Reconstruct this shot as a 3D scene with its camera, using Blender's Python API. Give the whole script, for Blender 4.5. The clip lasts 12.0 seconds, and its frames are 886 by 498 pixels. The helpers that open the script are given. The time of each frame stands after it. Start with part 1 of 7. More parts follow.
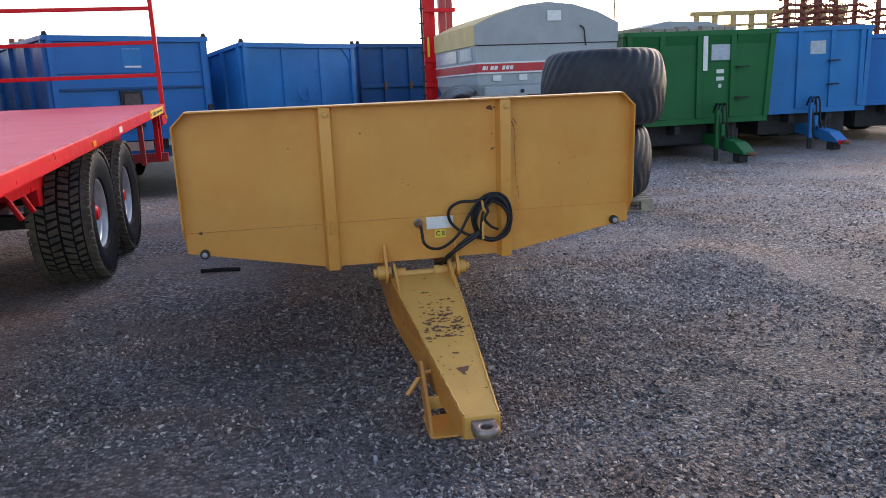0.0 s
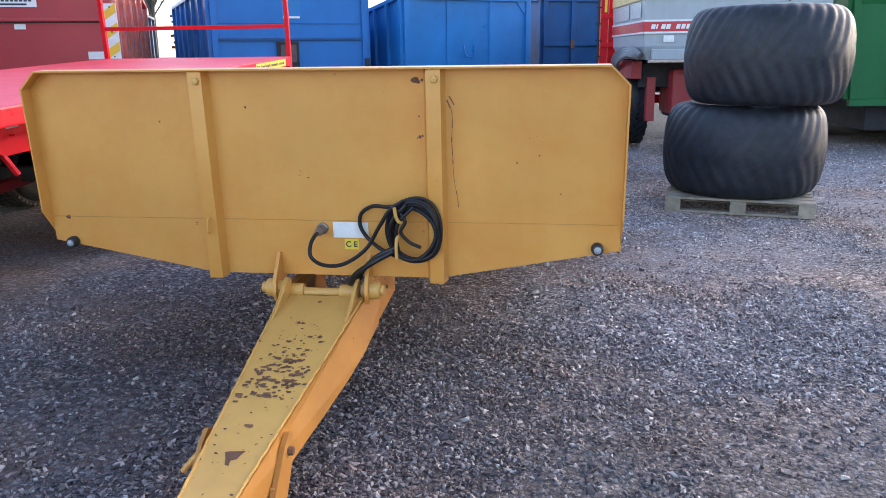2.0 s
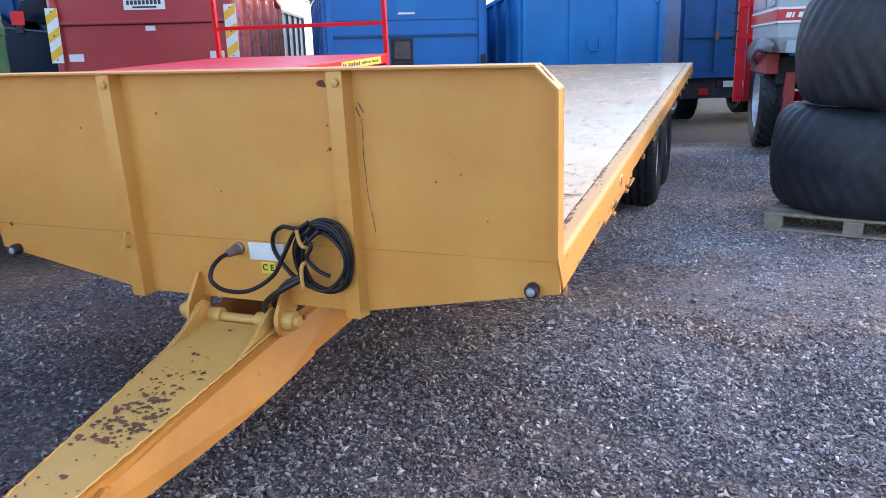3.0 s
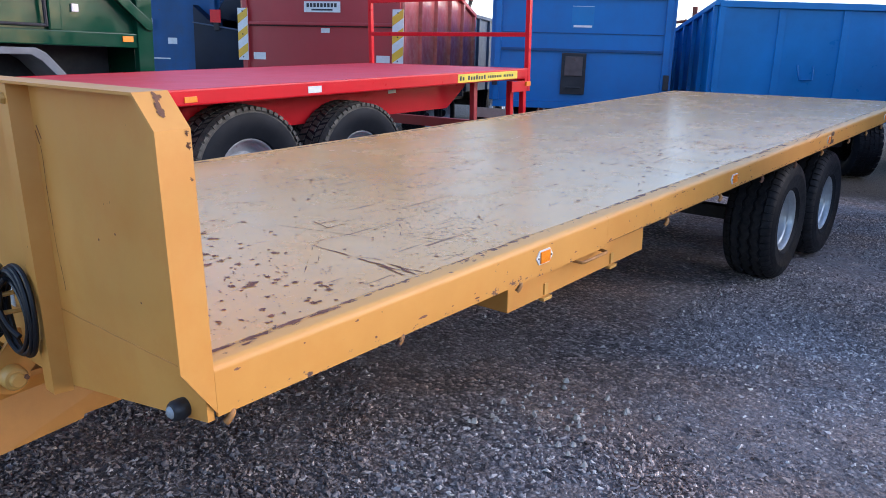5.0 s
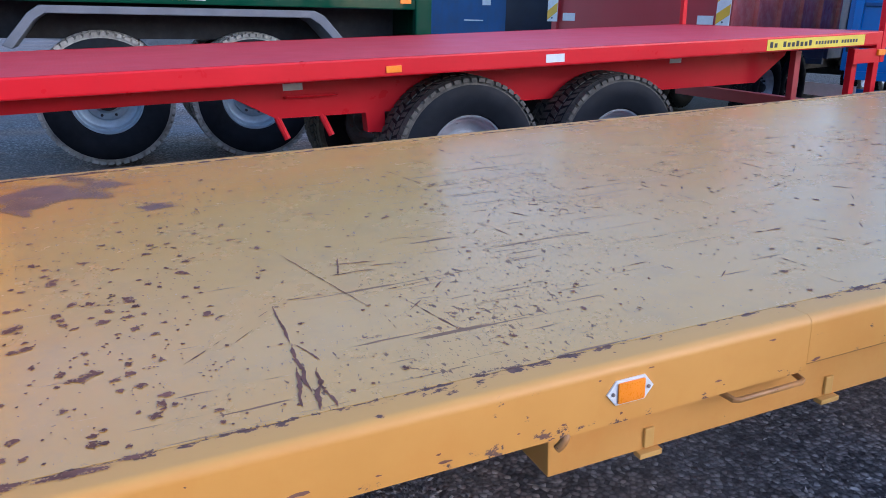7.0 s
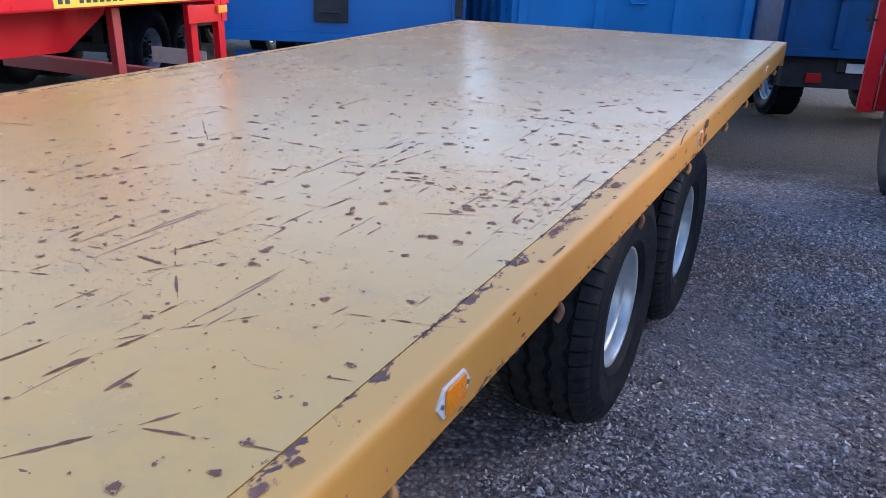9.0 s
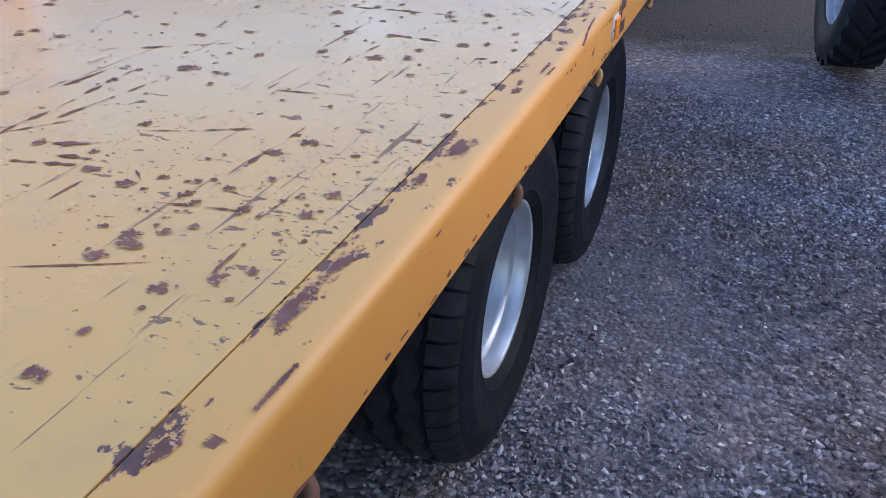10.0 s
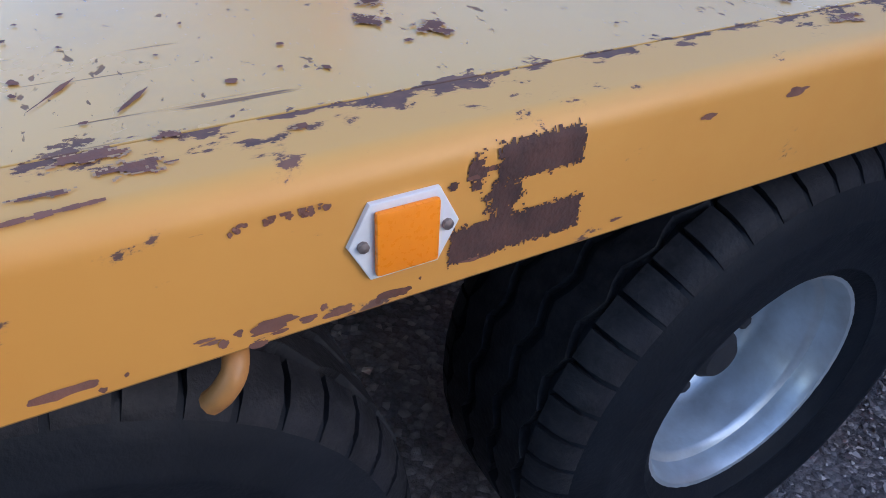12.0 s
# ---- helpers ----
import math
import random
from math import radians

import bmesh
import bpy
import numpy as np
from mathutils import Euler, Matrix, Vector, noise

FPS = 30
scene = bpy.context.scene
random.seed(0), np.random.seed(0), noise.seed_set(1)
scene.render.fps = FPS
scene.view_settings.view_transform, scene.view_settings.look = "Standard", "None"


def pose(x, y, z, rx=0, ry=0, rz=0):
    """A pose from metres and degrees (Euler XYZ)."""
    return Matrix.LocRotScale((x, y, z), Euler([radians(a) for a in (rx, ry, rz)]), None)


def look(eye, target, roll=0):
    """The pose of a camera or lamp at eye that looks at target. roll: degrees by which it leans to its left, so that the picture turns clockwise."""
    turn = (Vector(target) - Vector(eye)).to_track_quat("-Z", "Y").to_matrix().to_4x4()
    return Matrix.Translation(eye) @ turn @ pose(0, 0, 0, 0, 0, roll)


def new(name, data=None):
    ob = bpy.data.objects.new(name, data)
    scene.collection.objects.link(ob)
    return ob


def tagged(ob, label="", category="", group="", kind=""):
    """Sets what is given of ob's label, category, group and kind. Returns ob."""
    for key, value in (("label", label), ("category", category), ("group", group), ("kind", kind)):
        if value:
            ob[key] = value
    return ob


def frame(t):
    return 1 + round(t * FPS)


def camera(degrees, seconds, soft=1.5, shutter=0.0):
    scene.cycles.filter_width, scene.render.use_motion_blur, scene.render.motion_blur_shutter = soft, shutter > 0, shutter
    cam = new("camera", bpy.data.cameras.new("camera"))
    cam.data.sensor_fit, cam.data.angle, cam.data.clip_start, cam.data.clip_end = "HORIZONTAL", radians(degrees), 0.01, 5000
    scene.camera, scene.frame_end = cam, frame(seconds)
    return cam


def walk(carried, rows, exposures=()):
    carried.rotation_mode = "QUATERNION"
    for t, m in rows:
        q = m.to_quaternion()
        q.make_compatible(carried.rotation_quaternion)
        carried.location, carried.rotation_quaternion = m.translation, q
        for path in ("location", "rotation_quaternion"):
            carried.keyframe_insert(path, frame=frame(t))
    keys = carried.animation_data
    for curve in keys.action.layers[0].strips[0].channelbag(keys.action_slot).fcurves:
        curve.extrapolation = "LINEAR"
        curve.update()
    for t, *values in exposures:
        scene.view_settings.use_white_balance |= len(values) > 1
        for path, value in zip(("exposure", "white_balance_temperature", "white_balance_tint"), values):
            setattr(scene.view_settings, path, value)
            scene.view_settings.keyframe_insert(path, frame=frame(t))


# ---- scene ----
cam = camera(60.7, 12.0, 0.9)
# the yellow trailer stands nose-down by three degrees; the path is keyed in its frame
YARD = pose(0, 0, 0.003, 3.01, 0, 0)
PATH = [
    (0, (-0.015, -0.048, 1.492), (0.336, 1.853, 0.98), -2.0),
    (0.5, (0.32, 0.204, 1.5), (0.499, 2.125, 0.976), -1.9),
    (1, (0.774, 0.429, 1.5), (0.711, 2.344, 0.926), -1.3),
    (1.5, (1.159, 0.718, 1.452), (1.039, 2.625, 0.861), -0.8),
    (2, (1.574, 1.041, 1.43), (1.308, 2.93, 0.829), -1.2),
    (2.5, (2.018, 1.35, 1.42), (1.427, 3.166, 0.825), -2.2),
    (3, (2.378, 1.751, 1.387), (1.692, 3.532, 0.787), -2.6),
    (3.2, (2.512, 1.892, 1.395), (1.815, 3.667, 0.791), -2.5),
    (4.8, (3.271, 3.124, 1.346), (2.174, 4.697, 0.778), -0.2),
    (5, (3.327, 3.254, 1.343), (2.089, 4.722, 0.785), -0.2),
    (5.5, (3.343, 3.573, 1.311), (1.854, 4.791, 0.764), -2.1),
    (6, (3.22, 3.906, 1.317), (1.54, 4.847, 0.777), -3.1),
    (6.5, (3.088, 4.294, 1.292), (1.322, 5.002, 0.676), -1.9),
    (6.7, (3.049, 4.444, 1.293), (1.279, 5.13, 0.664), -1.7),
    (8.3, (2.624, 5.886, 1.249), (1.34, 7.233, 0.518), 1.1),
    (8.5, (2.546, 6.082, 1.226), (1.359, 7.512, 0.487), 1.6),
    (9, (2.346, 6.578, 1.186), (1.476, 8.216, 0.438), 1.1),
    (9.5, (2.266, 7.073, 1.109), (1.55, 8.704, 0.198), 1.1),
    (10, (2.186, 7.576, 1.028), (1.55, 9.164, -0.008), -0.2),
    (10.5, (2.14, 8.056, 0.997), (1.57, 9.591, -0.151), -2.2),
    (11, (2.194, 8.531, 1.006), (1.588, 10.038, -0.161), -2.4),
    (11.5, (2.209, 8.955, 0.913), (1.386, 10.356, -0.254), 1.5),
    (12, (2.245, 9.241, 0.822), (0.866, 10.078, -0.36), 3.1),
]
EXPOSURES = [(0, 1.42, 6950, 18), (0.5, 1.59, 6800, 18), (1, 1.97, 6650, 18), (1.5, 2.15, 6550, 18), (3.2, 2.09, 6250, 18), (4.8, 1.57, 5850, 18), (6.7, 1.35, 5300, 18), (8.3, 1.56, 5450, 17), (9.5, 1.75, 5900, 22), (11, 1.74, 5800, 20), (12, 1.63, 5680, 18)]
walk(cam, [(t, YARD @ look(eye, target, roll)) for t, eye, target, roll in PATH], EXPOSURES)

# ---- light ----
SUN_AZIMUTH, SUN_HEIGHT = radians(47), radians(21)
world = bpy.data.worlds.new("sky")
world.use_nodes = True
scene.world = world
sky = world.node_tree.nodes.new("ShaderNodeTexSky")
sky.sky_type, sky.sun_disc = "NISHITA", False
sky.sun_elevation, sky.sun_rotation = SUN_HEIGHT, SUN_AZIMUTH
sky.altitude, sky.air_density, sky.dust_density, sky.ozone_density = 50, 1.0, 1.0, 1.0
background = world.node_tree.nodes["Background"]
background.inputs["Strength"].default_value = 0.15
world.node_tree.links.new(sky.outputs[0], background.inputs[0])
lamp = bpy.data.lights.new("sun", "SUN")
lamp.energy, lamp.angle, lamp.color = 0.36, radians(30), (1.0, 0.9, 0.78)
sun = new("sun", lamp)
to_sun = Vector((math.sin(SUN_AZIMUTH) * math.cos(SUN_HEIGHT), math.cos(SUN_AZIMUTH) * math.cos(SUN_HEIGHT), math.sin(SUN_HEIGHT)))
sun.matrix_world = look(to_sun * 60, (0, 0, 0))


# ---- materials ----
def nodes_of(name):
    m = bpy.data.materials.new(name)
    m.use_nodes = True
    t = m.node_tree
    return m, t, t.nodes["Principled BSDF"]


def add(t, kind, **inputs):
    n = t.nodes.new(kind)
    for k, v in inputs.items():
        n.inputs[k.replace("_", " ")].default_value = v
    return n


def ramp(t, fac, stops):
    n = t.nodes.new("ShaderNodeValToRGB")
    e = n.color_ramp.elements
    while len(e) < len(stops):
        e.new(0.5)
    for el, (p, c) in zip(e, stops):
        el.position, el.color = p, (c if len(c) == 4 else (*c, 1))
    t.links.new(fac, n.inputs[0])
    return n.outputs[0]


def grey(v):
    return (v, v, v)


def mix(t, fac, a, b, mode="MIX"):
    n = t.nodes.new("ShaderNodeMix")
    n.data_type, n.blend_type = "RGBA", mode
    for sock, v in ((n.inputs[0], fac), (n.inputs[6], a), (n.inputs[7], b)):
        if isinstance(v, (int, float)):
            sock.default_value = v
        elif isinstance(v, tuple):
            sock.default_value = (*v, 1) if len(v) == 3 else v
        else:
            t.links.new(v, sock)
    return n.outputs[2]


def coords(t, scale=(1, 1, 1), turn=(0, 0, 0), shift=(0, 0, 0)):
    tc = t.nodes.new("ShaderNodeTexCoord")
    mp = t.nodes.new("ShaderNodeMapping")
    mp.inputs["Scale"].default_value, mp.inputs["Location"].default_value = scale, shift
    mp.inputs["Rotation"].default_value = [radians(a) for a in turn]
    t.links.new(tc.outputs["Object"], mp.inputs[0])
    return mp.outputs[0]


def noise_of(t, vec, scale, detail=4, rough=0.55, distort=0.0):
    n = add(t, "ShaderNodeTexNoise", Scale=scale, Detail=detail, Roughness=rough, Distortion=distort)
    t.links.new(vec, n.inputs["Vector"])
    return n.outputs["Fac"]


def surface(name, base, rough=0.5, metal=0.0, vary=0.12, scale=3.0, bump=0.15, grain=90, chips=0.0, chip_scale=18, chip_colour=(0.09, 0.045, 0.035),
            dirt=0.0, dirt_colour=(0.16, 0.12, 0.09), streak=0.0, coat=0.0, gloss=0.5):
    """Painted or raw surface: broad tone drift, fine grain, chips down to rust, dirt in patches and streaks that run down."""
    m, t, b = nodes_of(name)
    v = coords(t)
    broad = noise_of(t, v, scale, 5, 0.6)
    lo, hi = tuple(c * (1 - vary) for c in base), tuple(min(1, c * (1 + vary)) for c in base)
    col = ramp(t, broad, [(0.3, lo), (0.7, hi)])
    r = ramp(t, noise_of(t, v, scale * 4, 4), [(0.3, grey(max(0.04, rough - 0.08))), (0.7, grey(min(1, rough + 0.1)))])
    if dirt:
        spots = ramp(t, noise_of(t, coords(t, shift=(3, 1, 7)), scale * 2.2, 8, 0.7), [(0.45, grey(0)), (0.8, grey(dirt))])
        col = mix(t, spots, col, dirt_colour)
    if streak:
        run = ramp(t, noise_of(t, coords(t, scale=(14, 14, 0.7)), 1.0, 5, 0.65), [(0.5, grey(0)), (0.85, grey(streak))])
        col = mix(t, run, col, dirt_colour)
    if chips:
        fine = noise_of(t, v, chip_scale, 5, 0.62, 0.4)
        zone = noise_of(t, coords(t, shift=(9, 4, 2)), chip_scale * 0.18, 3)
        both = t.nodes.new("ShaderNodeMath")
        both.operation = "MULTIPLY"
        t.links.new(fine, both.inputs[0])
        t.links.new(zone, both.inputs[1])
        cut = 0.47 - 0.16 * chips
        mask = ramp(t, both.outputs[0], [(cut, grey(0)), (cut + 0.015, grey(1))])
        col = mix(t, mask, col, chip_colour)
        r = mix(t, mask, r, grey(0.85))
    t.links.new(col, b.inputs["Base Color"])
    t.links.new(r, b.inputs["Roughness"])
    b.inputs["Metallic"].default_value = metal
    b.inputs["Coat Weight"].default_value = coat
    b.inputs["Specular IOR Level"].default_value = gloss
    if bump:
        bp = add(t, "ShaderNodeBump", Strength=bump, Distance=0.004)
        t.links.new(noise_of(t, v, grain, 3), bp.inputs["Height"])
        t.links.new(bp.outputs[0], b.inputs["Normal"])
    return m


def maths(t, op, a, b=0.0):
    n = t.nodes.new("ShaderNodeMath")
    n.operation = op
    for s, v in zip(n.inputs, (a, b)):
        if isinstance(v, (int, float)):
            s.default_value = v
        else:
            t.links.new(v, s)
    return n.outputs[0]


def deck_paint():
    """Worn yellow deck: faded patches, round chips, long drag marks in three directions, wear along the edge seams."""
    m, t, b = nodes_of("worn deck paint")
    v = coords(t)
    col = ramp(t, noise_of(t, v, 1.1, 6, 0.6), [(0.3, (0.68, 0.350, 0.080)), (0.5, (0.67, 0.384, 0.104)), (0.72, (0.645, 0.398, 0.130))])
    col = mix(t, ramp(t, noise_of(t, coords(t, shift=(5, 2, 0)), 7, 8, 0.7), [(0.5, grey(0)), (0.75, grey(0.35))]), col, (0.40, 0.27, 0.13))
    zone = ramp(t, noise_of(t, coords(t, shift=(1.3, 7.7, 0)), 0.75, 3), [(0.34, grey(0.0)), (0.66, grey(1.0))])
    masks = []
    for size, stretch, turn, cut in ((34, (0.8, 1.5, 1), 12, 0.66), (60, (0.8, 1.6, 1), -25, 0.672), (110, (0.7, 1.8, 1), 5, 0.682)):
        f = noise_of(t, coords(t, scale=stretch, turn=(0, 0, turn), shift=(size, 2, 0)), size, 3, 0.6, 0.3)
        f = maths(t, "ADD", f, maths(t, "MULTIPLY", maths(t, "SUBTRACT", zone, 0.5), 0.13))
        masks.append(ramp(t, f, [(cut, grey(0)), (cut + 0.03, grey(0.85))]))
    for size, stretch, turn, cut in ((3.2, (9, 0.55, 1), 38, 0.675), (3.0, (10, 0.5, 1), -52, 0.685), (2.6, (14, 0.4, 1), 4, 0.69), (3.4, (12, 0.6, 1), 78, 0.685), (5.5, (9, 0.5, 1), 15, 0.70), (4.2, (14, 0.5, 1), 60, 0.69)):
        f = noise_of(t, coords(t, scale=stretch, turn=(0, 0, turn), shift=(turn, size, 0)), size, 4, 0.6)
        f = maths(t, "ADD", f, maths(t, "MULTIPLY", maths(t, "SUBTRACT", zone, 0.5), 0.08))
        masks.append(ramp(t, f, [(cut, grey(0)), (cut + 0.02, grey(0.8))]))
    total = masks[0]
    for k in masks[1:]:
        total = maths(t, "MAXIMUM", total, k)
    place = t.nodes.new("ShaderNodeSeparateXYZ")
    t.links.new(v, place.inputs[0])
    off = maths(t, "ABSOLUTE", maths(t, "SUBTRACT", maths(t, "ABSOLUTE", place.outputs["X"]), 1.198))
    seam = maths(t, "MAXIMUM", maths(t, "SUBTRACT", 1.0, maths(t, "MULTIPLY", off, 26.0)), 0.0)
    f = maths(t, "ADD", noise_of(t, coords(t, scale=(1.0, 0.6, 1.0)), 34, 7, 0.68, 0.2), maths(t, "MULTIPLY", maths(t, "MULTIPLY", seam, seam), 0.17))
    f = maths(t, "ADD", f, maths(t, "MULTIPLY", maths(t, "SUBTRACT", noise_of(t, coords(t, shift=(0, 5, 0)), 1.7, 3), 0.5), 0.22))
    total = maths(t, "MAXIMUM", total, ramp(t, f, [(0.685, grey(0)), (0.70, grey(1))]))
    bare = ramp(t, noise_of(t, v, 25, 3), [(0.3, (0.10, 0.055, 0.042)), (0.7, (0.22, 0.11, 0.07))])
    col = mix(t, total, col, bare)
    t.links.new(col, b.inputs["Base Color"])
    rough = ramp(t, noise_of(t, v, 3.0, 6, 0.65), [(0.3, grey(0.20)), (0.7, grey(0.31))])
    b.inputs["Specular IOR Level"].default_value = 0.54
    t.links.new(mix(t, total, rough, grey(0.75)), b.inputs["Roughness"])
    bp = add(t, "ShaderNodeBump", Strength=0.25, Distance=0.004)
    h = maths(t, "SUBTRACT", maths(t, "MULTIPLY", noise_of(t, v, 1.6, 3), 2.5), maths(t, "MULTIPLY", total, 0.25))
    t.links.new(h, bp.inputs["Height"])
    t.links.new(bp.outputs[0], b.inputs["Normal"])
    return m


def rail_paint():
    """Yellow edge rail: broken rust along the deck seam, chips on the rounding and scrapes along the lower edge."""
    m, t, b = nodes_of("chipped yellow edge paint")
    v = coords(t)
    place = t.nodes.new("ShaderNodeSeparateXYZ")
    t.links.new(v, place.inputs[0])
    col = ramp(t, noise_of(t, v, 2.0, 5, 0.6), [(0.3, (0.62, 0.278, 0.048)), (0.7, (0.70, 0.332, 0.064))])
    col = mix(t, ramp(t, noise_of(t, coords(t, shift=(3, 1, 7)), 4.5, 8, 0.7), [(0.45, grey(0)), (0.8, grey(0.4))]), col, (0.60, 0.21, 0.025))
    # top face mixed towards the paler deck tint
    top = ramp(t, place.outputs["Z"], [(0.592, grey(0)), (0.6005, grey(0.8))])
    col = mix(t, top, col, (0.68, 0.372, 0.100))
    off = maths(t, "ABSOLUTE", maths(t, "SUBTRACT", maths(t, "ABSOLUTE", place.outputs["X"]), 1.2005))
    seam = maths(t, "MAXIMUM", maths(t, "SUBTRACT", 1.0, maths(t, "MULTIPLY", off, 26.0)), 0.0)
    low = maths(t, "MAXIMUM", maths(t, "SUBTRACT", 1.0, maths(t, "MULTIPLY", maths(t, "SUBTRACT", place.outputs["Z"], 0.486), 60.0)), 0.0)
    low = maths(t, "MINIMUM", low, 1.0)
    wide = noise_of(t, coords(t, scale=(1, 1, 1), shift=(0, 5, 0)), 1.7, 3)
    fine = noise_of(t, coords(t, scale=(1.0, 0.6, 1.0)), 34, 7, 0.68, 0.2)
    f = maths(t, "ADD", fine, maths(t, "MULTIPLY", maths(t, "SUBTRACT", wide, 0.5), 0.22))
    f = maths(t, "ADD", f, maths(t, "MULTIPLY", maths(t, "MULTIPLY", seam, seam), 0.175))
    f = maths(t, "ADD", f, maths(t, "MULTIPLY", low, 0.09))
    f = maths(t, "ADD", f, maths(t, "MULTIPLY", top, 0.05))
    halo = ramp(t, f, [(0.655, grey(0)), (0.70, grey(0.5))])
    bare = ramp(t, f, [(0.685, grey(0)), (0.70, grey(1))])
    col = mix(t, halo, col, (0.42, 0.20, 0.07))
    col = mix(t, bare, col, ramp(t, noise_of(t, v, 40, 4), [(0.3, (0.085, 0.050, 0.045)), (0.7, (0.20, 0.095, 0.06))]))
    t.links.new(col, b.inputs["Base Color"])
    t.links.new(mix(t, bare, grey(0.48), grey(0.8)), b.inputs["Roughness"])
    bp = add(t, "ShaderNodeBump", Strength=0.25, Distance=0.002)
    t.links.new(maths(t, "SUBTRACT", noise_of(t, v, 9, 3), bare), bp.inputs["Height"])
    t.links.new(bp.outputs[0], b.inputs["Normal"])
    return m


def yard_tone(t, v, col):
    """Damp, darker stretches, paler trodden fines to one side and stone lightened further along the yard."""
    wet = ramp(t, noise_of(t, coords(t, shift=(11, 3, 0)), 0.35, 5, 0.6), [(0.35, grey(0.68)), (0.65, grey(1.1))])
    col = mix(t, 1.0, col, wet, "MULTIPLY")
    place = t.nodes.new("ShaderNodeSeparateXYZ")
    t.links.new(v, place.inputs[0])
    # multiplies the colour by 1.3 up to 2.6 with growing y
    lighter = t.nodes.new("ShaderNodeMapRange")
    lighter.interpolation_type = "SMOOTHSTEP"
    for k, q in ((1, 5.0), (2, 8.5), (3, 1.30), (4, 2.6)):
        lighter.inputs[k].default_value = q
    t.links.new(maths(t, "ADD", place.outputs["Y"], maths(t, "MULTIPLY", noise_of(t, v, 0.8, 3), 2.0)), lighter.inputs[0])
    col = mix(t, 1.0, col, lighter.outputs[0], "MULTIPLY")
    fines = t.nodes.new("ShaderNodeMapRange")
    fines.interpolation_type = "SMOOTHSTEP"
    for k, q in ((1, 1.2), (2, -0.8), (3, 1.0), (4, 1.08)):
        fines.inputs[k].default_value = q
    t.links.new(maths(t, "ADD", place.outputs["X"], maths(t, "MULTIPLY", noise_of(t, v, 1.1, 4), 1.2)), fines.inputs[0])
    col = mix(t, 1.0, col, fines.outputs[0], "MULTIPLY")
    brown = ramp(t, noise_of(t, coords(t, shift=(2, 8, 0)), 0.9, 6, 0.65), [(0.46, grey(0)), (0.64, grey(0.75))])
    col = mix(t, brown, col, mix(t, 1.0, col, (1.22, 0.95, 0.74), "MULTIPLY"))
    pale = ramp(t, noise_of(t, coords(t, shift=(6, 1, 0)), 1.5, 5, 0.6), [(0.66, grey(0)), (0.72, grey(0.8))])
    col = mix(t, pale, col, mix(t, 1.0, col, (2.0, 1.85, 1.6), "MULTIPLY"))
    soil = t.nodes.new("ShaderNodeMapRange")
    soil.interpolation_type = "SMOOTHSTEP"
    for k, q in ((1, 13.5), (2, 14.6), (3, 0.0), (4, 0.95)):
        soil.inputs[k].default_value = q
    t.links.new(maths(t, "ADD", maths(t, "SUBTRACT", place.outputs["Y"], maths(t, "MULTIPLY", place.outputs["X"], 0.3)), maths(t, "MULTIPLY", noise_of(t, v, 1.6, 4), 1.5)), soil.inputs[0])
    earth = ramp(t, noise_of(t, v, 14, 6, 0.7), [(0.3, (0.009, 0.008, 0.0065)), (0.7, (0.038, 0.032, 0.023))])
    return mix(t, soil.outputs[0], col, earth)


def gravel_ground():
    m, t, b = nodes_of("crushed stone yard")
    v = coords(t)
    vo = add(t, "ShaderNodeTexVoronoi", Scale=46.0)
    t.links.new(v, vo.inputs["Vector"])
    tone = t.nodes.new("ShaderNodeSeparateColor")
    t.links.new(vo.outputs["Color"], tone.inputs[0])
    stone = ramp(t, tone.outputs[0], [(0.0, (0.036, 0.031, 0.032)), (0.45, (0.118, 0.104, 0.104)), (0.8, (0.245, 0.218, 0.212)), (1.0, (0.42, 0.39, 0.375))])
    # darkens the joints between stones: their shade is put into the colour
    gap = ramp(t, vo.outputs["Distance"], [(0.35, grey(1.0)), (0.75, grey(0.42))])
    stone = mix(t, 1.0, stone, gap, "MULTIPLY")
    fines = ramp(t, noise_of(t, v, 120, 5, 0.7), [(0.3, (0.085, 0.072, 0.072)), (0.75, (0.30, 0.258, 0.25))])
    patch = ramp(t, noise_of(t, v, 0.55, 7, 0.62), [(0.38, grey(0.05)), (0.62, grey(0.75))])
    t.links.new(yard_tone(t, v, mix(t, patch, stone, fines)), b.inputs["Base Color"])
    b.inputs["Roughness"].default_value = 0.8
    bp = add(t, "ShaderNodeBump", Strength=1.0, Distance=0.03)
    h = maths(t, "ADD", maths(t, "MULTIPLY", vo.outputs["Distance"], -0.9), maths(t, "MULTIPLY", noise_of(t, v, 160, 4, 0.7), 0.5))
    t.links.new(h, bp.inputs["Height"])
    t.links.new(bp.outputs[0], b.inputs["Normal"])
    return m


def stone_chips():
    m, t, b = nodes_of("loose stone chippings")
    v = coords(t)
    g = t.nodes.new("ShaderNodeNewGeometry")
    col = ramp(t, g.outputs["Random Per Island"], [(0.0, (0.034, 0.029, 0.030)), (0.35, (0.102, 0.089, 0.088)), (0.75, (0.222, 0.198, 0.192)), (0.94, (0.34, 0.31, 0.295)), (1.0, (0.50, 0.47, 0.43))])
    col = mix(t, ramp(t, noise_of(t, v, 60, 4, 0.7), [(0.35, grey(0.0)), (0.75, grey(0.4))]), col, (0.12, 0.092, 0.095))
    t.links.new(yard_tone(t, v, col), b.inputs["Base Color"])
    b.inputs["Roughness"].default_value = 0.7
    return m


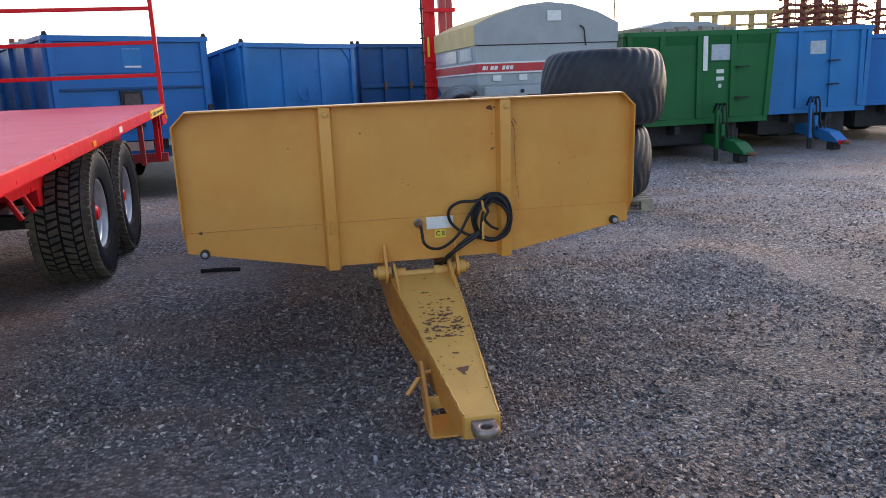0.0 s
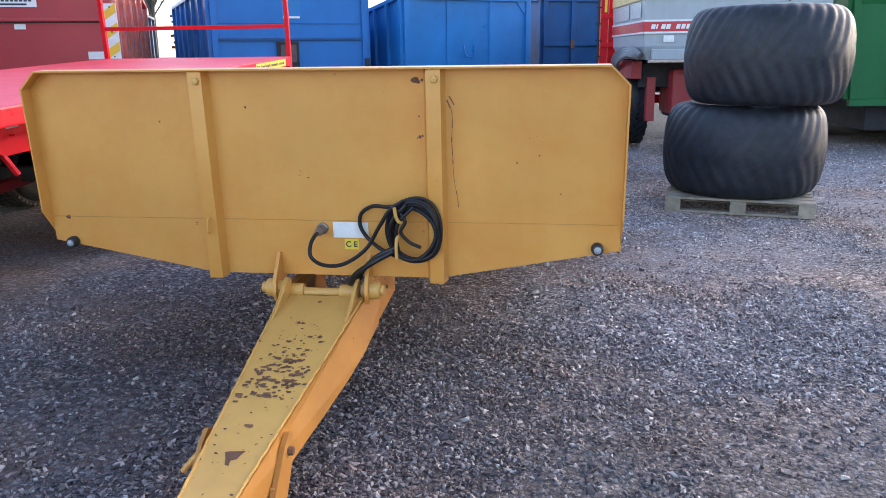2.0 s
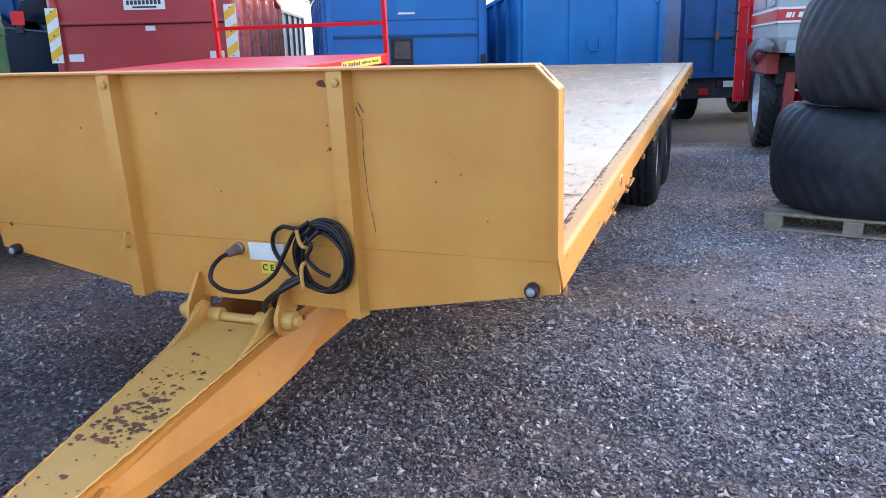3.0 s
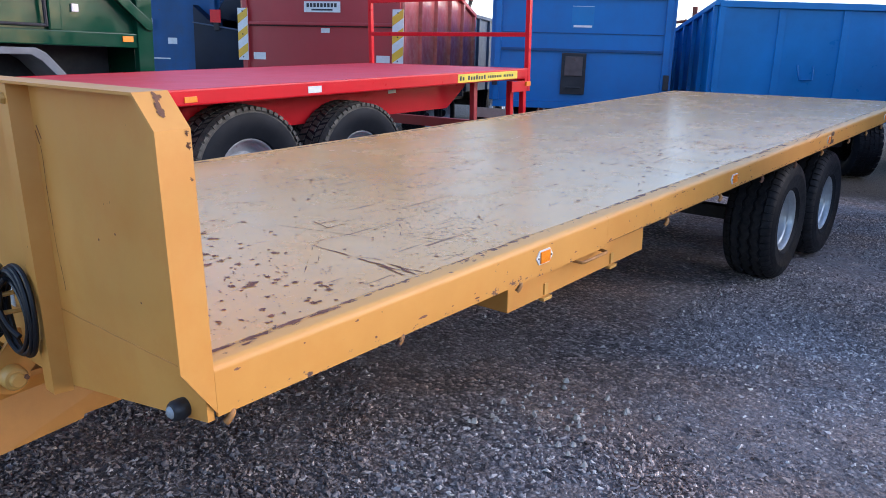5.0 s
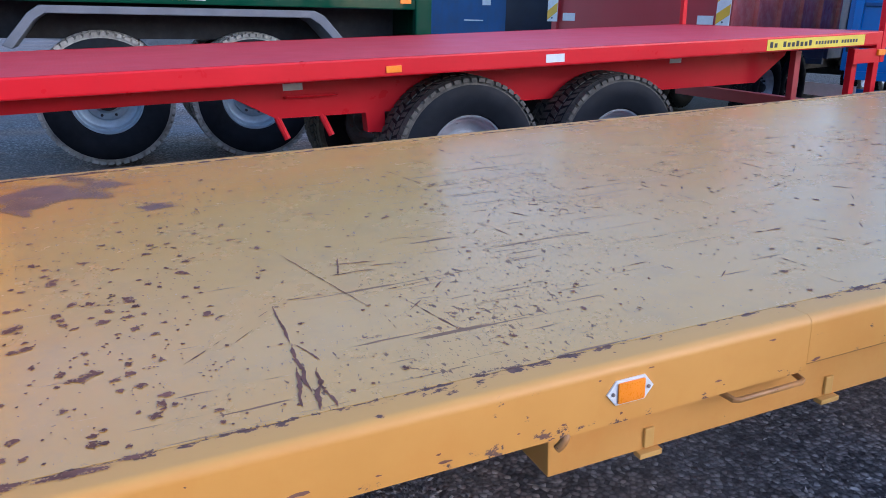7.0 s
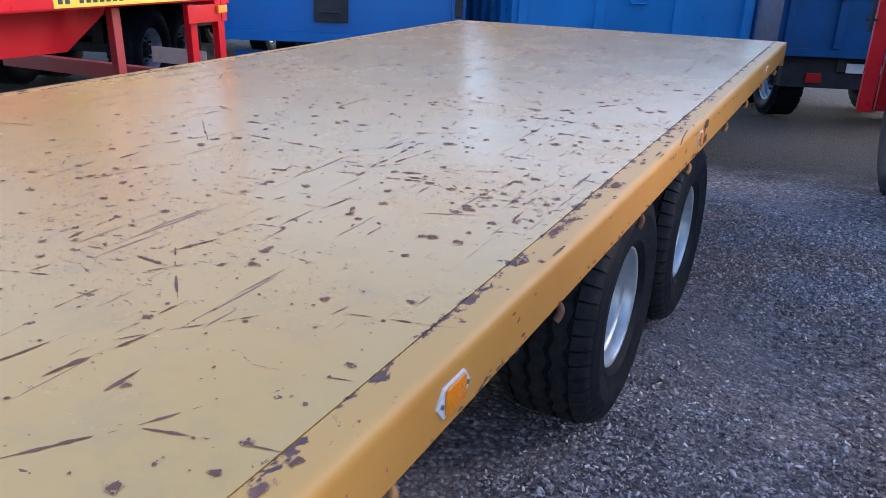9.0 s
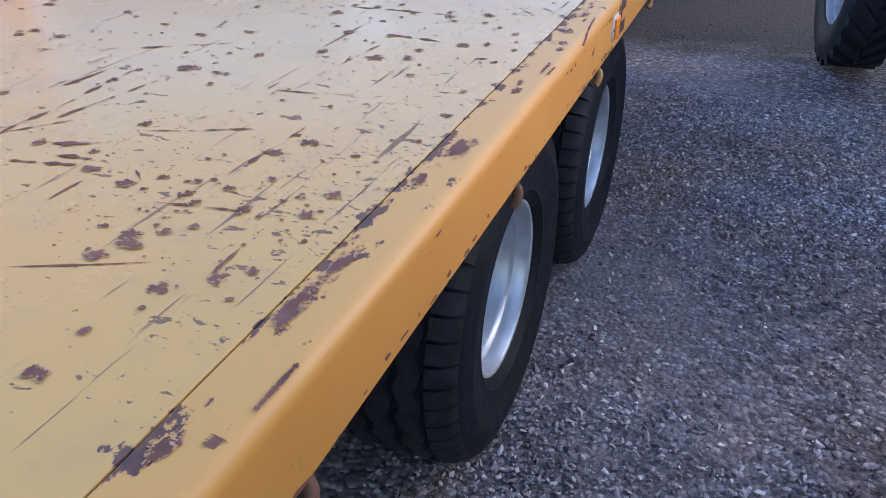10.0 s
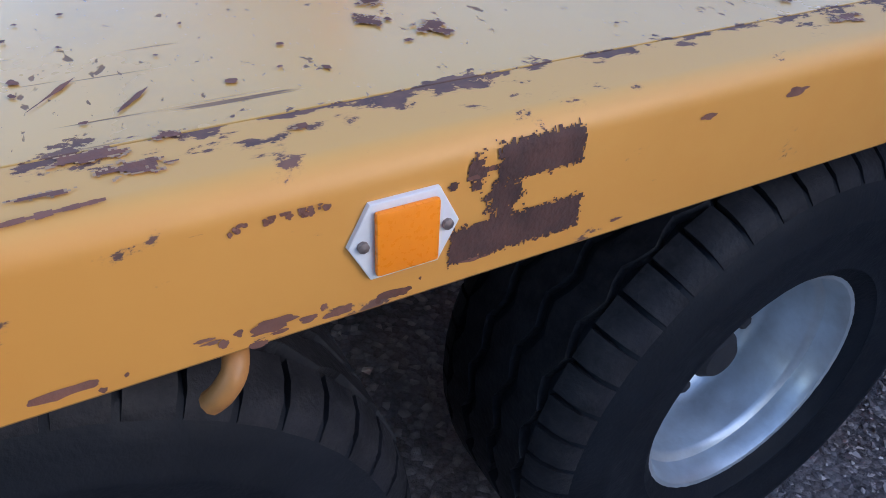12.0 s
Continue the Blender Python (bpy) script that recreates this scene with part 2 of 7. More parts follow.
def tread_plate():
    """Red painted chequer plate: rows of slanted lozenges, scuffed paler on their tops."""
    m, t, b = nodes_of("scuffed red deck paint")
    v = coords(t)
    rows = []
    for turn in (45, -45):
        w = add(t, "ShaderNodeTexWave", Scale=9.0, Distortion=0.0)
        t.links.new(coords(t, turn=(0, 0, turn)), w.inputs["Vector"])
        rows.append(w.outputs["Fac"])
    raised = ramp(t, maths(t, "MULTIPLY", rows[0], rows[1]), [(0.45, grey(0)), (0.7, grey(1))])
    col = ramp(t, noise_of(t, v, 2.5, 5, 0.6), [(0.3, (0.74, 0.046, 0.064)), (0.7, (0.82, 0.066, 0.088))])
    col = mix(t, maths(t, "MULTIPLY", raised, 0.35), col, (0.74, 0.16, 0.19))
    t.links.new(col, b.inputs["Base Color"])
    t.links.new(ramp(t, noise_of(t, v, 4, 5), [(0.3, grey(0.44)), (0.7, grey(0.50))]), b.inputs["Roughness"])
    bp = add(t, "ShaderNodeBump", Strength=0.2, Distance=0.002)
    t.links.new(raised, bp.inputs["Height"])
    t.links.new(bp.outputs[0], b.inputs["Normal"])
    return m


YELLOW = surface("yellow trailer paint", (0.66, 0.308, 0.064), 0.42, vary=0.09, scale=1.6, bump=0.05, grain=40, chips=0.08, chip_scale=60, dirt=0.6, dirt_colour=(0.60, 0.20, 0.024), streak=0.12)
YELLOW_WORN = surface("worn yellow paint", (0.63, 0.34, 0.082), 0.42, vary=0.1, scale=2.5, bump=0.08, grain=60, chips=0.5, chip_scale=22, dirt=0.4, dirt_colour=(0.45, 0.24, 0.06))
# dirty paint, with the shade on the drawbar sides put into its base
YELLOW_SHADED = surface("shaded orange yellow drawbar paint", (0.52, 0.222, 0.040), 0.48, vary=0.14, scale=2.4, bump=0.08, grain=50, chips=0.2, chip_scale=40, dirt=0.6, dirt_colour=(0.38, 0.15, 0.028), streak=0.15)
# base half as bright as the other yellow paint, for undersides
YELLOW_DARK = surface("dark yellow underside paint", (0.30, 0.14, 0.03), 0.65, vary=0.25, scale=4, chips=0.5, dirt=0.7, dirt_colour=(0.05, 0.04, 0.035))
YELLOW_SEAM = surface("stained seam paint", (0.46, 0.20, 0.04), 0.6, vary=0.3, scale=6)
DECK = deck_paint()
GRAVEL, CHIPS = gravel_ground(), stone_chips()
RUST = surface("rusty steel", (0.17, 0.075, 0.04), 0.85, vary=0.4, scale=14, bump=0.5, grain=120, dirt=0.5, dirt_colour=(0.06, 0.03, 0.025))
RUST_DARK = surface("dark rust under old labels", (0.085, 0.038, 0.028), 0.8, vary=0.4, scale=30, bump=0.4, grain=200, dirt=0.6, dirt_colour=(0.035, 0.025, 0.025))
STEEL = surface("worn bare steel", (0.28, 0.24, 0.22), 0.5, metal=0.8, vary=0.25, scale=18, bump=0.3, dirt=0.5, dirt_colour=(0.16, 0.08, 0.05))
RUBBER = surface("tyre rubber", (0.010, 0.012, 0.016), 0.55, vary=0.3, scale=6, bump=0.25, grain=140, dirt=0.35, dirt_colour=(0.026, 0.027, 0.031), gloss=0.14)
RUBBER_DUSTY = surface("dusty tyre rubber", (0.022, 0.025, 0.031), 0.50, vary=0.3, scale=5, bump=0.3, grain=90, dirt=0.6, dirt_colour=(0.052, 0.054, 0.062), gloss=0.5)
RUBBER_MUD = surface("muddy tyre tread", (0.085, 0.077, 0.064), 0.85, vary=0.4, scale=9, bump=0.5, grain=110, dirt=0.85, dirt_colour=(0.21, 0.185, 0.145))
CABLE = surface("black cable sheath", (0.010, 0.010, 0.012), 0.42, vary=0.2, scale=20, bump=0.05, gloss=0.35)
RIM = surface("silver wheel paint", (0.53, 0.57, 0.60), 0.38, metal=0.55, vary=0.22, scale=9, bump=0.35, grain=24, chips=0.22, chip_scale=34, chip_colour=(0.16, 0.10, 0.07), dirt=0.22, dirt_colour=(0.30, 0.27, 0.24), streak=0.4)
WHITE = surface("white plastic", (0.74, 0.74, 0.72), 0.45, vary=0.06, scale=10, bump=0.05, dirt=0.2)
AMBER = surface("amber reflector", (1.0, 0.27, 0.006), 0.3, vary=0.03, scale=60, bump=0.04, grain=300)
RED_LENS = surface("red lamp lens", (0.45, 0.02, 0.02), 0.25, vary=0.1, scale=40, bump=0.2, grain=200)
LENS = surface("clear lamp lens", (0.30, 0.32, 0.33), 0.15, vary=0.1, scale=60, bump=0.1)
BLACK = surface("black moulded plastic", (0.02, 0.02, 0.022), 0.5, vary=0.2, scale=20)
RED = surface("bright red trailer paint", (0.66, 0.012, 0.020), 0.34, vary=0.06, scale=2, bump=0.04, grain=30, dirt=0.12, dirt_colour=(0.45, 0.03, 0.03), gloss=0.22)
RED_DECK = tread_plate()
RED_DARK = surface("faded dark red paint", (0.40, 0.038, 0.042), 0.42, vary=0.1, scale=1.5, bump=0.05, dirt=0.4, dirt_colour=(0.34, 0.06, 0.055), streak=0.25)
# paler copy of the dark red: sunlight and sky reflection put into the colour
RED_SHEEN = surface("weathered red sheet with painted sky sheen", (0.50, 0.11, 0.095), 0.16, vary=0.25, scale=3, bump=0.4, grain=3, dirt=0.6, dirt_colour=(0.60, 0.30, 0.26), streak=0.3, coat=0.5)
NAVY_BLACK = surface("blue black machine paint", (0.005, 0.010, 0.026), 0.4, vary=0.2, scale=4, bump=0.05, gloss=0.15)
HOSE = surface("grey corrugated hose", (0.20, 0.21, 0.22), 0.5, vary=0.15, scale=12, bump=0.6, grain=60)
BLUE = surface("blue trailer paint", (0.010, 0.150, 0.43), 0.36, vary=0.12, scale=1.4, bump=0.05, grain=25, dirt=0.4, dirt_colour=(0.03, 0.11, 0.32), streak=0.3, gloss=0.32)
BLUE_BRIGHT = surface("bright blue trailer paint", (0.012, 0.165, 0.44), 0.34, vary=0.22, scale=1.2, bump=0.05, grain=25, dirt=0.35, dirt_colour=(0.03, 0.17, 0.43), streak=0.2, gloss=0.34)
BLUE_DARK = surface("weathered dark blue paint", (0.010, 0.076, 0.215), 0.45, vary=0.2, scale=2, bump=0.08, chips=0.3, dirt=0.5, dirt_colour=(0.028, 0.06, 0.11), streak=0.3, gloss=0.28)
BLUE_PALE = surface("faded light blue paint", (0.016, 0.180, 0.44), 0.5, vary=0.12, scale=1.6, bump=0.06, chips=0.35, dirt=0.4, dirt_colour=(0.08, 0.19, 0.36), streak=0.3, gloss=0.28)
BLUE_GREY = surface("blue grey container paint", (0.055, 0.085, 0.14), 0.5, vary=0.2, scale=2, dirt=0.5, dirt_colour=(0.13, 0.14, 0.16), streak=0.4)
GREEN = surface("green trailer paint", (0.008, 0.122, 0.036), 0.45, vary=0.12, scale=1.5, bump=0.05, dirt=0.35, dirt_colour=(0.02, 0.10, 0.042), streak=0.25, gloss=0.26)
GREEN_GLOSS = surface("glossy dark green paint", (0.005, 0.050, 0.026), 0.12, vary=0.10, scale=1.5, bump=0.55, grain=2.6, dirt=0.12, dirt_colour=(0.012, 0.06, 0.035), gloss=0.26)
DARK = surface("grimy dark chassis steel", (0.022, 0.022, 0.026), 0.75, vary=0.35, scale=6, bump=0.3, dirt=0.5, dirt_colour=(0.06, 0.05, 0.045))
GREY_PAINT = surface("grey hopper paint", (0.36, 0.40, 0.42), 0.45, vary=0.08, scale=3, dirt=0.3, dirt_colour=(0.25, 0.24, 0.22), streak=0.3)
TARP = surface("grey tarpaulin", (0.34, 0.36, 0.37), 0.6, vary=0.1, scale=2.5, bump=0.25, grain=14, dirt=0.4, dirt_colour=(0.26, 0.25, 0.23))
# tan tint carries the warm sunlight on this end of the cover
TARP_SUNLIT = surface("sun-tinted tarpaulin end", (0.66, 0.48, 0.22), 0.65, vary=0.12, scale=2.5, bump=0.25, grain=14, dirt=0.4, dirt_colour=(0.36, 0.29, 0.18))
STRIPE_RED = surface("red decal", (0.50, 0.025, 0.035), 0.35, vary=0.08, scale=6, bump=0.0)
YELLOW_SIGN = surface("yellow decal", (0.78, 0.60, 0.05), 0.4, vary=0.08, scale=6, bump=0.0)
HAZARD = surface("orange yellow reflective stripe", (0.80, 0.46, 0.03), 0.4, vary=0.08, scale=9, bump=0.0)
WOOD = surface("weathered pallet wood", (0.30, 0.26, 0.20), 0.85, vary=0.3, scale=7, bump=0.4, grain=60, dirt=0.6, dirt_colour=(0.15, 0.13, 0.10))
WOOD_TAN = surface("sunlit tan painted steel", (0.50, 0.33, 0.13), 0.7, vary=0.2, scale=5, bump=0.2)
HARROW = surface("rusty red tine frame", (0.22, 0.060, 0.035), 0.8, vary=0.4, scale=8, bump=0.3)
WINDOW_GREY = surface("clouded inspection pane", (0.42, 0.47, 0.52), 0.2, vary=0.15, scale=12, bump=0.05)
HATCH = surface("brown grain hatch steel", (0.085, 0.060, 0.058), 0.6, vary=0.3, scale=10, chips=0.5, bump=0.2)
INK = surface("dark print", (0.03, 0.03, 0.035), 0.6, vary=0.1, scale=30, bump=0.0)


# ---- building helpers ----
def solid(bm, verts, faces):
    vs = [bm.verts.new(v) for v in verts]
    return vs, [bm.faces.new([vs[i] for i in f]) for f in faces]


def box(bm, x0, y0, z0, x1, y1, z1, bevel=0.0, m=None):
    c = [(x, y, z) for z in (z0, z1) for y in (y0, y1) for x in (x0, x1)]
    if m is not None:
        c = [m @ Vector(p) for p in c]
    vs, fs = solid(bm, c, [(0, 2, 3, 1), (4, 5, 7, 6), (0, 1, 5, 4), (1, 3, 7, 5), (3, 2, 6, 7), (2, 0, 4, 6)])
    if bevel:
        edges = {e for f in fs for e in f.edges}
        bmesh.ops.bevel(bm, geom=list(edges), offset=bevel, segments=2, profile=0.6, affect="EDGES")


def prism(bm, outline, plane, a, b, bevel=0.0):
    put = {"xz": lambda p, d: (p[0], d, p[1]), "yz": lambda p, d: (d, p[0], p[1]), "xy": lambda p, d: (p[0], p[1], d)}[plane]
    n = len(outline)
    vs = [bm.verts.new(put(p, d)) for d in (a, b) for p in outline]
    fs = [bm.faces.new(vs[:n]), bm.faces.new(vs[n:][::-1])]
    for i in range(n):
        j = (i + 1) % n
        fs.append(bm.faces.new((vs[j], vs[i], vs[n + i], vs[n + j])))
    bmesh.ops.recalc_face_normals(bm, faces=fs)
    if bevel:
        edges = {e for f in fs[:2] for e in f.edges}
        bmesh.ops.bevel(bm, geom=list(edges), offset=bevel, segments=2, profile=0.6, affect="EDGES")


def lathe(bm, profile, segments=32, axis="x", centre=(0, 0, 0)):
    """Turns (radius, along) pairs round an axis through centre."""
    cx, cy, cz = centre
    rings = []
    for r, h in profile:
        ring = []
        for k in range(segments if r > 1e-6 else 1):
            a = 2 * math.pi * k / segments
            u, w = r * math.cos(a), r * math.sin(a)
            p = {"x": (h, u, w), "y": (u, h, w), "z": (u, w, h)}[axis]
            ring.append(bm.verts.new((p[0] + cx, p[1] + cy, p[2] + cz)))
        rings.append(ring)
    fs = []
    for A, B in zip(rings, rings[1:]):
        for k in range(segments):
            j = (k + 1) % segments
            if len(A) == 1 and len(B) == 1:
                continue
            if len(A) == 1:
                fs.append(bm.faces.new((A[0], B[j], B[k])))
            elif len(B) == 1:
                fs.append(bm.faces.new((A[k], A[j], B[0])))
            else:
                fs.append(bm.faces.new((A[k], A[j], B[j], B[k])))
    bmesh.ops.recalc_face_normals(bm, faces=fs)


def tube(bm, points, radius, segments=8, closed=False):
    pts = [Vector(p) for p in points]
    n = len(pts)
    side = None
    rings = []
    for i, p in enumerate(pts):
        if closed:
            d = pts[(i + 1) % n] - pts[i - 1]
        else:
            d = pts[min(i + 1, n - 1)] - pts[max(i - 1, 0)]
        d.normalize()
        if side is None:
            side = d.orthogonal().normalized()
        side = (side - d * side.dot(d)).normalized()
        up = d.cross(side)
        rings.append([bm.verts.new(p + radius * (math.cos(a) * side + math.sin(a) * up)) for a in (2 * math.pi * k / segments for k in range(segments))])
    fs = []
    for A, B in list(zip(rings, rings[1:])) + ([(rings[-1], rings[0])] if closed else []):
        for k in range(segments):
            fs.append(bm.faces.new((A[k], A[(k + 1) % segments], B[(k + 1) % segments], B[k])))
    if not closed:
        fs += [bm.faces.new(rings[0]), bm.faces.new(rings[-1])]
    bmesh.ops.recalc_face_normals(bm, faces=fs)


def curve(points, steps=8):
    """A smooth line through the points."""
    p = [Vector(q) for q in points]
    p = [2 * p[0] - p[1]] + p + [2 * p[-1] - p[-2]]
    out = []
    for a, b, c, d in zip(p, p[1:], p[2:], p[3:]):
        for k in range(steps):
            s = k / steps
            out.append(0.5 * ((2 * b) + (c - a) * s + (2 * a - 5 * b + 4 * c - d) * s * s + (3 * b - a - 3 * c + d) * s ** 3))
    return out + [p[-2]]


def part(name, bm, material, parent, label="", smooth=False, kind=""):
    me = bpy.data.meshes.new(name)
    bm.to_mesh(me)
    bm.free()
    if smooth:
        me.shade_smooth()
        me.set_sharp_from_angle(angle=radians(38))
    me.materials.append(material)
    ob = new(name, me)
    ob.parent = parent
    return tagged(ob, label=label, kind=kind)


def boxes(name, material, parent, *dims, bevel=0.004, label=""):
    if name in APART:
        return [boxes_one(name, material, parent, d, bevel, label) for d in dims][0]
    bm = bmesh.new()
    for d in dims:
        box(bm, *d, bevel=bevel)
    return part(name, bm, material, parent, label)


APART = {"frame_beam", "label", "print", "mount", "axle", "fold_line", "spring_hanger", "hazard_board"}


def boxes_one(name, material, parent, d, bevel, label):
    bm = bmesh.new()
    box(bm, *d, bevel=bevel)
    return part(name, bm, material, parent, label)


def thing(name, m, label, category, group="", kind=""):
    ob = new(name)
    ob.empty_display_size = 0.3
    ob.matrix_world = m
    return tagged(ob, label, category, group, kind)


def lettering(name, text, size, m, material, parent, bold=0.0):
    c = bpy.data.curves.new(name, "FONT")
    c.offset = bold
    c.body, c.size, c.extrude, c.align_x, c.align_y = text, size, 0.0008, "CENTER", "CENTER"
    tmp = bpy.data.objects.new(name, c)
    scene.collection.objects.link(tmp)
    me = bpy.data.meshes.new_from_object(tmp.evaluated_get(bpy.context.evaluated_depsgraph_get()))
    bpy.data.objects.remove(tmp)
    me.transform(m)
    me.materials.clear()
    me.materials.append(material)
    ob = new(name, me)
    ob.parent = parent
    return ob


def lug(bm, a0, a1, w0, w1, r0, r1, skew=0.0, taper=0.006):
    """A tread block on a wheel whose axle runs along x: between two angles, two places along the axle and two radii."""
    vs = []
    for r, k in ((r0, 0.0), (r1, taper)):
        for w, s in ((w0 + k, -skew / 2), (w1 - k, skew / 2)):
            for a in (a0 + k / r1, a1 - k / r1):
                vs.append((w, r * math.cos(a + s), r * math.sin(a + s)))
    for f in solid(bm, vs, [(4, 5, 7, 6), (0, 1, 5, 4), (2, 6, 7, 3), (0, 4, 6, 2), (1, 3, 7, 5)])[1]:
        f.material_index = 1


def shoulder(bm, a0, a1, steps):
    """A tread block that rounds over the shoulder: (place along the axle, foot radius, top radius) from the crown outwards."""
    rows = [[bm.verts.new((w, r * math.cos(a), r * math.sin(a))) for a, r in ((a0, low), (a0 + 0.006, top), (a1 - 0.006, top), (a1, low))] for w, low, top in steps]
    fs = [bm.faces.new((A[i], A[i + 1], B[i + 1], B[i])) for A, B in zip(rows, rows[1:]) for i in range(3)]
    fs += [bm.faces.new(rows[0]), bm.faces.new(rows[-1])]
    bmesh.ops.recalc_face_normals(bm, faces=fs)
    for f in fs:
        f.material_index = 1


def tyre_bm(radius, width, rim, tread="rib", segments=48, depth=0.014):
    """A tyre about the x axis, its middle at the origin."""
    bm = bmesh.new()
    h, R = width / 2, radius - depth
    flank = radius - rim
    prof = [(rim, -h * 0.72), (rim + 0.02, -h * 0.86), (rim + flank * 0.35, -h * 0.98), (rim + flank * 0.6, -h), (R - 0.05, -h * 0.95), (R - 0.012, -h * 0.86), (R, -h * 0.7), (R + 0.003, 0)]
    if tread == "zig":
        # ridged bead, faint band round the flank, well rounded shoulder
        prof = [(rim, -h * 0.78), (rim + 0.012, -h * 0.86), (rim + 0.026, -h * 0.89), (rim + 0.031, -h * 0.925), (rim + 0.039, -h * 0.925), (rim + 0.045, -h * 0.92), (rim + flank * 0.36, -h * 0.985), (rim + flank * 0.52, -h),
                (rim + flank * 0.54, -h * 1.008), (rim + flank * 0.58, -h * 1.008), (rim + flank * 0.60, -h * 0.998), (R - 0.048, -h * 0.972), (R - 0.026, -h * 0.925), (R - 0.012, -h * 0.86), (R - 0.004, -h * 0.77), (R, -h * 0.60), (R + 0.003, 0)]
    prof = prof + [(r, -w) for r, w in prof[-2::-1]]
    lathe(bm, prof, segments)
    if tread == "rib":
        n = 56
        for j in range(n):
            a = 2 * math.pi * j / n
            for i, (w0, w1) in enumerate(((-0.86, -0.56), (-0.48, -0.19), (-0.11, 0.11), (0.19, 0.48), (0.56, 0.86))):
                s = 0.02 * (1 if (i + j) % 2 else -1)
                lug(bm, a, a + 2 * math.pi / n * 0.84, w0 * h, w1 * h, R - 0.02, radius, s * 1.5, 0.003)
    elif tread == "zig":
        n = 120
        bands = [(-0.53, -0.25), (-0.15, 0.15), (0.25, 0.53)]
        for w0, w1 in bands:
            rings = []
            for j in range(n):
                a, k = 2 * math.pi * j / n, 0.045 * (1, 0.3, -1, -0.3)[j % 4]
                rings.append([bm.verts.new((w, r * math.cos(a), r * math.sin(a))) for w, r in (((w0 + k) * h, R - 0.002), ((w0 + k + 0.01) * h, radius), ((w1 + k - 0.01) * h, radius), ((w1 + k) * h, R - 0.002))])
            for A, B in zip(rings, rings[1:] + rings[:1]):
                for i in range(3):
                    bm.faces.new((A[i], A[i + 1], B[i + 1], B[i])).material_index = 1
        n = 50
        for j in range(n):
            a, d = 2 * math.pi * j / n, 2 * math.pi / n
            for s in (-1, 1):
                shoulder(bm, a, a + 0.94 * d, [(s * 0.60 * h, R - 0.02, radius - 0.003), (s * 0.74 * h, R - 0.03, R + 0.008), (s * 0.85 * h, R - 0.04, R - 0.005), (s * 0.925 * h, R - 0.06, R - 0.024)])
    elif tread == "block":
        n = 54
        rng = random.Random(17)
        for j in range(n):
            a = 2 * math.pi * j / n
            d = 2 * math.pi / n
            for w0, w1, s, o in ((-0.98, -0.70, -0.02, 0), (-0.66, -0.40, 0.035, 0.45), (-0.35, -0.04, -0.03, 0.1), (0.04, 0.35, 0.03, 0.6), (0.40, 0.66, -0.035, 0.15), (0.70, 0.98, 0.02, 0.6)):
                cut = rng.uniform(0.66, 0.84)
                lug(bm, a + o * d, a + (o + cut) * d, (w0 - 0.008) * h, (w1 + 0.008) * h, R - 0.03, radius - 0.010 * abs(w0 + w1), s * rng.uniform(0.7, 2.0), 0.003)
    elif tread == "bar":
        n = 26
        for j in range(n):
            a = 2 * math.pi * j / n
            d = 2 * math.pi / n
            lug(bm, a, a + 0.55 * d, -0.90 * h, 0.04 * h, R - 0.03, radius, -0.26, 0.012)
            lug(bm, a + 0.5 * d, a + 1.05 * d, -0.04 * h, 0.90 * h, R - 0.03, radius, 0.26, 0.012)
    return bm


def balloon_bm(radius, width, rim, bars=34, depth=0.016, seed=1):
    """A bulging worn tyre about the x axis, its swept bars worn down to soft waves over crown and shoulder."""
    h, n = width / 2, bars * 6
    fall = [(0.0, 0.0), (0.10, 0.001), (0.20, 0.003), (0.30, 0.007), (0.40, 0.012), (0.50, 0.018), (0.60, 0.027), (0.69, 0.038), (0.77, 0.053), (0.84, 0.072), (0.90, 0.098), (0.95, 0.135), (0.975, 0.18), (0.97, 0.24), (0.91, 0.31), (0.80, radius - rim)]
    rng = random.Random(seed)
    worn = [rng.uniform(0.5, 1.2) for _ in range(bars)]
    bm, rows = bmesh.new(), []
    for w, d in [(-w, d) for w, d in fall[:0:-1]] + fall:
        row = []
        for k in range(n):
            a = 2 * math.pi * k / n
            turn = bars * (a / (2 * math.pi)) + 1.9 * abs(w) ** 0.8 + (0.5 if w > 0 else 0.0)
            f = turn % 1.0
            bar = max(0.0, math.sin(math.pi * min(1.0, f / 0.72))) ** 0.7
            fade = 0.35 + 0.65 * min(1.0, abs(w) / 0.5) if abs(w) < 0.9 else max(0.0, (0.985 - abs(w)) / 0.085)
            r = radius - d - (depth * fade * (1 - bar * worn[int(turn) % bars]) if d < 0.2 else 0.0)
            row.append(bm.verts.new((w * h, r * math.cos(a), r * math.sin(a))))
        rows.append(row)
    fs = [bm.faces.new((A[k], A[(k + 1) % n], B[(k + 1) % n], B[k])) for A, B in zip(rows, rows[1:]) for k in range(n)]
    bmesh.ops.recalc_face_normals(bm, faces=fs)
    return bm


def rim_bm(rim, width, dish=0.10, segments=40):
    """A dished steel wheel, its open face towards +x."""
    bm = bmesh.new()
    h = width / 2 * 0.74
    lathe(bm, [(rim + 0.012, h), (rim + 0.016, h + 0.008), (rim + 0.008, h + 0.014), (rim - 0.002, h + 0.011), (rim - 0.009, h + 0.001), (rim - 0.012, h - 0.022), (rim - 0.014, h - 0.030), (rim - 0.024, h - 0.036),
               (rim - 0.028, h - 0.044), (rim - 0.030, h - dish + 0.035), (rim - 0.036, h - dish + 0.012), (rim - 0.050, h - dish), (rim * 0.66, h - dish - 0.006), (rim * 0.62, h - dish + 0.006), (rim * 0.45, h - dish + 0.008),
               (rim * 0.42, h - dish - 0.01), (0.0, h - dish - 0.01)], segments)
    return bm


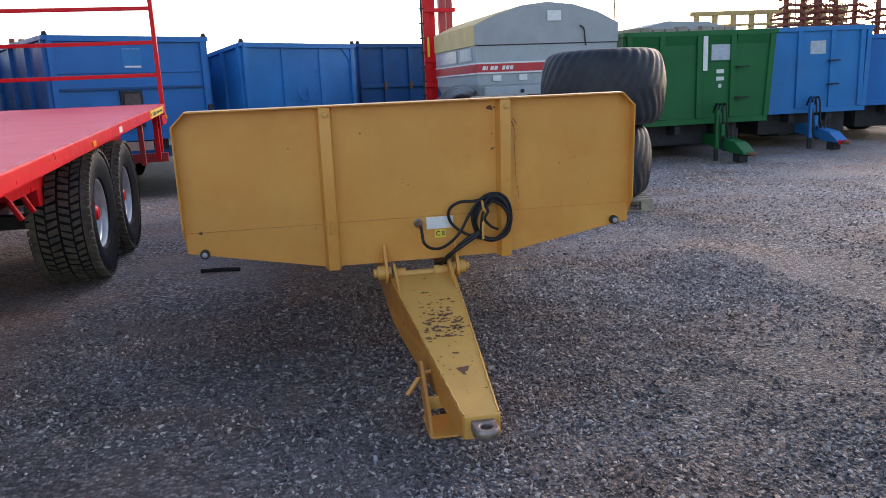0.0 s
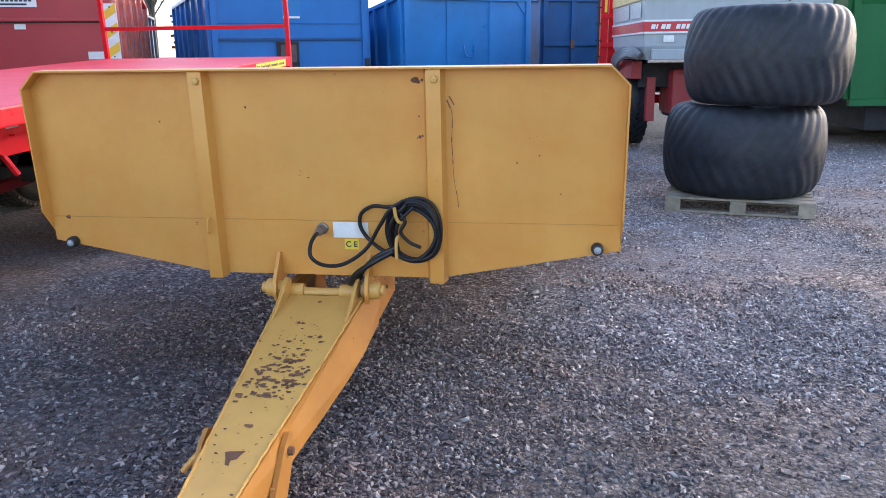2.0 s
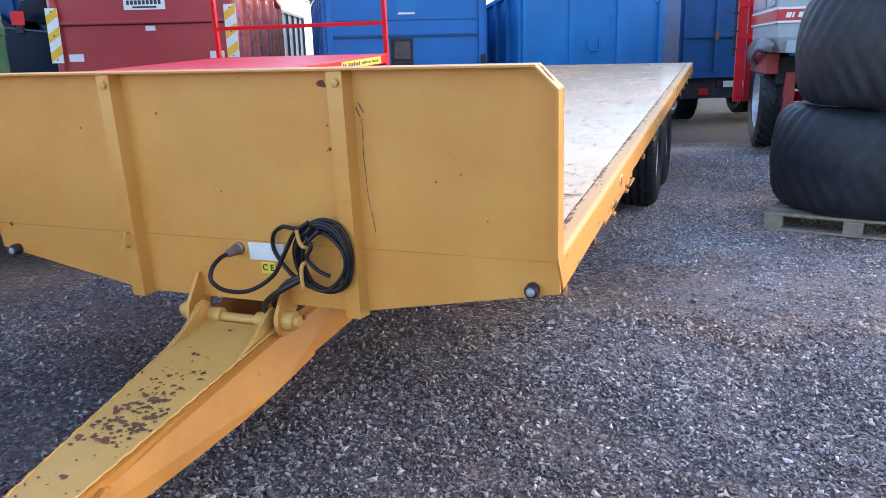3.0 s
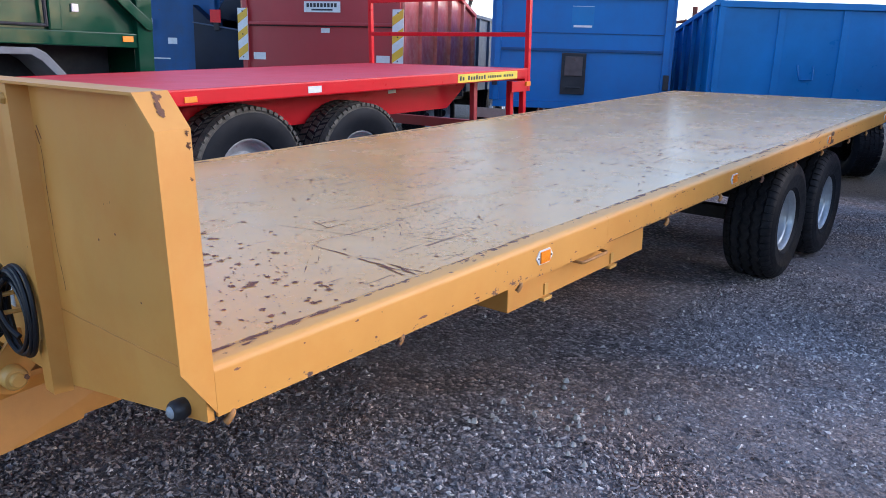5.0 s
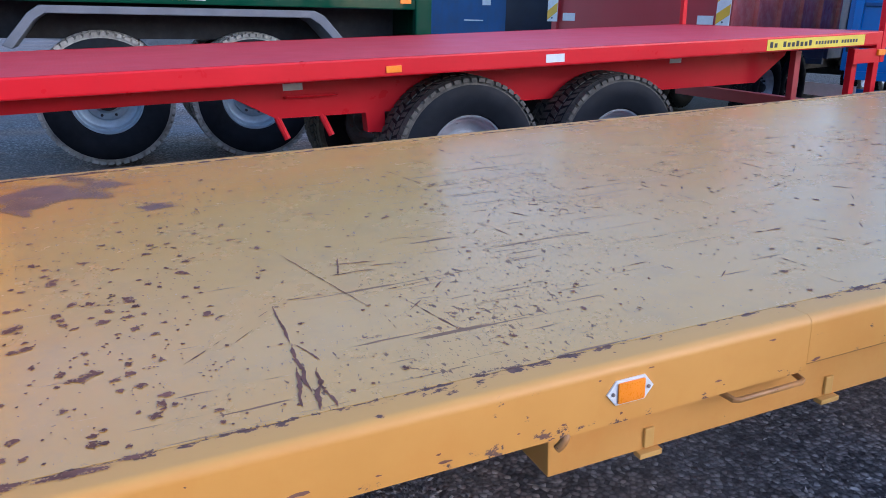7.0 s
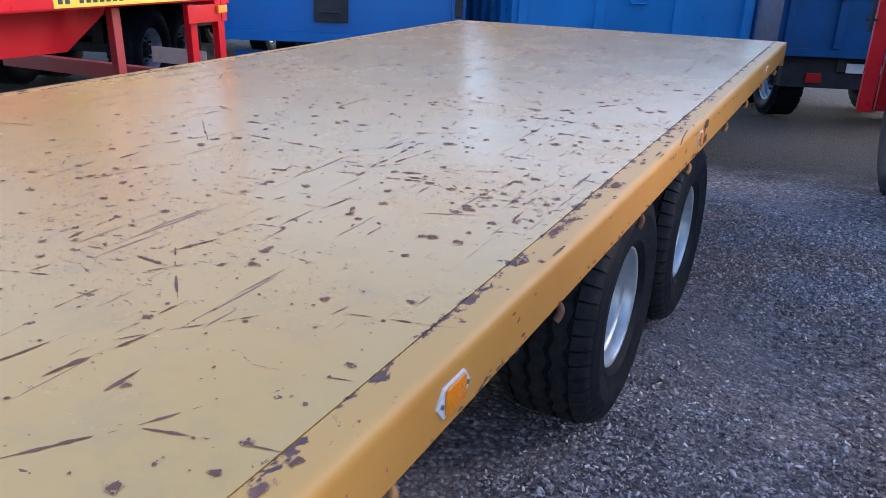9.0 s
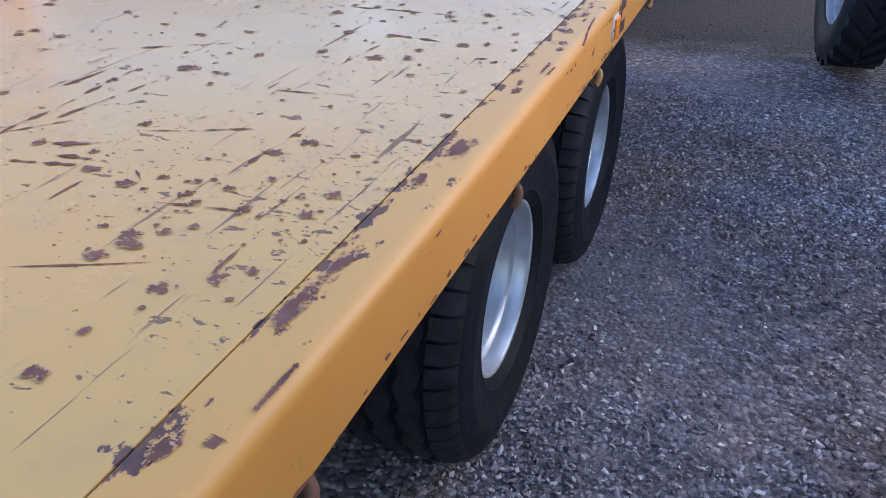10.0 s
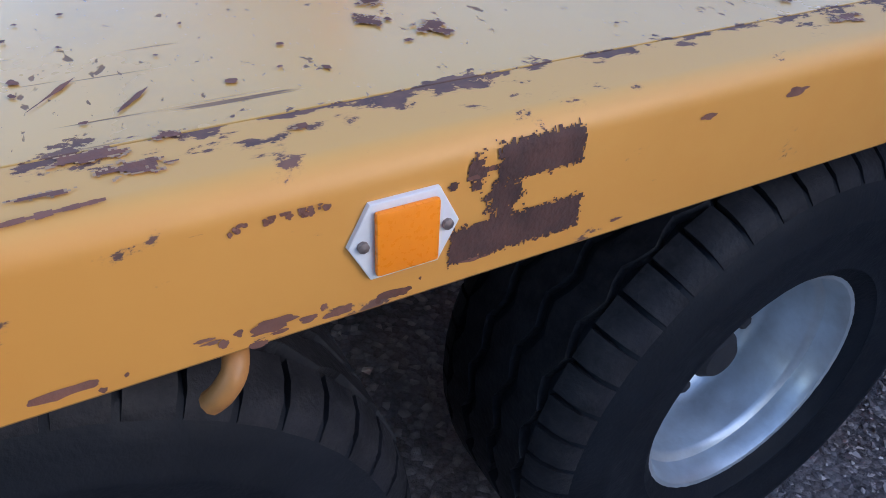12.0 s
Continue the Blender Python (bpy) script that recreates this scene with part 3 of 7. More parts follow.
def hub_bm(rim, width, dish, reach=0.05):
    bm = bmesh.new()
    h = width / 2 * 0.74 - dish
    lathe(bm, [(rim * 0.38, h - 0.012), (rim * 0.36, h + 0.03), (rim * 0.24, h + 0.035), (rim * 0.22, h + 0.03 + reach), (rim * 0.16, h + 0.045 + reach), (0, h + 0.045 + reach)], 24)
    for k in range(8):
        a = 2 * math.pi * k / 8
        lathe(bm, [(0.014, h), (0.014, h + 0.045), (0, h + 0.05)], 6, "x", (0, rim * 0.52 * math.cos(a), rim * 0.52 * math.sin(a)))
    return bm


def wheel(parent, m, radius, width, rim, tread, rubber, rim_mat, hub_mat, dish=0.10, label="", depth=0.014, tread_mat=None, edge=None):
    """A wheel is a part; its tyre, rim and hub are pieces of it. +x is its outer side."""
    w = new("wheel")
    w.parent = parent
    w.matrix_local = m
    tagged(w, label)
    tyre = part("tyre", tyre_bm(radius, width, rim, tread, depth=depth), rubber, w, smooth=True)
    tyre.data.materials.append(tread_mat or rubber)
    for poly in tyre.data.polygons:
        r = math.hypot(poly.center.y, poly.center.z)
        if tread != "zig" and radius - depth - 0.046 < r < radius - depth - 0.004:
            poly.material_index = 1
    part("rim", rim_bm(rim, width, dish), rim_mat, w, smooth=True)
    part("hub", hub_bm(rim, width, dish), hub_mat, w, smooth=True)
    bm = bmesh.new()
    e = width / 2 * 0.74 + 0.008
    tube(bm, [(e, (rim + 0.013) * math.cos(k * math.pi / 24), (rim + 0.013) * math.sin(k * math.pi / 24)) for k in range(48)], 0.006, 6, True)
    part("rim_edge", bm, edge or RUST, w, "" if edge else "rust along the rim edge")
    return w


# ---- ground ----
def ground():
    """One sheet to the horizon, finer and slightly uneven near the trailers."""
    bm = bmesh.new()
    line = sorted({*[x * 0.25 for x in range(-40, 73)], *[-10 - 1.5 * k for k in range(1, 10)], *[18 + 1.5 * k for k in range(1, 10)], -60, -150, -500, -2500, 70, 150, 500, 2500})
    grid = []
    for y in line:
        row = []
        for x in line:
            near = max(0.0, 1 - max(abs(x - 2), abs(y - 6)) / 16)
            z = near * 0.022 * (noise.fractal((x * 0.9, y * 0.9, 0), 0.8, 2.0, 4)) if near else 0.0
            row.append(bm.verts.new((x, y, z - 0.012)))
        grid.append(row)
    for r0, r1 in zip(grid, grid[1:]):
        for a, b, c, d in zip(r0, r0[1:], r1[1:], r1):
            bm.faces.new((a, b, c, d))
    ob = part("ground", bm, GRAVEL, None, smooth=True)
    return tagged(ob, "dark grey compacted crushed stone yard with damp patches", "ground", kind="structure")


def chippings():
    """Loose angular stones, one joined mesh, thicker near the walked strip."""
    rng = np.random.default_rng(4)
    base = np.array([(1, 0, -0.5), (-0.5, 0.87, -0.5), (-0.5, -0.87, -0.5), (0.62, 0.55, 0.5), (-0.8, 0.12, 0.45), (0.4, -0.72, 0.55)])
    tris = [(0, 3, 5), (0, 1, 3), (1, 4, 3), (1, 2, 4), (2, 5, 4), (2, 0, 5), (3, 4, 5)]
    spots = []
    for count, x0, x1, y0, y1, lo, hi in ((180000, -1.8, 3.6, 1.0, 6.0, 0.004, 0.0165), (18000, -2.0, 4.2, 6.0, 7.0, 0.004, 0.014), (165000, 1.5, 4.3, 6.8, 12.8, 0.0035, 0.0135), (26000, 4.2, 7.5, 4.0, 14.0, 0.007, 0.018), (14000, -6, 9, 1, 15, 0.006, 0.018), (3600, -1.5, 3.6, 1.2, 6.2, 0.012, 0.022), (1500, 1.7, 4.2, 6.0, 12.5, 0.010, 0.017)):
        n = count
        s = np.stack([rng.uniform(x0, x1, n), rng.uniform(y0, y1, n), lo * (hi / lo) ** (rng.random(n) ** 1.5)], 1)
        patch = np.array([noise.noise((p[0] * 0.55, p[1] * 0.55, 3.0)) for p in s])
        trodden = np.clip((0.3 - s[:, 0]) / 0.8, 0, 1) * 0.30
        rim = np.minimum(np.minimum(s[:, 0] - x0, x1 - s[:, 0]), np.minimum(s[:, 1] - y0, y1 - s[:, 1]))
        spots.append(s[(patch + rng.uniform(-0.40, 0.40, n) - trodden > -0.12) & (rim > rng.uniform(-0.3, 0.35, n))])
    s = np.concatenate(spots)
    n = len(s)
    p = base[None] * rng.uniform(0.5, 1.3, (n, 6, 3)) * np.stack([rng.uniform(0.8, 1.7, n), rng.uniform(0.55, 1.0, n), rng.uniform(0.4, 0.95, n)], 1)[:, None]
    # each shard lies tilted its own way
    q = np.concatenate([rng.normal(0, 0.30, (n, 2)), rng.normal(0, 1, (n, 2))], 1)
    q /= np.linalg.norm(q, axis=1)[:, None]
    v, w = q[:, None, :3], q[:, None, 3:]
    u = 2 * np.cross(v, p)
    xyz = (p + w * u + np.cross(v, u)) * s[:, 2][:, None, None]
    lift = np.array([max(0.0, 1 - max(abs(a - 2), abs(b - 6)) / 16) * 0.022 * noise.fractal((a * 0.9, b * 0.9, 0), 0.8, 2.0, 4) - 0.012 for a, b, _ in s])
    xyz[..., 0] += s[:, 0][:, None]
    xyz[..., 1] += s[:, 1][:, None]
    xyz[..., 2] += (lift + s[:, 2] * 0.22)[:, None]
    faces = (np.array(tris)[None] + (np.arange(n) * 6)[:, None, None]).reshape(-1, 3)
    me = bpy.data.meshes.new("gravel")
    me.from_pydata(xyz.reshape(-1, 3).tolist(), [], faces.tolist())
    me.materials.append(CHIPS)
    ob = new("gravel", me)
    return tagged(ob, "loose angular grey stone chippings lying on the yard", "gravel", kind="stuff")


def pale_stones():
    """Two scatters of paler, sandy stones."""
    rng = random.Random(6)
    for cx, cy, spread, count, grade in ((1.76, 5.88, 0.17, 110, 3.4), (2.2, 10.4, 0.10, 40, 1.2), (-0.9, 3.3, 0.25, 40, 0.6)):
        bm = bmesh.new()
        for _ in range(count):
            x, y, r = rng.gauss(cx, spread * 1.3), rng.gauss(cy, spread), 0.005 * (1 + grade) ** (rng.random() ** 1.8)
            a, z = rng.uniform(0, 6.28), 0.003 + r * 0.45
            ring = [bm.verts.new((x + r * rng.uniform(0.6, 1.2) * math.cos(a + k * 1.257), y + r * rng.uniform(0.6, 1.2) * math.sin(a + k * 1.257), z - r * 0.6)) for k in range(5)]
            top = [bm.verts.new((v.co.x * 0.45 + x * 0.55 + r * rng.uniform(-0.2, 0.2), v.co.y * 0.45 + y * 0.55, z + r * rng.uniform(0.25, 0.6))) for v in ring]
            for k in range(5):
                bm.faces.new((ring[k], ring[(k + 1) % 5], top[(k + 1) % 5], top[k]))
            bm.faces.new(top)
        tagged(part("pale_stones", bm, SANDSTONE, None), "scatter of pale sandy stones on the dark gravel", "stones", kind="stuff")


SANDSTONE = surface("pale sandy stone", (0.44, 0.41, 0.37), 0.85, vary=0.4, scale=18, bump=0.4, grain=120, dirt=0.5, dirt_colour=(0.20, 0.17, 0.15))
ground()
chippings()
pale_stones()


# ---- the yellow flatbed trailer ----
def rope_hook(parent, y, material, x=1.260, z=0.486):
    bm = bmesh.new()
    tube(bm, curve([(x - 0.05, y + 0.016, z + 0.002), (x - 0.010, y + 0.014, z - 0.010), (x + 0.010, y + 0.008, z - 0.020), (x + 0.012, y - 0.002, z - 0.034), (x + 0.007, y - 0.010, z - 0.045)], 5), 0.009, 10)
    return part("rope_hook", bm, material, parent, smooth=True)


def side_marker(parent, y, z=0.538, half=0.056, tall=0.027):
    a = half * 0.62
    bm = bmesh.new()
    prism(bm, [(y - half, z), (y - a, z + tall), (y + a, z + tall), (y + half, z), (y + a, z - tall), (y - a, z - tall)], "yz", 1.274, 1.279, 0.001)
    base = part("side_marker", bm, WHITE, parent, "amber side reflector on a white base")
    bm = bmesh.new()
    box(bm, 1.279, y - a * 0.92, z - tall * 0.84, 1.2845, y + a * 0.92, z + tall * 0.84, 0.003)
    part("lens", bm, AMBER, base, smooth=True)
    for s in (-1, 1):
        bm = bmesh.new()
        lathe(bm, [(0.004, 1.279), (0.004, 1.282), (0, 1.283)], 8, "x", (0, y + s * half * 0.76, z))
        part("screw", bm, STEEL, base)


def ragged_ring(rng, n=20):
    """The outline of a paint chip: a circle pushed in and out by noise at two scales."""
    seed = rng.uniform(0, 900)
    out = []
    for k in range(n):
        c, s = math.cos(2 * math.pi * k / n), math.sin(2 * math.pi * k / n)
        r = 1 + 0.6 * noise.noise((c * 0.9 + seed, s * 0.9, 0.5)) + 0.35 * noise.noise((c * 2.6, s * 2.6 + seed, 2.5)) + rng.uniform(-0.09, 0.09)
        out.append((max(0.2, r) * c, max(0.2, r) * s))
    return out


def fleck(bm, x, y, r, long, turn, z, rng, n=16):
    ring = []
    for c, s in ragged_ring(rng, n):
        u, v = r * long * c, r * s
        ring.append(bm.verts.new((x + u * math.cos(turn) - v * math.sin(turn), y + u * math.sin(turn) + v * math.cos(turn), z)))
    bm.faces.new(ring)


def eaten(bm, x, y, a, b, z, rng, cell=0.0017, rough=0.8):
    """A bare patch with a frayed outline and islands of paint: small cells kept where a noisy field is high."""
    seed = rng.uniform(0, 900)
    nx, ny = int(a * 1.8 / cell) + 1, int(b * 1.8 / cell) + 1
    for i in range(-nx, nx):
        for j in range(-ny, ny):
            u, v = (i + 0.5) * cell, (j + 0.5) * cell
            f = 1 - math.hypot(u / a, v / b) + rough * (noise.noise((u / a * 1.3 + seed, v / b * 1.3, 0)) + 0.6 * noise.noise((u * 160, v * 160 + seed, 3)) + 0.4 * noise.noise((u * 420, v * 420 + seed, 6)))
            if f > 0.0:
                px, py, h = x + i * cell, y + j * cell, z if f > 0.16 else z - 0.0001
                face = bm.faces.new([bm.verts.new(q) for q in ((px, py, h), (px + cell, py, h), (px + cell, py + cell, h), (px, py + cell, h))])
                face.material_index = 0 if f > 0.16 else 1


def blotches(bm, count, x0, x1, y0, y1, lo, hi, rng, level, long=1.15):
    """Flat irregular spots where paint has come off, most of them small, the larger ones frayed."""
    for _ in range(count):
        x, y, r = rng.uniform(x0, x1), rng.uniform(y0, y1), lo * (hi / lo) ** (rng.random() ** 2.2)
        turn, lift, long_by = rng.uniform(-0.5, 0.5), 0.0006 * rng.random(), long * rng.uniform(0.6, 1.3)
        if r > 0.0045 and level(y0) == level(y1):
            eaten(bm, x, y, r * long_by * 1.25, r * 1.25, level(y) + lift, rng)
        else:
            fleck(bm, x, y, r, long_by, turn, level(y) + lift, rng)


def drag_mark(bm, x0, y0, x1, y1, width, rng, level=0.6012):
    """A broken, ragged scratch between two points of the deck."""
    a, b = Vector((x0, y0, level)), Vector((x1, y1, level))
    d = b - a
    side = Vector((-d.y, d.x, 0)).normalized()
    n = max(8, int(d.length / 0.007))
    seed, row = rng.uniform(0, 900), []
    for k in range(n + 1):
        s = d.length * k / n
        thick = noise.noise((s * 22, seed, 0)) + 0.6 * noise.noise((s * 70, seed, 4)) + 0.12
        c = a + d * (k / n) + side * width * 0.5 * noise.noise((s * 9, seed, 8))
        w = width * 0.45 * max(0.0, thick) * min(1, 4 * k / n, 4 * (n - k) / n)
        row.append((w, c + side * w, c - side * w * rng.uniform(0.6, 1.2)))
    for (w0, p, q), (w1, r, s) in zip(row, row[1:]):
        if w0 > 0.0004 or w1 > 0.0004:
            bm.faces.new([bm.verts.new(v) for v in (p, q, s, r)])


def headboard(parent):
    outline = [(-1.275, 0.46), (-1.275, 1.145), (-1.2, 1.22), (1.2, 1.22), (1.275, 1.145), (1.275, 0.46)]
    inner = [(-1.268, 0.462), (-1.268, 1.142), (-1.197, 1.213), (1.197, 1.213), (1.268, 1.142), (1.268, 0.462)]
    bm = bmesh.new()
    prism(bm, [(-1.268, 0.46), (-0.51, 0.322), (0.51, 0.322), (1.268, 0.46), (1.268, 1.142), (1.197, 1.213), (-1.197, 1.213), (-1.268, 1.142)], "xz", 0.012, 0.03)
    part("headboard_panel", bm, YELLOW, parent, "yellow painted steel headboard sheet with a few rust spots")
    bm = bmesh.new()
    n = len(outline)
    low = lambda z, y: 0.605 if z < 0.47 and y < 0 else 0.478 if z < 0.47 else z
    rows = [[bm.verts.new((p[0], y, low(p[1], y))) for p in ring] for ring, y in ((inner, -0.048), (outline, -0.048), (outline, 0.0352), (inner, 0.0352), (inner, -0.048))]
    for A, B in zip(rows, rows[1:]):
        for i in range(n - 1):
            bm.faces.new((A[i], A[i + 1], B[i + 1], B[i]))
    for e in (0, n - 1):
        bm.faces.new([r[e] for r in rows[:4]])
    bmesh.ops.remove_doubles(bm, verts=bm.verts[:], dist=1e-5)
    bmesh.ops.recalc_face_normals(bm, faces=bm.faces[:])
    part("headboard_flange", bm, YELLOW, parent, "folded edge of the headboard, chipped at the corners")
    rng = random.Random(21)
    bm = bmesh.new()
    for k in range(13):
        s, r = rng.uniform(0.35, 0.95), rng.uniform(0.003, 0.0075)
        y, lift = 0.004 - 0.022 * (1 - s) + rng.gauss(0, 0.004), 0.0006 + 0.0006 * rng.random()
        bm.faces.new([bm.verts.new((1.275 - 0.075 * (s + r * 12 * q) + lift, y + r * c, 1.145 + 0.075 * (s + r * 12 * q) + lift)) for c, q in ragged_ring(rng)])
    for k in range(3):
        z, r, lift = rng.uniform(1.0, 1.14), rng.uniform(0.002, 0.005), 1.2756 + 0.0006 * rng.random()
        bm.faces.new([bm.verts.new((lift, 0.026 + rng.uniform(-0.004, 0.004) + r * c, z + 1.8 * r * q)) for c, q in ragged_ring(rng)])
    part("rust_patch", bm, RUST, parent, kind="stuff")
    bm = bmesh.new()
    for x, z, g in ((0.425, 1.165, 0.016), (0.44, 1.158, 0.010), (0.455, 1.165, 0.007), (0.44, 0.935, 0.009), (0.452, 0.94, 0.006), (0.43, 0.93, 0.004), (0.438, 1.02, 0.005), (-0.69, 1.0, 0.006), (-1.19, 0.57, 0.013), (0.84, 0.83, 0.004), (0.93, 0.86, 0.004), (1.02, 0.70, 0.004), (-0.30, 1.06, 0.007)):
        bm.faces.new([bm.verts.new((x + g * rng.uniform(0.5, 1.2) * math.cos(a), 0.011, z + g * rng.uniform(0.6, 1.1) * math.sin(a))) for a in (k * math.pi / 4 for k in range(8))])
    line = [(0.574 + 0.002 * math.sin(k * 0.7) + 0.0022 * max(0, k - 12), 1.045 - 0.0185 * k) for k in range(23)]
    for (xa, za), (xb, zb) in zip(line, line[1:]):
        w = rng.uniform(0.0006, 0.0022)
        bm.faces.new([bm.verts.new(v) for v in ((xa - w, 0.011, za), (xa + w, 0.011, za), (xb + w, 0.011, zb), (xb - w, 0.011, zb))])
    for xa, za, xb, zb in ((0.555, 1.085, 0.57, 1.05), (0.565, 1.10, 0.585, 1.065)):
        bm.faces.new([bm.verts.new(v) for v in ((xa - 0.003, 0.011, za), (xa + 0.003, 0.011, za), (xb + 0.003, 0.011, zb), (xb - 0.003, 0.011, zb))])
    for s in (-1, 1):
        for k in range(60):
            z, r = rng.uniform(0.6, 1.14), rng.uniform(0.002, 0.006)
            bm.faces.new([bm.verts.new((s * (1.255 + rng.uniform(-0.004, 0.006)) + r * 0.6 * c, 0.0305, z + r * 3 * q)) for c, q in ragged_ring(rng, 12)])
    part("rust_spot", bm, RUST, parent, kind="stuff")
    bm = bmesh.new()
    for x0, x1 in ((-1.255, -0.534), (-0.447, 0.461), (0.548, 1.255)):
        tube(bm, [(x0 + (x1 - x0) * k / 12, 0.0115, 0.572 + 0.001 * math.sin(k * 2.1)) for k in range(13)], 0.0016, 6)
    part("weld_seam", bm, YELLOW_SEAM, parent)
    for s in (-0.488, 0.507):
        bm = bmesh.new()
        prism(bm, [(s - 0.046, 0.012), (s - 0.030, -0.040), (s + 0.029, -0.040), (s + 0.041, 0.012)], "xy", 0.312, 1.211, 0.004)
        rib = part("headboard_rib", bm, YELLOW, parent, smooth=True)
        bm = bmesh.new()
        lathe(bm, [(0, -0.053), (0.014, -0.051), (0.017, -0.043), (0.017, -0.037)], 6, "y", (s + 0.004, 0, 1.172))
        part("bolt", bm, YELLOW_WORN, rib)
    bm = bmesh.new()
    tube(bm, curve([(-0.49, -0.038, 0.59), (-0.49, -0.06, 0.585), (-0.492, -0.065, 0.555), (-0.495, -0.06, 0.53), (-0.50, -0.038, 0.525)], 5), 0.006)
    part("cable_hook", bm, YELLOW, parent)
    for s, z in ((-1.178, 0.455), (1.176, 0.472)):
        bm = bmesh.new()
        lathe(bm, [(0.024, 0.012), (0.026, 0.002), (0.025, -0.020), (0.021, -0.027), (0.016, -0.029)], 20, "y", (s, 0, z))
        lamp_ob = part("marker_lamp", bm, BLACK, parent, "round black rubber marker lamp with clear lens", smooth=True)
        bm = bmesh.new()
        lathe(bm, [(0.0165, -0.027), (0.014, -0.033), (0.008, -0.037), (0, -0.038)], 18, "y", (s, 0, z))
        part("lens", bm, LENS, lamp_ob, smooth=True)
    boxes("name_plate", WHITE, parent, (0.047, 0.008, 0.496, 0.203, 0.0125, 0.566), bevel=0.001, label="blank white metal plate riveted to the headboard")
    sticker = boxes("sticker", YELLOW_SIGN, parent, (0.095, 0.0095, 0.443, 0.157, 0.0125, 0.489), bevel=0.0006, label="small pale yellow sticker with printed letters")
    lettering("letters", "C E", 0.036, Matrix.Translation((0.126, 0.0085, 0.466)) @ pose(0, 0, 0, 90, 0, 0), INK, sticker, 0.0006)
    # plug, cable and coil
    bm = bmesh.new()
    lathe(bm, [(0.026, 0.012), (0.026, 0.002), (0.02, -0.002), (0.02, -0.027), (0.017, -0.032), (0.017, -0.057), (0.01, -0.072), (0, -0.073)], 16, "y", (0.0, 0, 0.537))
    part("cable_socket", bm, STEEL, parent, "grey metal plug socket", smooth=True)
    cx, cz = 0.417, 0.556
    lead = [curve([(0, -0.070, 0.537), (-0.002, -0.115, 0.534), (-0.006, -0.165, 0.510), (0.0, -0.185, 0.465), (0.045, -0.165, 0.425), (0.12, -0.125, 0.418), (0.21, -0.095, 0.475), (0.27, -0.09, 0.57), (0.32, -0.095, 0.645), (0.38, -0.09, 0.688)], 8),
            curve([(0.36, -0.085, 0.665), (0.305, -0.07, 0.655), (0.235, -0.035, 0.648), (0.182, -0.020, 0.612), (0.174, -0.020, 0.558), (0.205, -0.025, 0.505), (0.27, -0.05, 0.462), (0.35, -0.075, 0.435)], 8)]
    for line in lead:
        bm = bmesh.new()
        tube(bm, line, 0.0085, 8)
        bmesh.ops.translate(bm, verts=bm.verts[:], vec=(0, 0.008, 0))
        part("cable", bm, CABLE, parent, "black electric cable hung on the holder", smooth=True)
    for line, r in (([(0.33, -0.09, 0.47), (0.24, -0.10, 0.42), (0.16, -0.08, 0.36), (0.12, -0.03, 0.30), (0.10, 0.05, 0.27)], 0.012), ([(0.34, -0.085, 0.485), (0.26, -0.085, 0.445), (0.19, -0.06, 0.375), (0.14, 0.0, 0.29)], 0.011)):
        bm = bmesh.new()
        tube(bm, curve(line, 8), r, 8)
        part("cable", bm, CABLE, parent, "black electric cable hung on the holder", smooth=True)
    rng = random.Random(5)
    for k in range(7):
        r = 1 - 0.024 * k + rng.uniform(-0.03, 0.03)
        ox, oz, tilt = rng.uniform(-0.008, 0.008), rng.uniform(-0.008, 0.006) - 0.004 * k, rng.uniform(-0.006, 0.006)
        wave = rng.uniform(0, 6)
        bm = bmesh.new()
        tube(bm, [(cx + ox + 0.112 * r * math.cos(a) + 0.004 * math.sin(3 * a + wave), -0.056 - 0.007 * (k % 3) + tilt * math.cos(a + wave), cz + oz + 0.130 * r * math.sin(a) + 0.004 * math.cos(2 * a + wave)) for a in (2 * math.pi * j / 40 for j in range(40))], 0.0076, 8, True)
        part("cable_turn", bm, CABLE, parent, smooth=True)
    for line in ([(0.335, -0.065, 0.47), (0.315, -0.085, 0.54), (0.335, -0.095, 0.61), (0.39, -0.085, 0.672)], [(0.352, -0.07, 0.45), (0.345, -0.09, 0.53), (0.36, -0.095, 0.60), (0.42, -0.08, 0.66)], [(0.36, -0.085, 0.64), (0.385, -0.09, 0.60), (0.365, -0.09, 0.555), (0.40, -0.085, 0.51), (0.445, -0.075, 0.485)]):
        bm = bmesh.new()
        tube(bm, curve(line, 6), 0.0078, 8)
        part("cable", bm, CABLE, parent, "black electric cable hung on the holder", smooth=True)
    bm = bmesh.new()
    tube(bm, curve([(0.375, -0.036, 0.60), (0.365, -0.11, 0.60), (0.352, -0.122, 0.625), (0.346, -0.122, 0.665)], 6), 0.0075)
    bmesh.ops.translate(bm, verts=bm.verts[:], vec=(0, 0.010, 0))
    part("cable_holder", bm, YELLOW_WORN, parent, smooth=True)
    bm = bmesh.new()
    tube(bm, curve([(0.36, -0.036, 0.535), (0.352, -0.11, 0.535), (0.348, -0.122, 0.50), (0.348, -0.122, 0.445)], 6), 0.0075)
    bmesh.ops.translate(bm, verts=bm.verts[:], vec=(0, 0.010, 0))
    part("cable_holder", bm, YELLOW_WORN, parent, smooth=True)


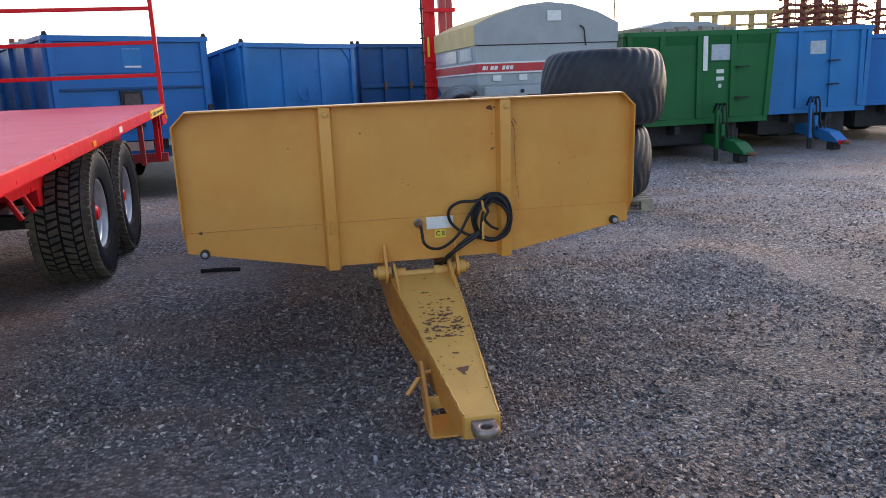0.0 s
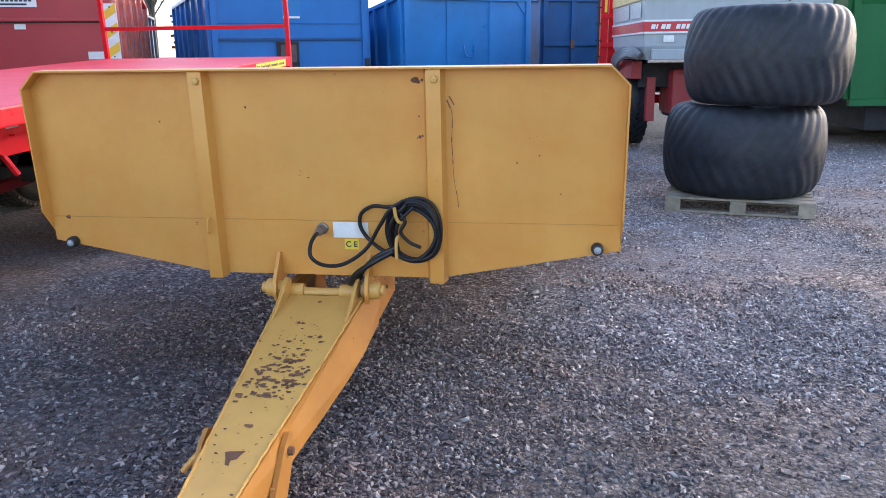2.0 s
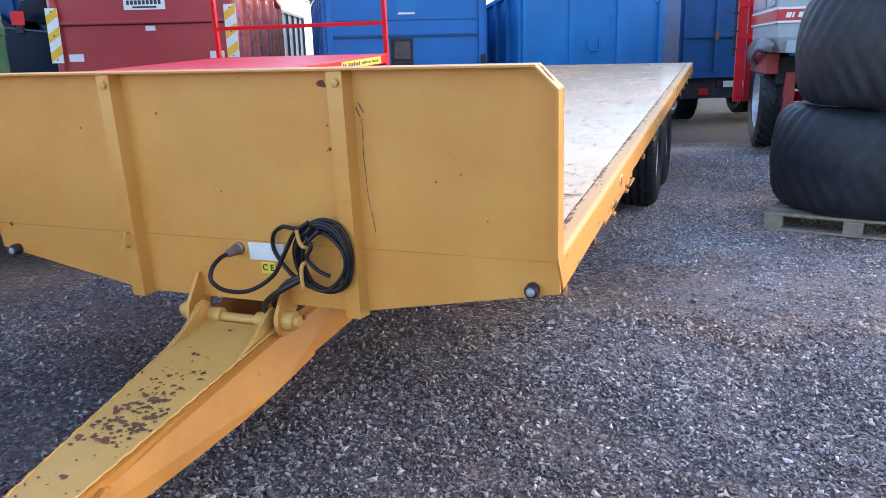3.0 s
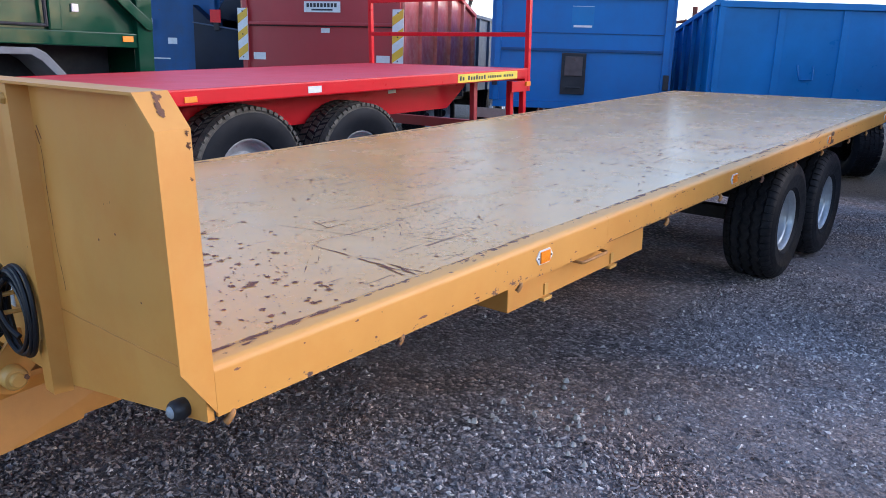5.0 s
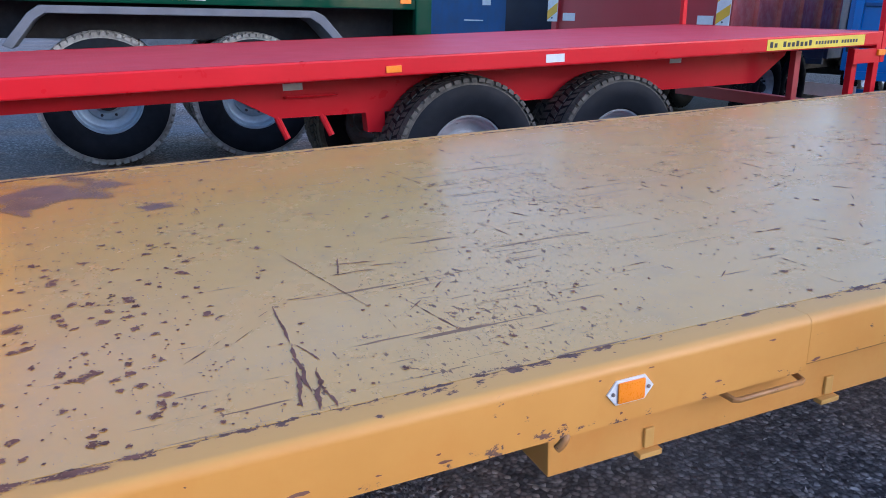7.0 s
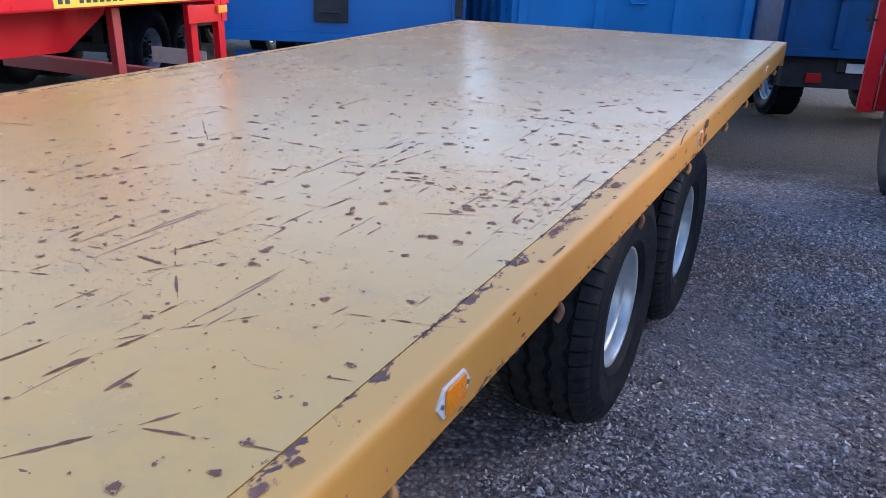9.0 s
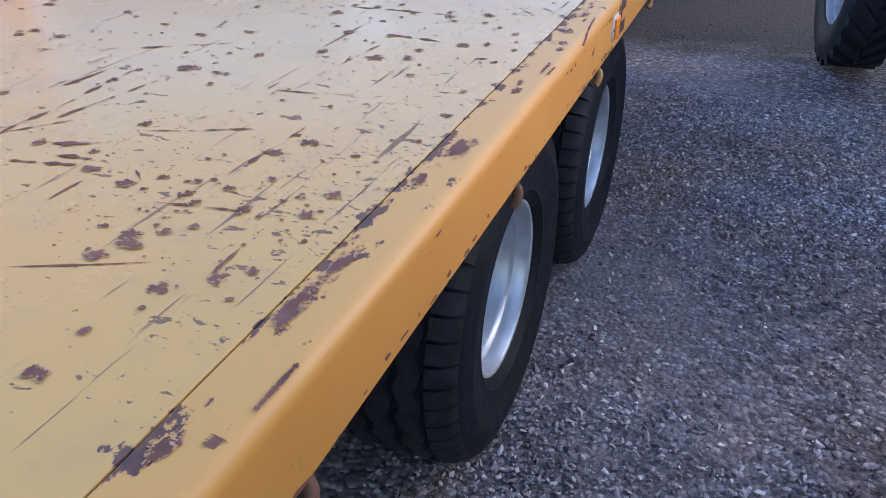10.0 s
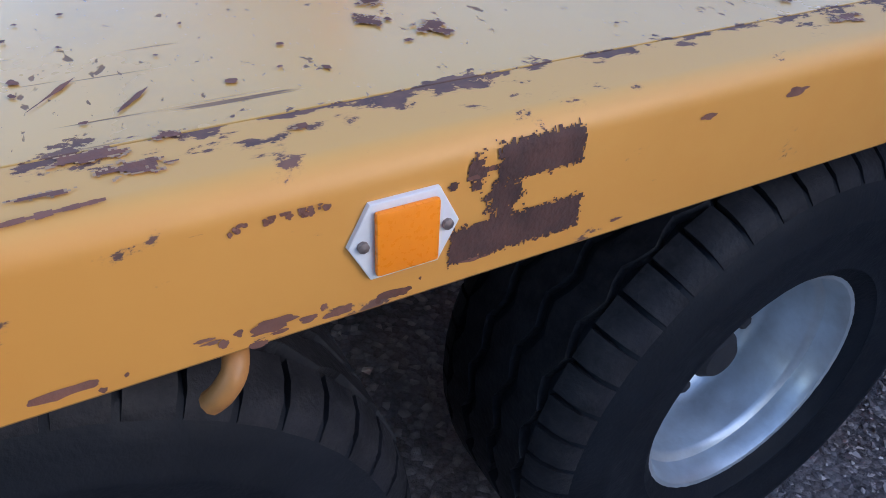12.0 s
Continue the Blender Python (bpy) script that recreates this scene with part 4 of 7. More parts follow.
def drawbar(parent):
    """Tapered box beam from the hinge under the headboard down to the towing eye."""
    hinge_y, tip_y = -0.03, -1.46
    top = lambda y: 0.2558 + 0.129 * y
    wide = lambda y: 0.070 + 0.112 * min(1, (y - tip_y) / 1.41)
    rows = [tip_y + (hinge_y - 0.028 - tip_y) * k / 12 for k in range(13)]
    bm = bmesh.new()
    rings = [[bm.verts.new(v) for v in ((-wide(y), y, top(y) - 0.012), (wide(y), y, top(y) - 0.012), (wide(y), y, top(y)), (-wide(y), y, top(y)))] for y in rows]
    for A, B in zip(rings, rings[1:]):
        for i in range(4):
            bm.faces.new((A[i], A[(i + 1) % 4], B[(i + 1) % 4], B[i]))
    bm.faces.new(rings[0])
    bm.faces.new(rings[-1])
    bmesh.ops.recalc_face_normals(bm, faces=bm.faces[:])
    part("top_plate", bm, YELLOW_WORN, parent, "drawbar top plate with paint worn to rusty steel")
    for s in (-1, 1):
        bm = bmesh.new()
        side = [(tip_y, top(tip_y) - 0.004)] + [(y, top(y) - 0.004) for y in rows[1:]] + [(0.02, 0.262), (0.30, 0.262), (0.585, 0.235), (0.572, 0.046), (0.175, 0.042), (0.170, 0.028), (-0.10, 0.006), (-0.30, -0.014), (-0.60, -0.022), (tip_y, -0.030)]
        a = [bm.verts.new((s * (wide(y) - 0.001), y, z)) for y, z in side]
        b = [bm.verts.new((s * (wide(y) + 0.009), y, z)) for y, z in side]
        n = len(side)
        fs = [bm.faces.new(a), bm.faces.new(b[::-1])] + [bm.faces.new((a[i], a[(i + 1) % n], b[(i + 1) % n], b[i])) for i in range(n)]
        bmesh.ops.recalc_face_normals(bm, faces=fs)
        part("side_plate", bm, YELLOW_SHADED, parent)
        bm = bmesh.new()
        tube(bm, [(s * (wide(y) + 0.001 + 0.0012 * math.sin(y * 70 + s)), y, top(y) + 0.0005 + 0.0015 * math.sin(y * 95)) for y in [hinge_y - 0.04 - 0.0155 * k for k in range(90)]], 0.0046, 6)
        part("weld_bead", bm, YELLOW_WORN, parent)
    bm = bmesh.new()
    solid(bm, [(-0.17, 0.0, 0.04), (0.17, 0.0, 0.04), (0.066, tip_y, -0.026), (-0.066, tip_y, -0.026), (-0.17, 0, 0.05), (0.17, 0, 0.05), (0.066, tip_y, -0.016), (-0.066, tip_y, -0.016)],
          [(0, 1, 2, 3), (4, 7, 6, 5), (0, 4, 5, 1), (1, 5, 6, 2), (2, 6, 7, 3), (3, 7, 4, 0)])
    part("bottom_plate", bm, YELLOW_DARK, parent)
    # hinge: lugs on the chassis, collars and pin
    for s in (-1, 1):
        bm = bmesh.new()
        arc = [(hinge_y - 0.01 + 0.060 * math.cos(a), 0.272 + 0.060 * math.sin(a)) for a in (math.pi * k / 12 - math.pi for k in range(13))]
        prism(bm, [(0.012, 0.425), (-0.004, 0.428), (hinge_y - 0.060, 0.32)] + arc + [(0.05, 0.30), (0.03, 0.38)], "yz", s * 0.196, s * 0.212, 0.002)
        part("hinge_lug", bm, YELLOW, parent, "rounded steel hinge lug with rust round its rim")
        bm = bmesh.new()
        lathe(bm, [(0.0, s * 0.276), (0.020, s * 0.276), (0.024, s * 0.272), (0.024, s * 0.256), (0.034, s * 0.254), (0.040, s * 0.246), (0.040, s * 0.212), (0.034, s * 0.208), (0.034, s * 0.176)], 24, "x", (0, hinge_y - 0.01, 0.276))
        part("hinge_collar", bm, YELLOW_WORN, parent, smooth=True)
        bm = bmesh.new()
        lathe(bm, [(0.008, s * 0.272), (0.008, s * 0.284), (0, s * 0.285)], 6, "x", (0, hinge_y + 0.012, 0.284))
        part("grease_nipple", bm, RUST, parent)
        bm = bmesh.new()
        strip = [(hinge_y + 0.012, 0.312), (hinge_y - 0.02, 0.326), (hinge_y - 0.06, 0.312), (hinge_y - 0.15, top(hinge_y - 0.15) + 0.028), (hinge_y - 0.25, top(hinge_y - 0.25) + 0.004), (hinge_y - 0.25, top(hinge_y - 0.25) - 0.006), (hinge_y, 0.235)]
        prism(bm, strip, "yz", s * 0.150, s * 0.162, 0.003)
        part("hinge_ear", bm, YELLOW_WORN, parent)
        bm = bmesh.new()
        tube(bm, [(s * (0.163 + 0.002 * math.sin(9 * k)), y, z + 0.001) for k, (y, z) in enumerate(curve([(p, q, 0) for p, q in strip[1:5]], 5)[i][:2] for i in range(16))], 0.004, 6)
        part("weld_bead", bm, YELLOW_WORN, parent)
    for x0, x1 in ((-0.15, -0.092), (0.072, 0.15)):
        bm = bmesh.new()
        lathe(bm, [(0.012, x0), (0.030, x0), (0.032, x0 + 0.004), (0.032, x1 - 0.004), (0.030, x1), (0.012, x1)], 20, "x", (0, hinge_y + 0.004, 0.258))
        part("hinge_sleeve", bm, YELLOW_WORN, parent, smooth=True)
    bm = bmesh.new()
    lathe(bm, [(0.021, -0.093), (0.021, 0.073)], 18, "x", (0, hinge_y + 0.006, 0.252))
    part("hinge_pin", bm, YELLOW_WORN, parent, smooth=True)
    # worn top of the beam
    rng = random.Random(12)
    level = lambda y: top(y) + 0.0008
    bm = bmesh.new()
    blotches(bm, 130, -0.10, 0.10, -0.86, -0.38, 0.002, 0.014, rng, level, 1.0)
    blotches(bm, 30, -0.07, 0.10, -0.80, -0.55, 0.006, 0.017, rng, level, 1.1)
    blotches(bm, 60, -0.10, 0.10, -1.3, -0.2, 0.0015, 0.006, rng, level, 1.1)
    blotches(bm, 1, 0.0, 0.005, -0.115, -0.11, 0.008, 0.009, rng, level, 1.6)
    blotches(bm, 1, 0.0, 0.01, -0.96, -0.955, 0.011, 0.012, rng, level, 1.4)
    blotches(bm, 26, -0.11, 0.12, -0.74, -0.60, 0.008, 0.016, rng, level, 1.3)
    bm.faces.new([bm.verts.new((x, y, level(y))) for x, y in ((-0.026, -1.088), (-0.010, -1.084), (0.012, -1.082), (0.040, -1.078), (0.030, -1.098), (0.024, -1.118), (0.006, -1.126), (0.010, -1.15), (-0.004, -1.146), (-0.012, -1.12))])
    part("bare_patch", bm, RUST, parent, "dark rusty spots where the paint is gone", kind="stuff")
    boxes("end_plate", YELLOW_WORN, parent, (-0.074, tip_y - 0.014, -0.026, 0.074, tip_y + 0.002, 0.074), bevel=0.006)
    # towing eye
    bm = bmesh.new()
    prof = [(0.024, -0.016), (0.030, -0.022), (0.046, -0.022), (0.053, -0.013), (0.053, 0.013), (0.046, 0.022), (0.030, 0.022), (0.024, 0.016), (0.024, -0.016)]
    lathe(bm, prof, 28, "z", (0, -1.532, 0.036))
    box(bm, -0.050, -1.508, 0.014, 0.050, -1.470, 0.058, 0.010)
    part("towing_eye", bm, STEEL, parent, "worn bare steel towing eye", smooth=True)
    # parking stand
    for s in (-1, 1):
        bm = bmesh.new()
        prism(bm, [(-1.19, -0.148), (-1.05, -0.148), (-0.92, 0.00), (-0.905, 0.088), (-0.935, 0.102), (-0.985, 0.080), (-1.14, -0.06)], "yz", 0.112 if s > 0 else -0.168, 0.132 if s > 0 else -0.152, 0.002)
        part("stand_leg", bm, YELLOW_SHADED, parent)
        bm = bmesh.new()
        lathe(bm, [(0, 0.152), (0.014, 0.150), (0.016, 0.131)] if s > 0 else [(0, -0.186), (0.014, -0.184), (0.016, -0.167)], 6, "x", (0, -0.958, 0.048))
        part("stand_bolt", bm, RUST, parent)
    boxes("stand_foot", YELLOW, parent, (-0.170, -1.205, -0.158, 0.140, -1.0, -0.146), bevel=0.002)
    boxes("stand_brace", YELLOW_WORN, parent, (-0.153, -1.09, -0.07, 0.125, -1.078, -0.01), bevel=0.002)
    bm = bmesh.new()
    tube(bm, [(-0.1, -0.955, 0.055), (-0.160, -0.955, 0.050), (-0.185, -0.962, 0.02), (-0.237, -0.985, -0.038)], 0.011)
    part("stand_handle", bm, YELLOW, parent, smooth=True)


# scratches across the deck: from x, y to x, y and their width
DRAG_MARKS = ((-1.19, 0.046, -0.2, 0.046, 0.012), (-0.2, 0.046, 1.19, 0.046, 0.014),
              (0.78, 2.97, 0.83, 3.25, 0.013), (0.61, 3.16, 0.61, 3.29, 0.012), (0.60, 3.33, 0.66, 3.44, 0.010), (0.41, 3.40, 0.70, 3.42, 0.015), (0.35, 3.38, 0.32, 3.60, 0.010))
DRAG_MORE = ((0.60, 3.57, 0.63, 3.75, 0.012), (0.66, 3.74, 0.73, 3.75, 0.009), (0.76, 3.83, 0.71, 4.0, 0.016), (0.02, 3.70, 0.06, 3.82, 0.011), (-0.2, 3.62, -0.1, 3.80, 0.006), (-0.15, 3.96, -0.03, 4.30, 0.009),
             (0.60, 4.06, 0.56, 4.52, 0.012), (0.36, 4.55, 0.64, 4.72, 0.010), (0.29, 4.02, 0.49, 4.07, 0.010), (0.63, 4.13, 0.83, 4.16, 0.012), (0.91, 4.10, 1.185, 4.145, 0.010), (0.98, 4.17, 0.99, 4.41, 0.012))
DRAG_LAST = ((1.105, 3.96, 1.10, 4.06, 0.010), (0.855, 4.17, 0.90, 4.13, 0.012), (0.60, 4.19, 0.65, 4.52, 0.010), (0.68, 4.20, 0.76, 4.24, 0.018), (0.68, 4.16, 0.81, 4.18, 0.012), (0.89, 4.885, 1.01, 4.865, 0.018),
             (1.16, 4.17, 1.17, 4.24, 0.010), (0.0, 4.31, 0.37, 4.29, 0.008), (1.14, 5.13, 1.09, 5.17, 0.004), (1.16, 5.18, 1.124, 5.21, 0.004), (1.16, 2.95, 1.163, 3.01, 0.008), (1.14, 5.025, 1.185, 5.05, 0.010),
             (1.09, 4.78, 1.14, 4.80, 0.008), (0.56, 5.35, 0.68, 5.32, 0.02), (0.02, 4.76, 0.0, 5.09, 0.008), (0.53, 4.79, 0.51, 4.96, 0.010))
# thin unbroken scores from the loads near the headboard
SCORES = ((0.296, 0.942, 0.778, 1.055, 0.004), (0.668, 0.843, 0.894, 0.842, 0.008), (0.894, 0.842, 1.122, 0.83, 0.010), (0.899, 0.85, 0.997, 0.88, 0.006), (1.009, 0.829, 1.165, 0.80, 0.012), (1.027, 0.866, 1.19, 0.831, 0.012), (1.088, 0.857, 1.192, 0.861, 0.008),
          (0.448, 1.044, 0.468, 1.171, 0.009), (0.526, 1.023, 0.533, 1.153, 0.008), (0.402, 1.083, 0.537, 1.045, 0.007), (0.50, 1.142, 0.513, 1.218, 0.007), (0.367, 0.083, 0.563, 0.13, 0.004), (0.733, 0.144, 0.963, 0.20, 0.004))
# larger bare places along the seam and on top of the rail: middle x, y, half width, half length
BARE = ((1.215, 3.98, 0.012, 0.05), (1.22, 4.06, 0.010, 0.04), (1.232, 4.39, 0.018, 0.035), (1.218, 4.28, 0.010, 0.02), (1.262, 3.873, 0.004, 0.032), (1.252, 3.80, 0.010, 0.006), (1.220, 3.78, 0.010, 0.02), (1.230, 5.18, 0.009, 0.022),
        (1.229, 5.035, 0.009, 0.018), (1.24, 4.945, 0.009, 0.012), (1.244, 4.90, 0.008, 0.011), (1.249, 4.775, 0.004, 0.036), (1.262, 4.77, 0.003, 0.022), (1.228, 4.687, 0.006, 0.016), (1.235, 4.645, 0.009, 0.014), (1.208, 5.16, 0.008, 0.024),
        (1.24, 5.13, 0.004, 0.017), (1.20, 5.206, 0.005, 0.009), (1.222, 5.28, 0.004, 0.007), (1.225, 3.06, 0.010, 0.014), (1.222, 3.0, 0.012, 0.02), (1.225, 5.80, 0.010, 0.02), (1.208, 0.10, 0.010, 0.05), (1.210, 0.20, 0.012, 0.06), (1.206, 0.31, 0.011, 0.06), (1.212, 0.43, 0.012, 0.05), (1.203, 0.52, 0.007, 0.03), (1.232, 0.16, 0.006, 0.02))


def score(bm, x0, y0, x1, y1, width, rng, level=0.6014):
    """One unbroken scratch, thin and slightly wavering, ragged along its sides."""
    a, b = Vector((x0, y0, level)), Vector((x1, y1, level))
    d = b - a
    side = Vector((-d.y, d.x, 0)).normalized()
    n = max(8, int(d.length / 0.008))
    row, seed = [], rng.uniform(0, 900)
    for k in range(n + 1):
        c = a + d * (k / n) + side * width * 0.8 * noise.noise((k * 0.15, seed, 0))
        w = width * rng.uniform(0.12, 0.5) * min(1, 5 * k / n + 0.15, 5 * (n - k) / n + 0.15)
        row.append((c + side * w, c - side * w * rng.uniform(0.5, 1.2)))
    for (p, q), (r, t) in zip(row, row[1:]):
        bm.faces.new([bm.verts.new(v) for v in (p, q, t, r)])


def rail_streak(bm, points, width, rng):
    """A ragged scrape along the rounded top edge of the rail, through (x, y, z) points just above it."""
    pts = curve(points, 14)
    for p, q in zip(pts, pts[1:]):
        w = width * rng.uniform(0.3, 1.0)
        bm.faces.new([bm.verts.new(v) for v in ((p.x - w, p.y, p.z + w * 0.25), (p.x + w, p.y, p.z - w * 0.25), (q.x + w, q.y, q.z - w * 0.25), (q.x - w, q.y, q.z + w * 0.25))])


def rust_stencil(parent):
    """Two rusty bands and a blot on the rail where old labels came off, and scrapes along its lower edge."""
    rng = random.Random(7)
    bm = bmesh.new()

    def field(y, z):
        """Over zero where the old labels took the paint with them."""
        upper = min(y - 5.394, 5.468 - y, z - 0.5575, 0.590 - z) * 90
        lower = min(y - 5.359, 5.473 - y, z - 0.5005, 0.5325 - z) * 90
        blot = max(0.75 - math.hypot((y - 5.379) / 0.011, (z - 0.572) / 0.020), 0.85 - math.hypot((y - 5.402) / 0.021, (z - 0.548) / 0.020), 0.75 - math.hypot((y - 5.402) / 0.014, (z - 0.532) / 0.012), 0.6 - math.hypot((y - 5.362) / 0.006, (z - 0.566) / 0.006)) * 0.9
        return max(min(upper, 1), min(lower, 1), blot)

    side = lambda z: 1.2757 if z < 0.579 else 1.2537 + math.sqrt(max(0.0, 0.0222 ** 2 - (z - 0.579) ** 2))
    cell = 0.0011
    for i in range(125):
        for j in range(90):
            y, z = 5.345 + i * cell, 0.497 + j * cell
            f = field(y, z) + 0.32 * noise.noise((y * 190, z * 190, 0)) + 0.30 * noise.noise((y * 480, z * 480, 5))
            if f > 0.10:
                bm.faces.new([bm.verts.new((side(q), p, q)) for p, q in ((y, z), (y + cell, z), (y + cell, z + cell), (y, z + cell))])
    part("label_rust", bm, RUST_DARK, parent, "rusty bands where labels were peeled off")
    bm = bmesh.new()
    for _ in range(150):
        y = rng.choice((5.16, 5.25, 4.9, 4.4, 3.7, 6.1, 2.6)) + rng.gauss(0, 0.1) if rng.random() < 0.6 else rng.uniform(0.05, 8.2)
        z = rng.choice((0.496, 0.50, 0.492, 0.574)) + rng.uniform(-0.006, 0.006)
        r, g = rng.uniform(0.0012, 0.004), rng.uniform(0.8, 5)
        lift = 1.2752 + 0.0008 * rng.random()
        bm.faces.new([bm.verts.new((lift, y + r * g * c, min(0.578, z + r * s))) for c, s in ragged_ring(rng)])
    for _ in range(34):
        y, z, r = rng.choice((5.222, 5.24, 5.25, 5.26, 5.27)) + rng.gauss(0, 0.003), 0.577 + rng.uniform(-0.004, 0.002), rng.uniform(0.0008, 0.0026)
        bm.faces.new([bm.verts.new((1.2755 + 0.0006 * rng.random(), y + r * c, min(0.579, z + r * s))) for c, s in ragged_ring(rng, 12)])
    part("scrape", bm, CHIPPED, parent, "rusty scrapes on the edge rail", kind="stuff")


def yellow_trailer():
    t = thing("flatbed_trailer", YARD @ pose(0.615, 4.1, 0), "worn yellow steel flatbed farm trailer with headboard and twin axles", "trailer")
    headboard(t)
    drawbar(t)
    y0, y1 = 0.036, 8.32
    bm = bmesh.new()
    box(bm, -1.196, y0, 0.588, 1.196, y1, 0.600, 0.001)
    part("deck", bm, DECK, t, "yellow steel deck scratched and chipped to rust by loads")
    for s in (-1, 1):
        arc = [(1.275 - 0.022 + 0.022 * math.cos(a), 0.601 - 0.022 + 0.022 * math.sin(a)) for a in (math.pi / 2 * k / 6 for k in range(7))]
        for a, b, low, name in ((y0, 1.92, 0.468, "front_side_rail"), (1.921, y1, 0.486, "side_rail")):
            prof = [(s * x, z) for x, z in [(1.275, low)] + arc + [(1.2, 0.601), (1.2, 0.594), (1.262, 0.594), (1.267, low)]]
            bm = bmesh.new()
            prism(bm, prof, "xz", a, b)
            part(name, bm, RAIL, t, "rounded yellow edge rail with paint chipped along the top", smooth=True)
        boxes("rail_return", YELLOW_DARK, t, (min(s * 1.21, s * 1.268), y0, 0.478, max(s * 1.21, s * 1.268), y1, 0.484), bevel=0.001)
    rng = random.Random(31)
    bm = bmesh.new()
    flat = lambda y: 0.6012
    for count, x0, x1, ya, yb, lo, hi in ((330, 0.0, 1.17, 0.05, 0.70, 0.002, 0.011), (620, -0.6, 1.17, 0.2, 1.7, 0.0014, 0.006), (420, -0.3, 1.17, 1.5, 3.4, 0.0012, 0.006), (90, -1.1, 0.6, 0.1, 0.9, 0.002, 0.009), (260, -1.1, 1.17, 0.6, 3.4, 0.0015, 0.007), (480, -0.4, 1.17, 3.3, 5.2, 0.0018, 0.009),
                                          (220, -1.1, 0.4, 3.3, 6.0, 0.002, 0.008), (420, -1.0, 1.17, 5.0, 8.2, 0.002, 0.011), (130, 0.6, 1.17, 4.5, 6.2, 0.0018, 0.011), (60, 0.9, 1.15, 3.95, 4.2, 0.0015, 0.009)):
        blotches(bm, count, x0, x1, ya, yb, lo, hi, rng, flat)
    part("paint_chip", bm, CHIPPED, t, "dark chips in the deck paint", kind="stuff").data.materials.append(HALO)
    bm = bmesh.new()
    eaten(bm, -0.90, 0.30, 0.19, 0.17, 0.6014, rng, 0.004, 1.0)
    eaten(bm, -0.72, 0.20, 0.13, 0.07, 0.6013, rng, 0.003, 1.0)
    eaten(bm, -0.46, 0.65, 0.045, 0.06, 0.6014, rng, 0.003)
    part("rust_stain", bm, STAIN, t, "brown rust stains on the deck", kind="stuff").data.materials.append(HALO)
    bm = bmesh.new()
    for x, y, a, b in ((-1.14, 0.055, 0.05, 0.03), (-1.05, 0.05, 0.06, 0.016), (0.70, 0.046, 0.035, 0.010), (0.80, 0.05, 0.05, 0.016), (0.92, 0.052, 0.06, 0.020), (1.05, 0.05, 0.07, 0.020), (1.15, 0.055, 0.045, 0.026), (0.985, 0.088, 0.030, 0.014), (0.89, 0.122, 0.032, 0.014), (1.09, 0.105, 0.030, 0.012), (0.62, 0.10, 0.06, 0.010)):
        eaten(bm, x, y, a, b, 0.6016, rng, 0.0025, 1.0)
    part("corner_rust", bm, RUST_RED, t, "red-brown rust where the deck meets the headboard", kind="stuff").data.materials.append(HALO)
    bm = bmesh.new()
    for x0, ya, x1, yb, w in DRAG_MARKS + DRAG_MORE + DRAG_LAST:
        drag_mark(bm, x0, ya, x1, yb, w * (1.0 if ya < 2 else 1.7), rng)
    for x0, ya, x1, yb, w in SCORES:
        score(bm, x0, ya, x1, yb, w, rng)
    for _ in range(230):
        x, y, a, g = rng.uniform(-1.1, 1.05), rng.uniform(0.5, 7.6), rng.choice((0.1, 0.25, 1.0, 1.45, 1.65, 2.3)) + rng.uniform(-0.2, 0.2), 0.05 + 0.4 * rng.random() ** 2
        drag_mark(bm, x, y, x + g * math.cos(a), y + g * math.sin(a), rng.uniform(0.004, 0.014), rng, 0.6008)
    for _ in range(75):
        x, y, a, g = rng.uniform(-0.5, 1.08), rng.uniform(1.7, 4.6), rng.choice((0.15, 0.3, 1.3, 1.5, 1.7)) + rng.uniform(-0.15, 0.15), rng.uniform(0.06, 0.28)
        drag_mark(bm, x, y, x + g * math.cos(a), min(8.0, y + g * math.sin(a)), rng.uniform(0.007, 0.015), rng, 0.6010)
    part("drag_mark", bm, CHIPPED, t, "long scratches dragged across the deck", kind="stuff")
    for s in (-1, 1):
        bm = bmesh.new()
        for x, y, a, b in BARE:
            if x < 1.25:
                eaten(bm, s * x, y, a * 0.85, b * 0.85, 0.6022, rng)
            else:
                rail_streak(bm, [(s * (x - 0.001), y - b, 0.6018), (s * x, y, 0.6018), (s * (x + 0.001), y + b, 0.6018)], a * 0.8, rng)
        if s > 0:
            rail_streak(bm, [(1.2725, 4.975, 0.5915), (1.2715, 5.0, 0.594), (1.2665, 5.04, 0.5985), (1.261, 5.10, 0.6015), (1.2575, 5.16, 0.6022)], 0.0028, rng)
        part("seam_rust", bm, CHIPPED, t, "rusted seam between deck sheet and edge rail", kind="stuff").data.materials.append(HALO)
    rust_stencil(t)
    boxes("rear_rail", YELLOW, t, (-1.275, y1, 0.44, 1.275, y1 + 0.012, 0.601), bevel=0.003)
    for s in (-0.45, 0.45):
        bm = bmesh.new()
        prism(bm, [(s - 0.06, 0.20), (s + 0.06, 0.20), (s + 0.06, 0.215), (s + 0.006, 0.22), (s + 0.006, 0.42), (s + 0.06, 0.425), (s + 0.06, 0.44), (s - 0.06, 0.44), (s - 0.06, 0.425), (s - 0.006, 0.42), (s - 0.006, 0.22), (s - 0.06, 0.215)], "xz", 0.5, 8.25)
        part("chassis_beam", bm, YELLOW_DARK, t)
    for k in range(13):
        y = 0.25 + k * 0.66
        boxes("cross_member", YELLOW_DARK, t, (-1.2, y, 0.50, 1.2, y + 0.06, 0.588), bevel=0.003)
    # tool box hung under the rail
    box_part = boxes("tool_box", YELLOW, t, (0.78, 1.28, 0.345, 1.225, 2.37, 0.50), bevel=0.004, label="shallow yellow steel tool box hung under the deck edge")
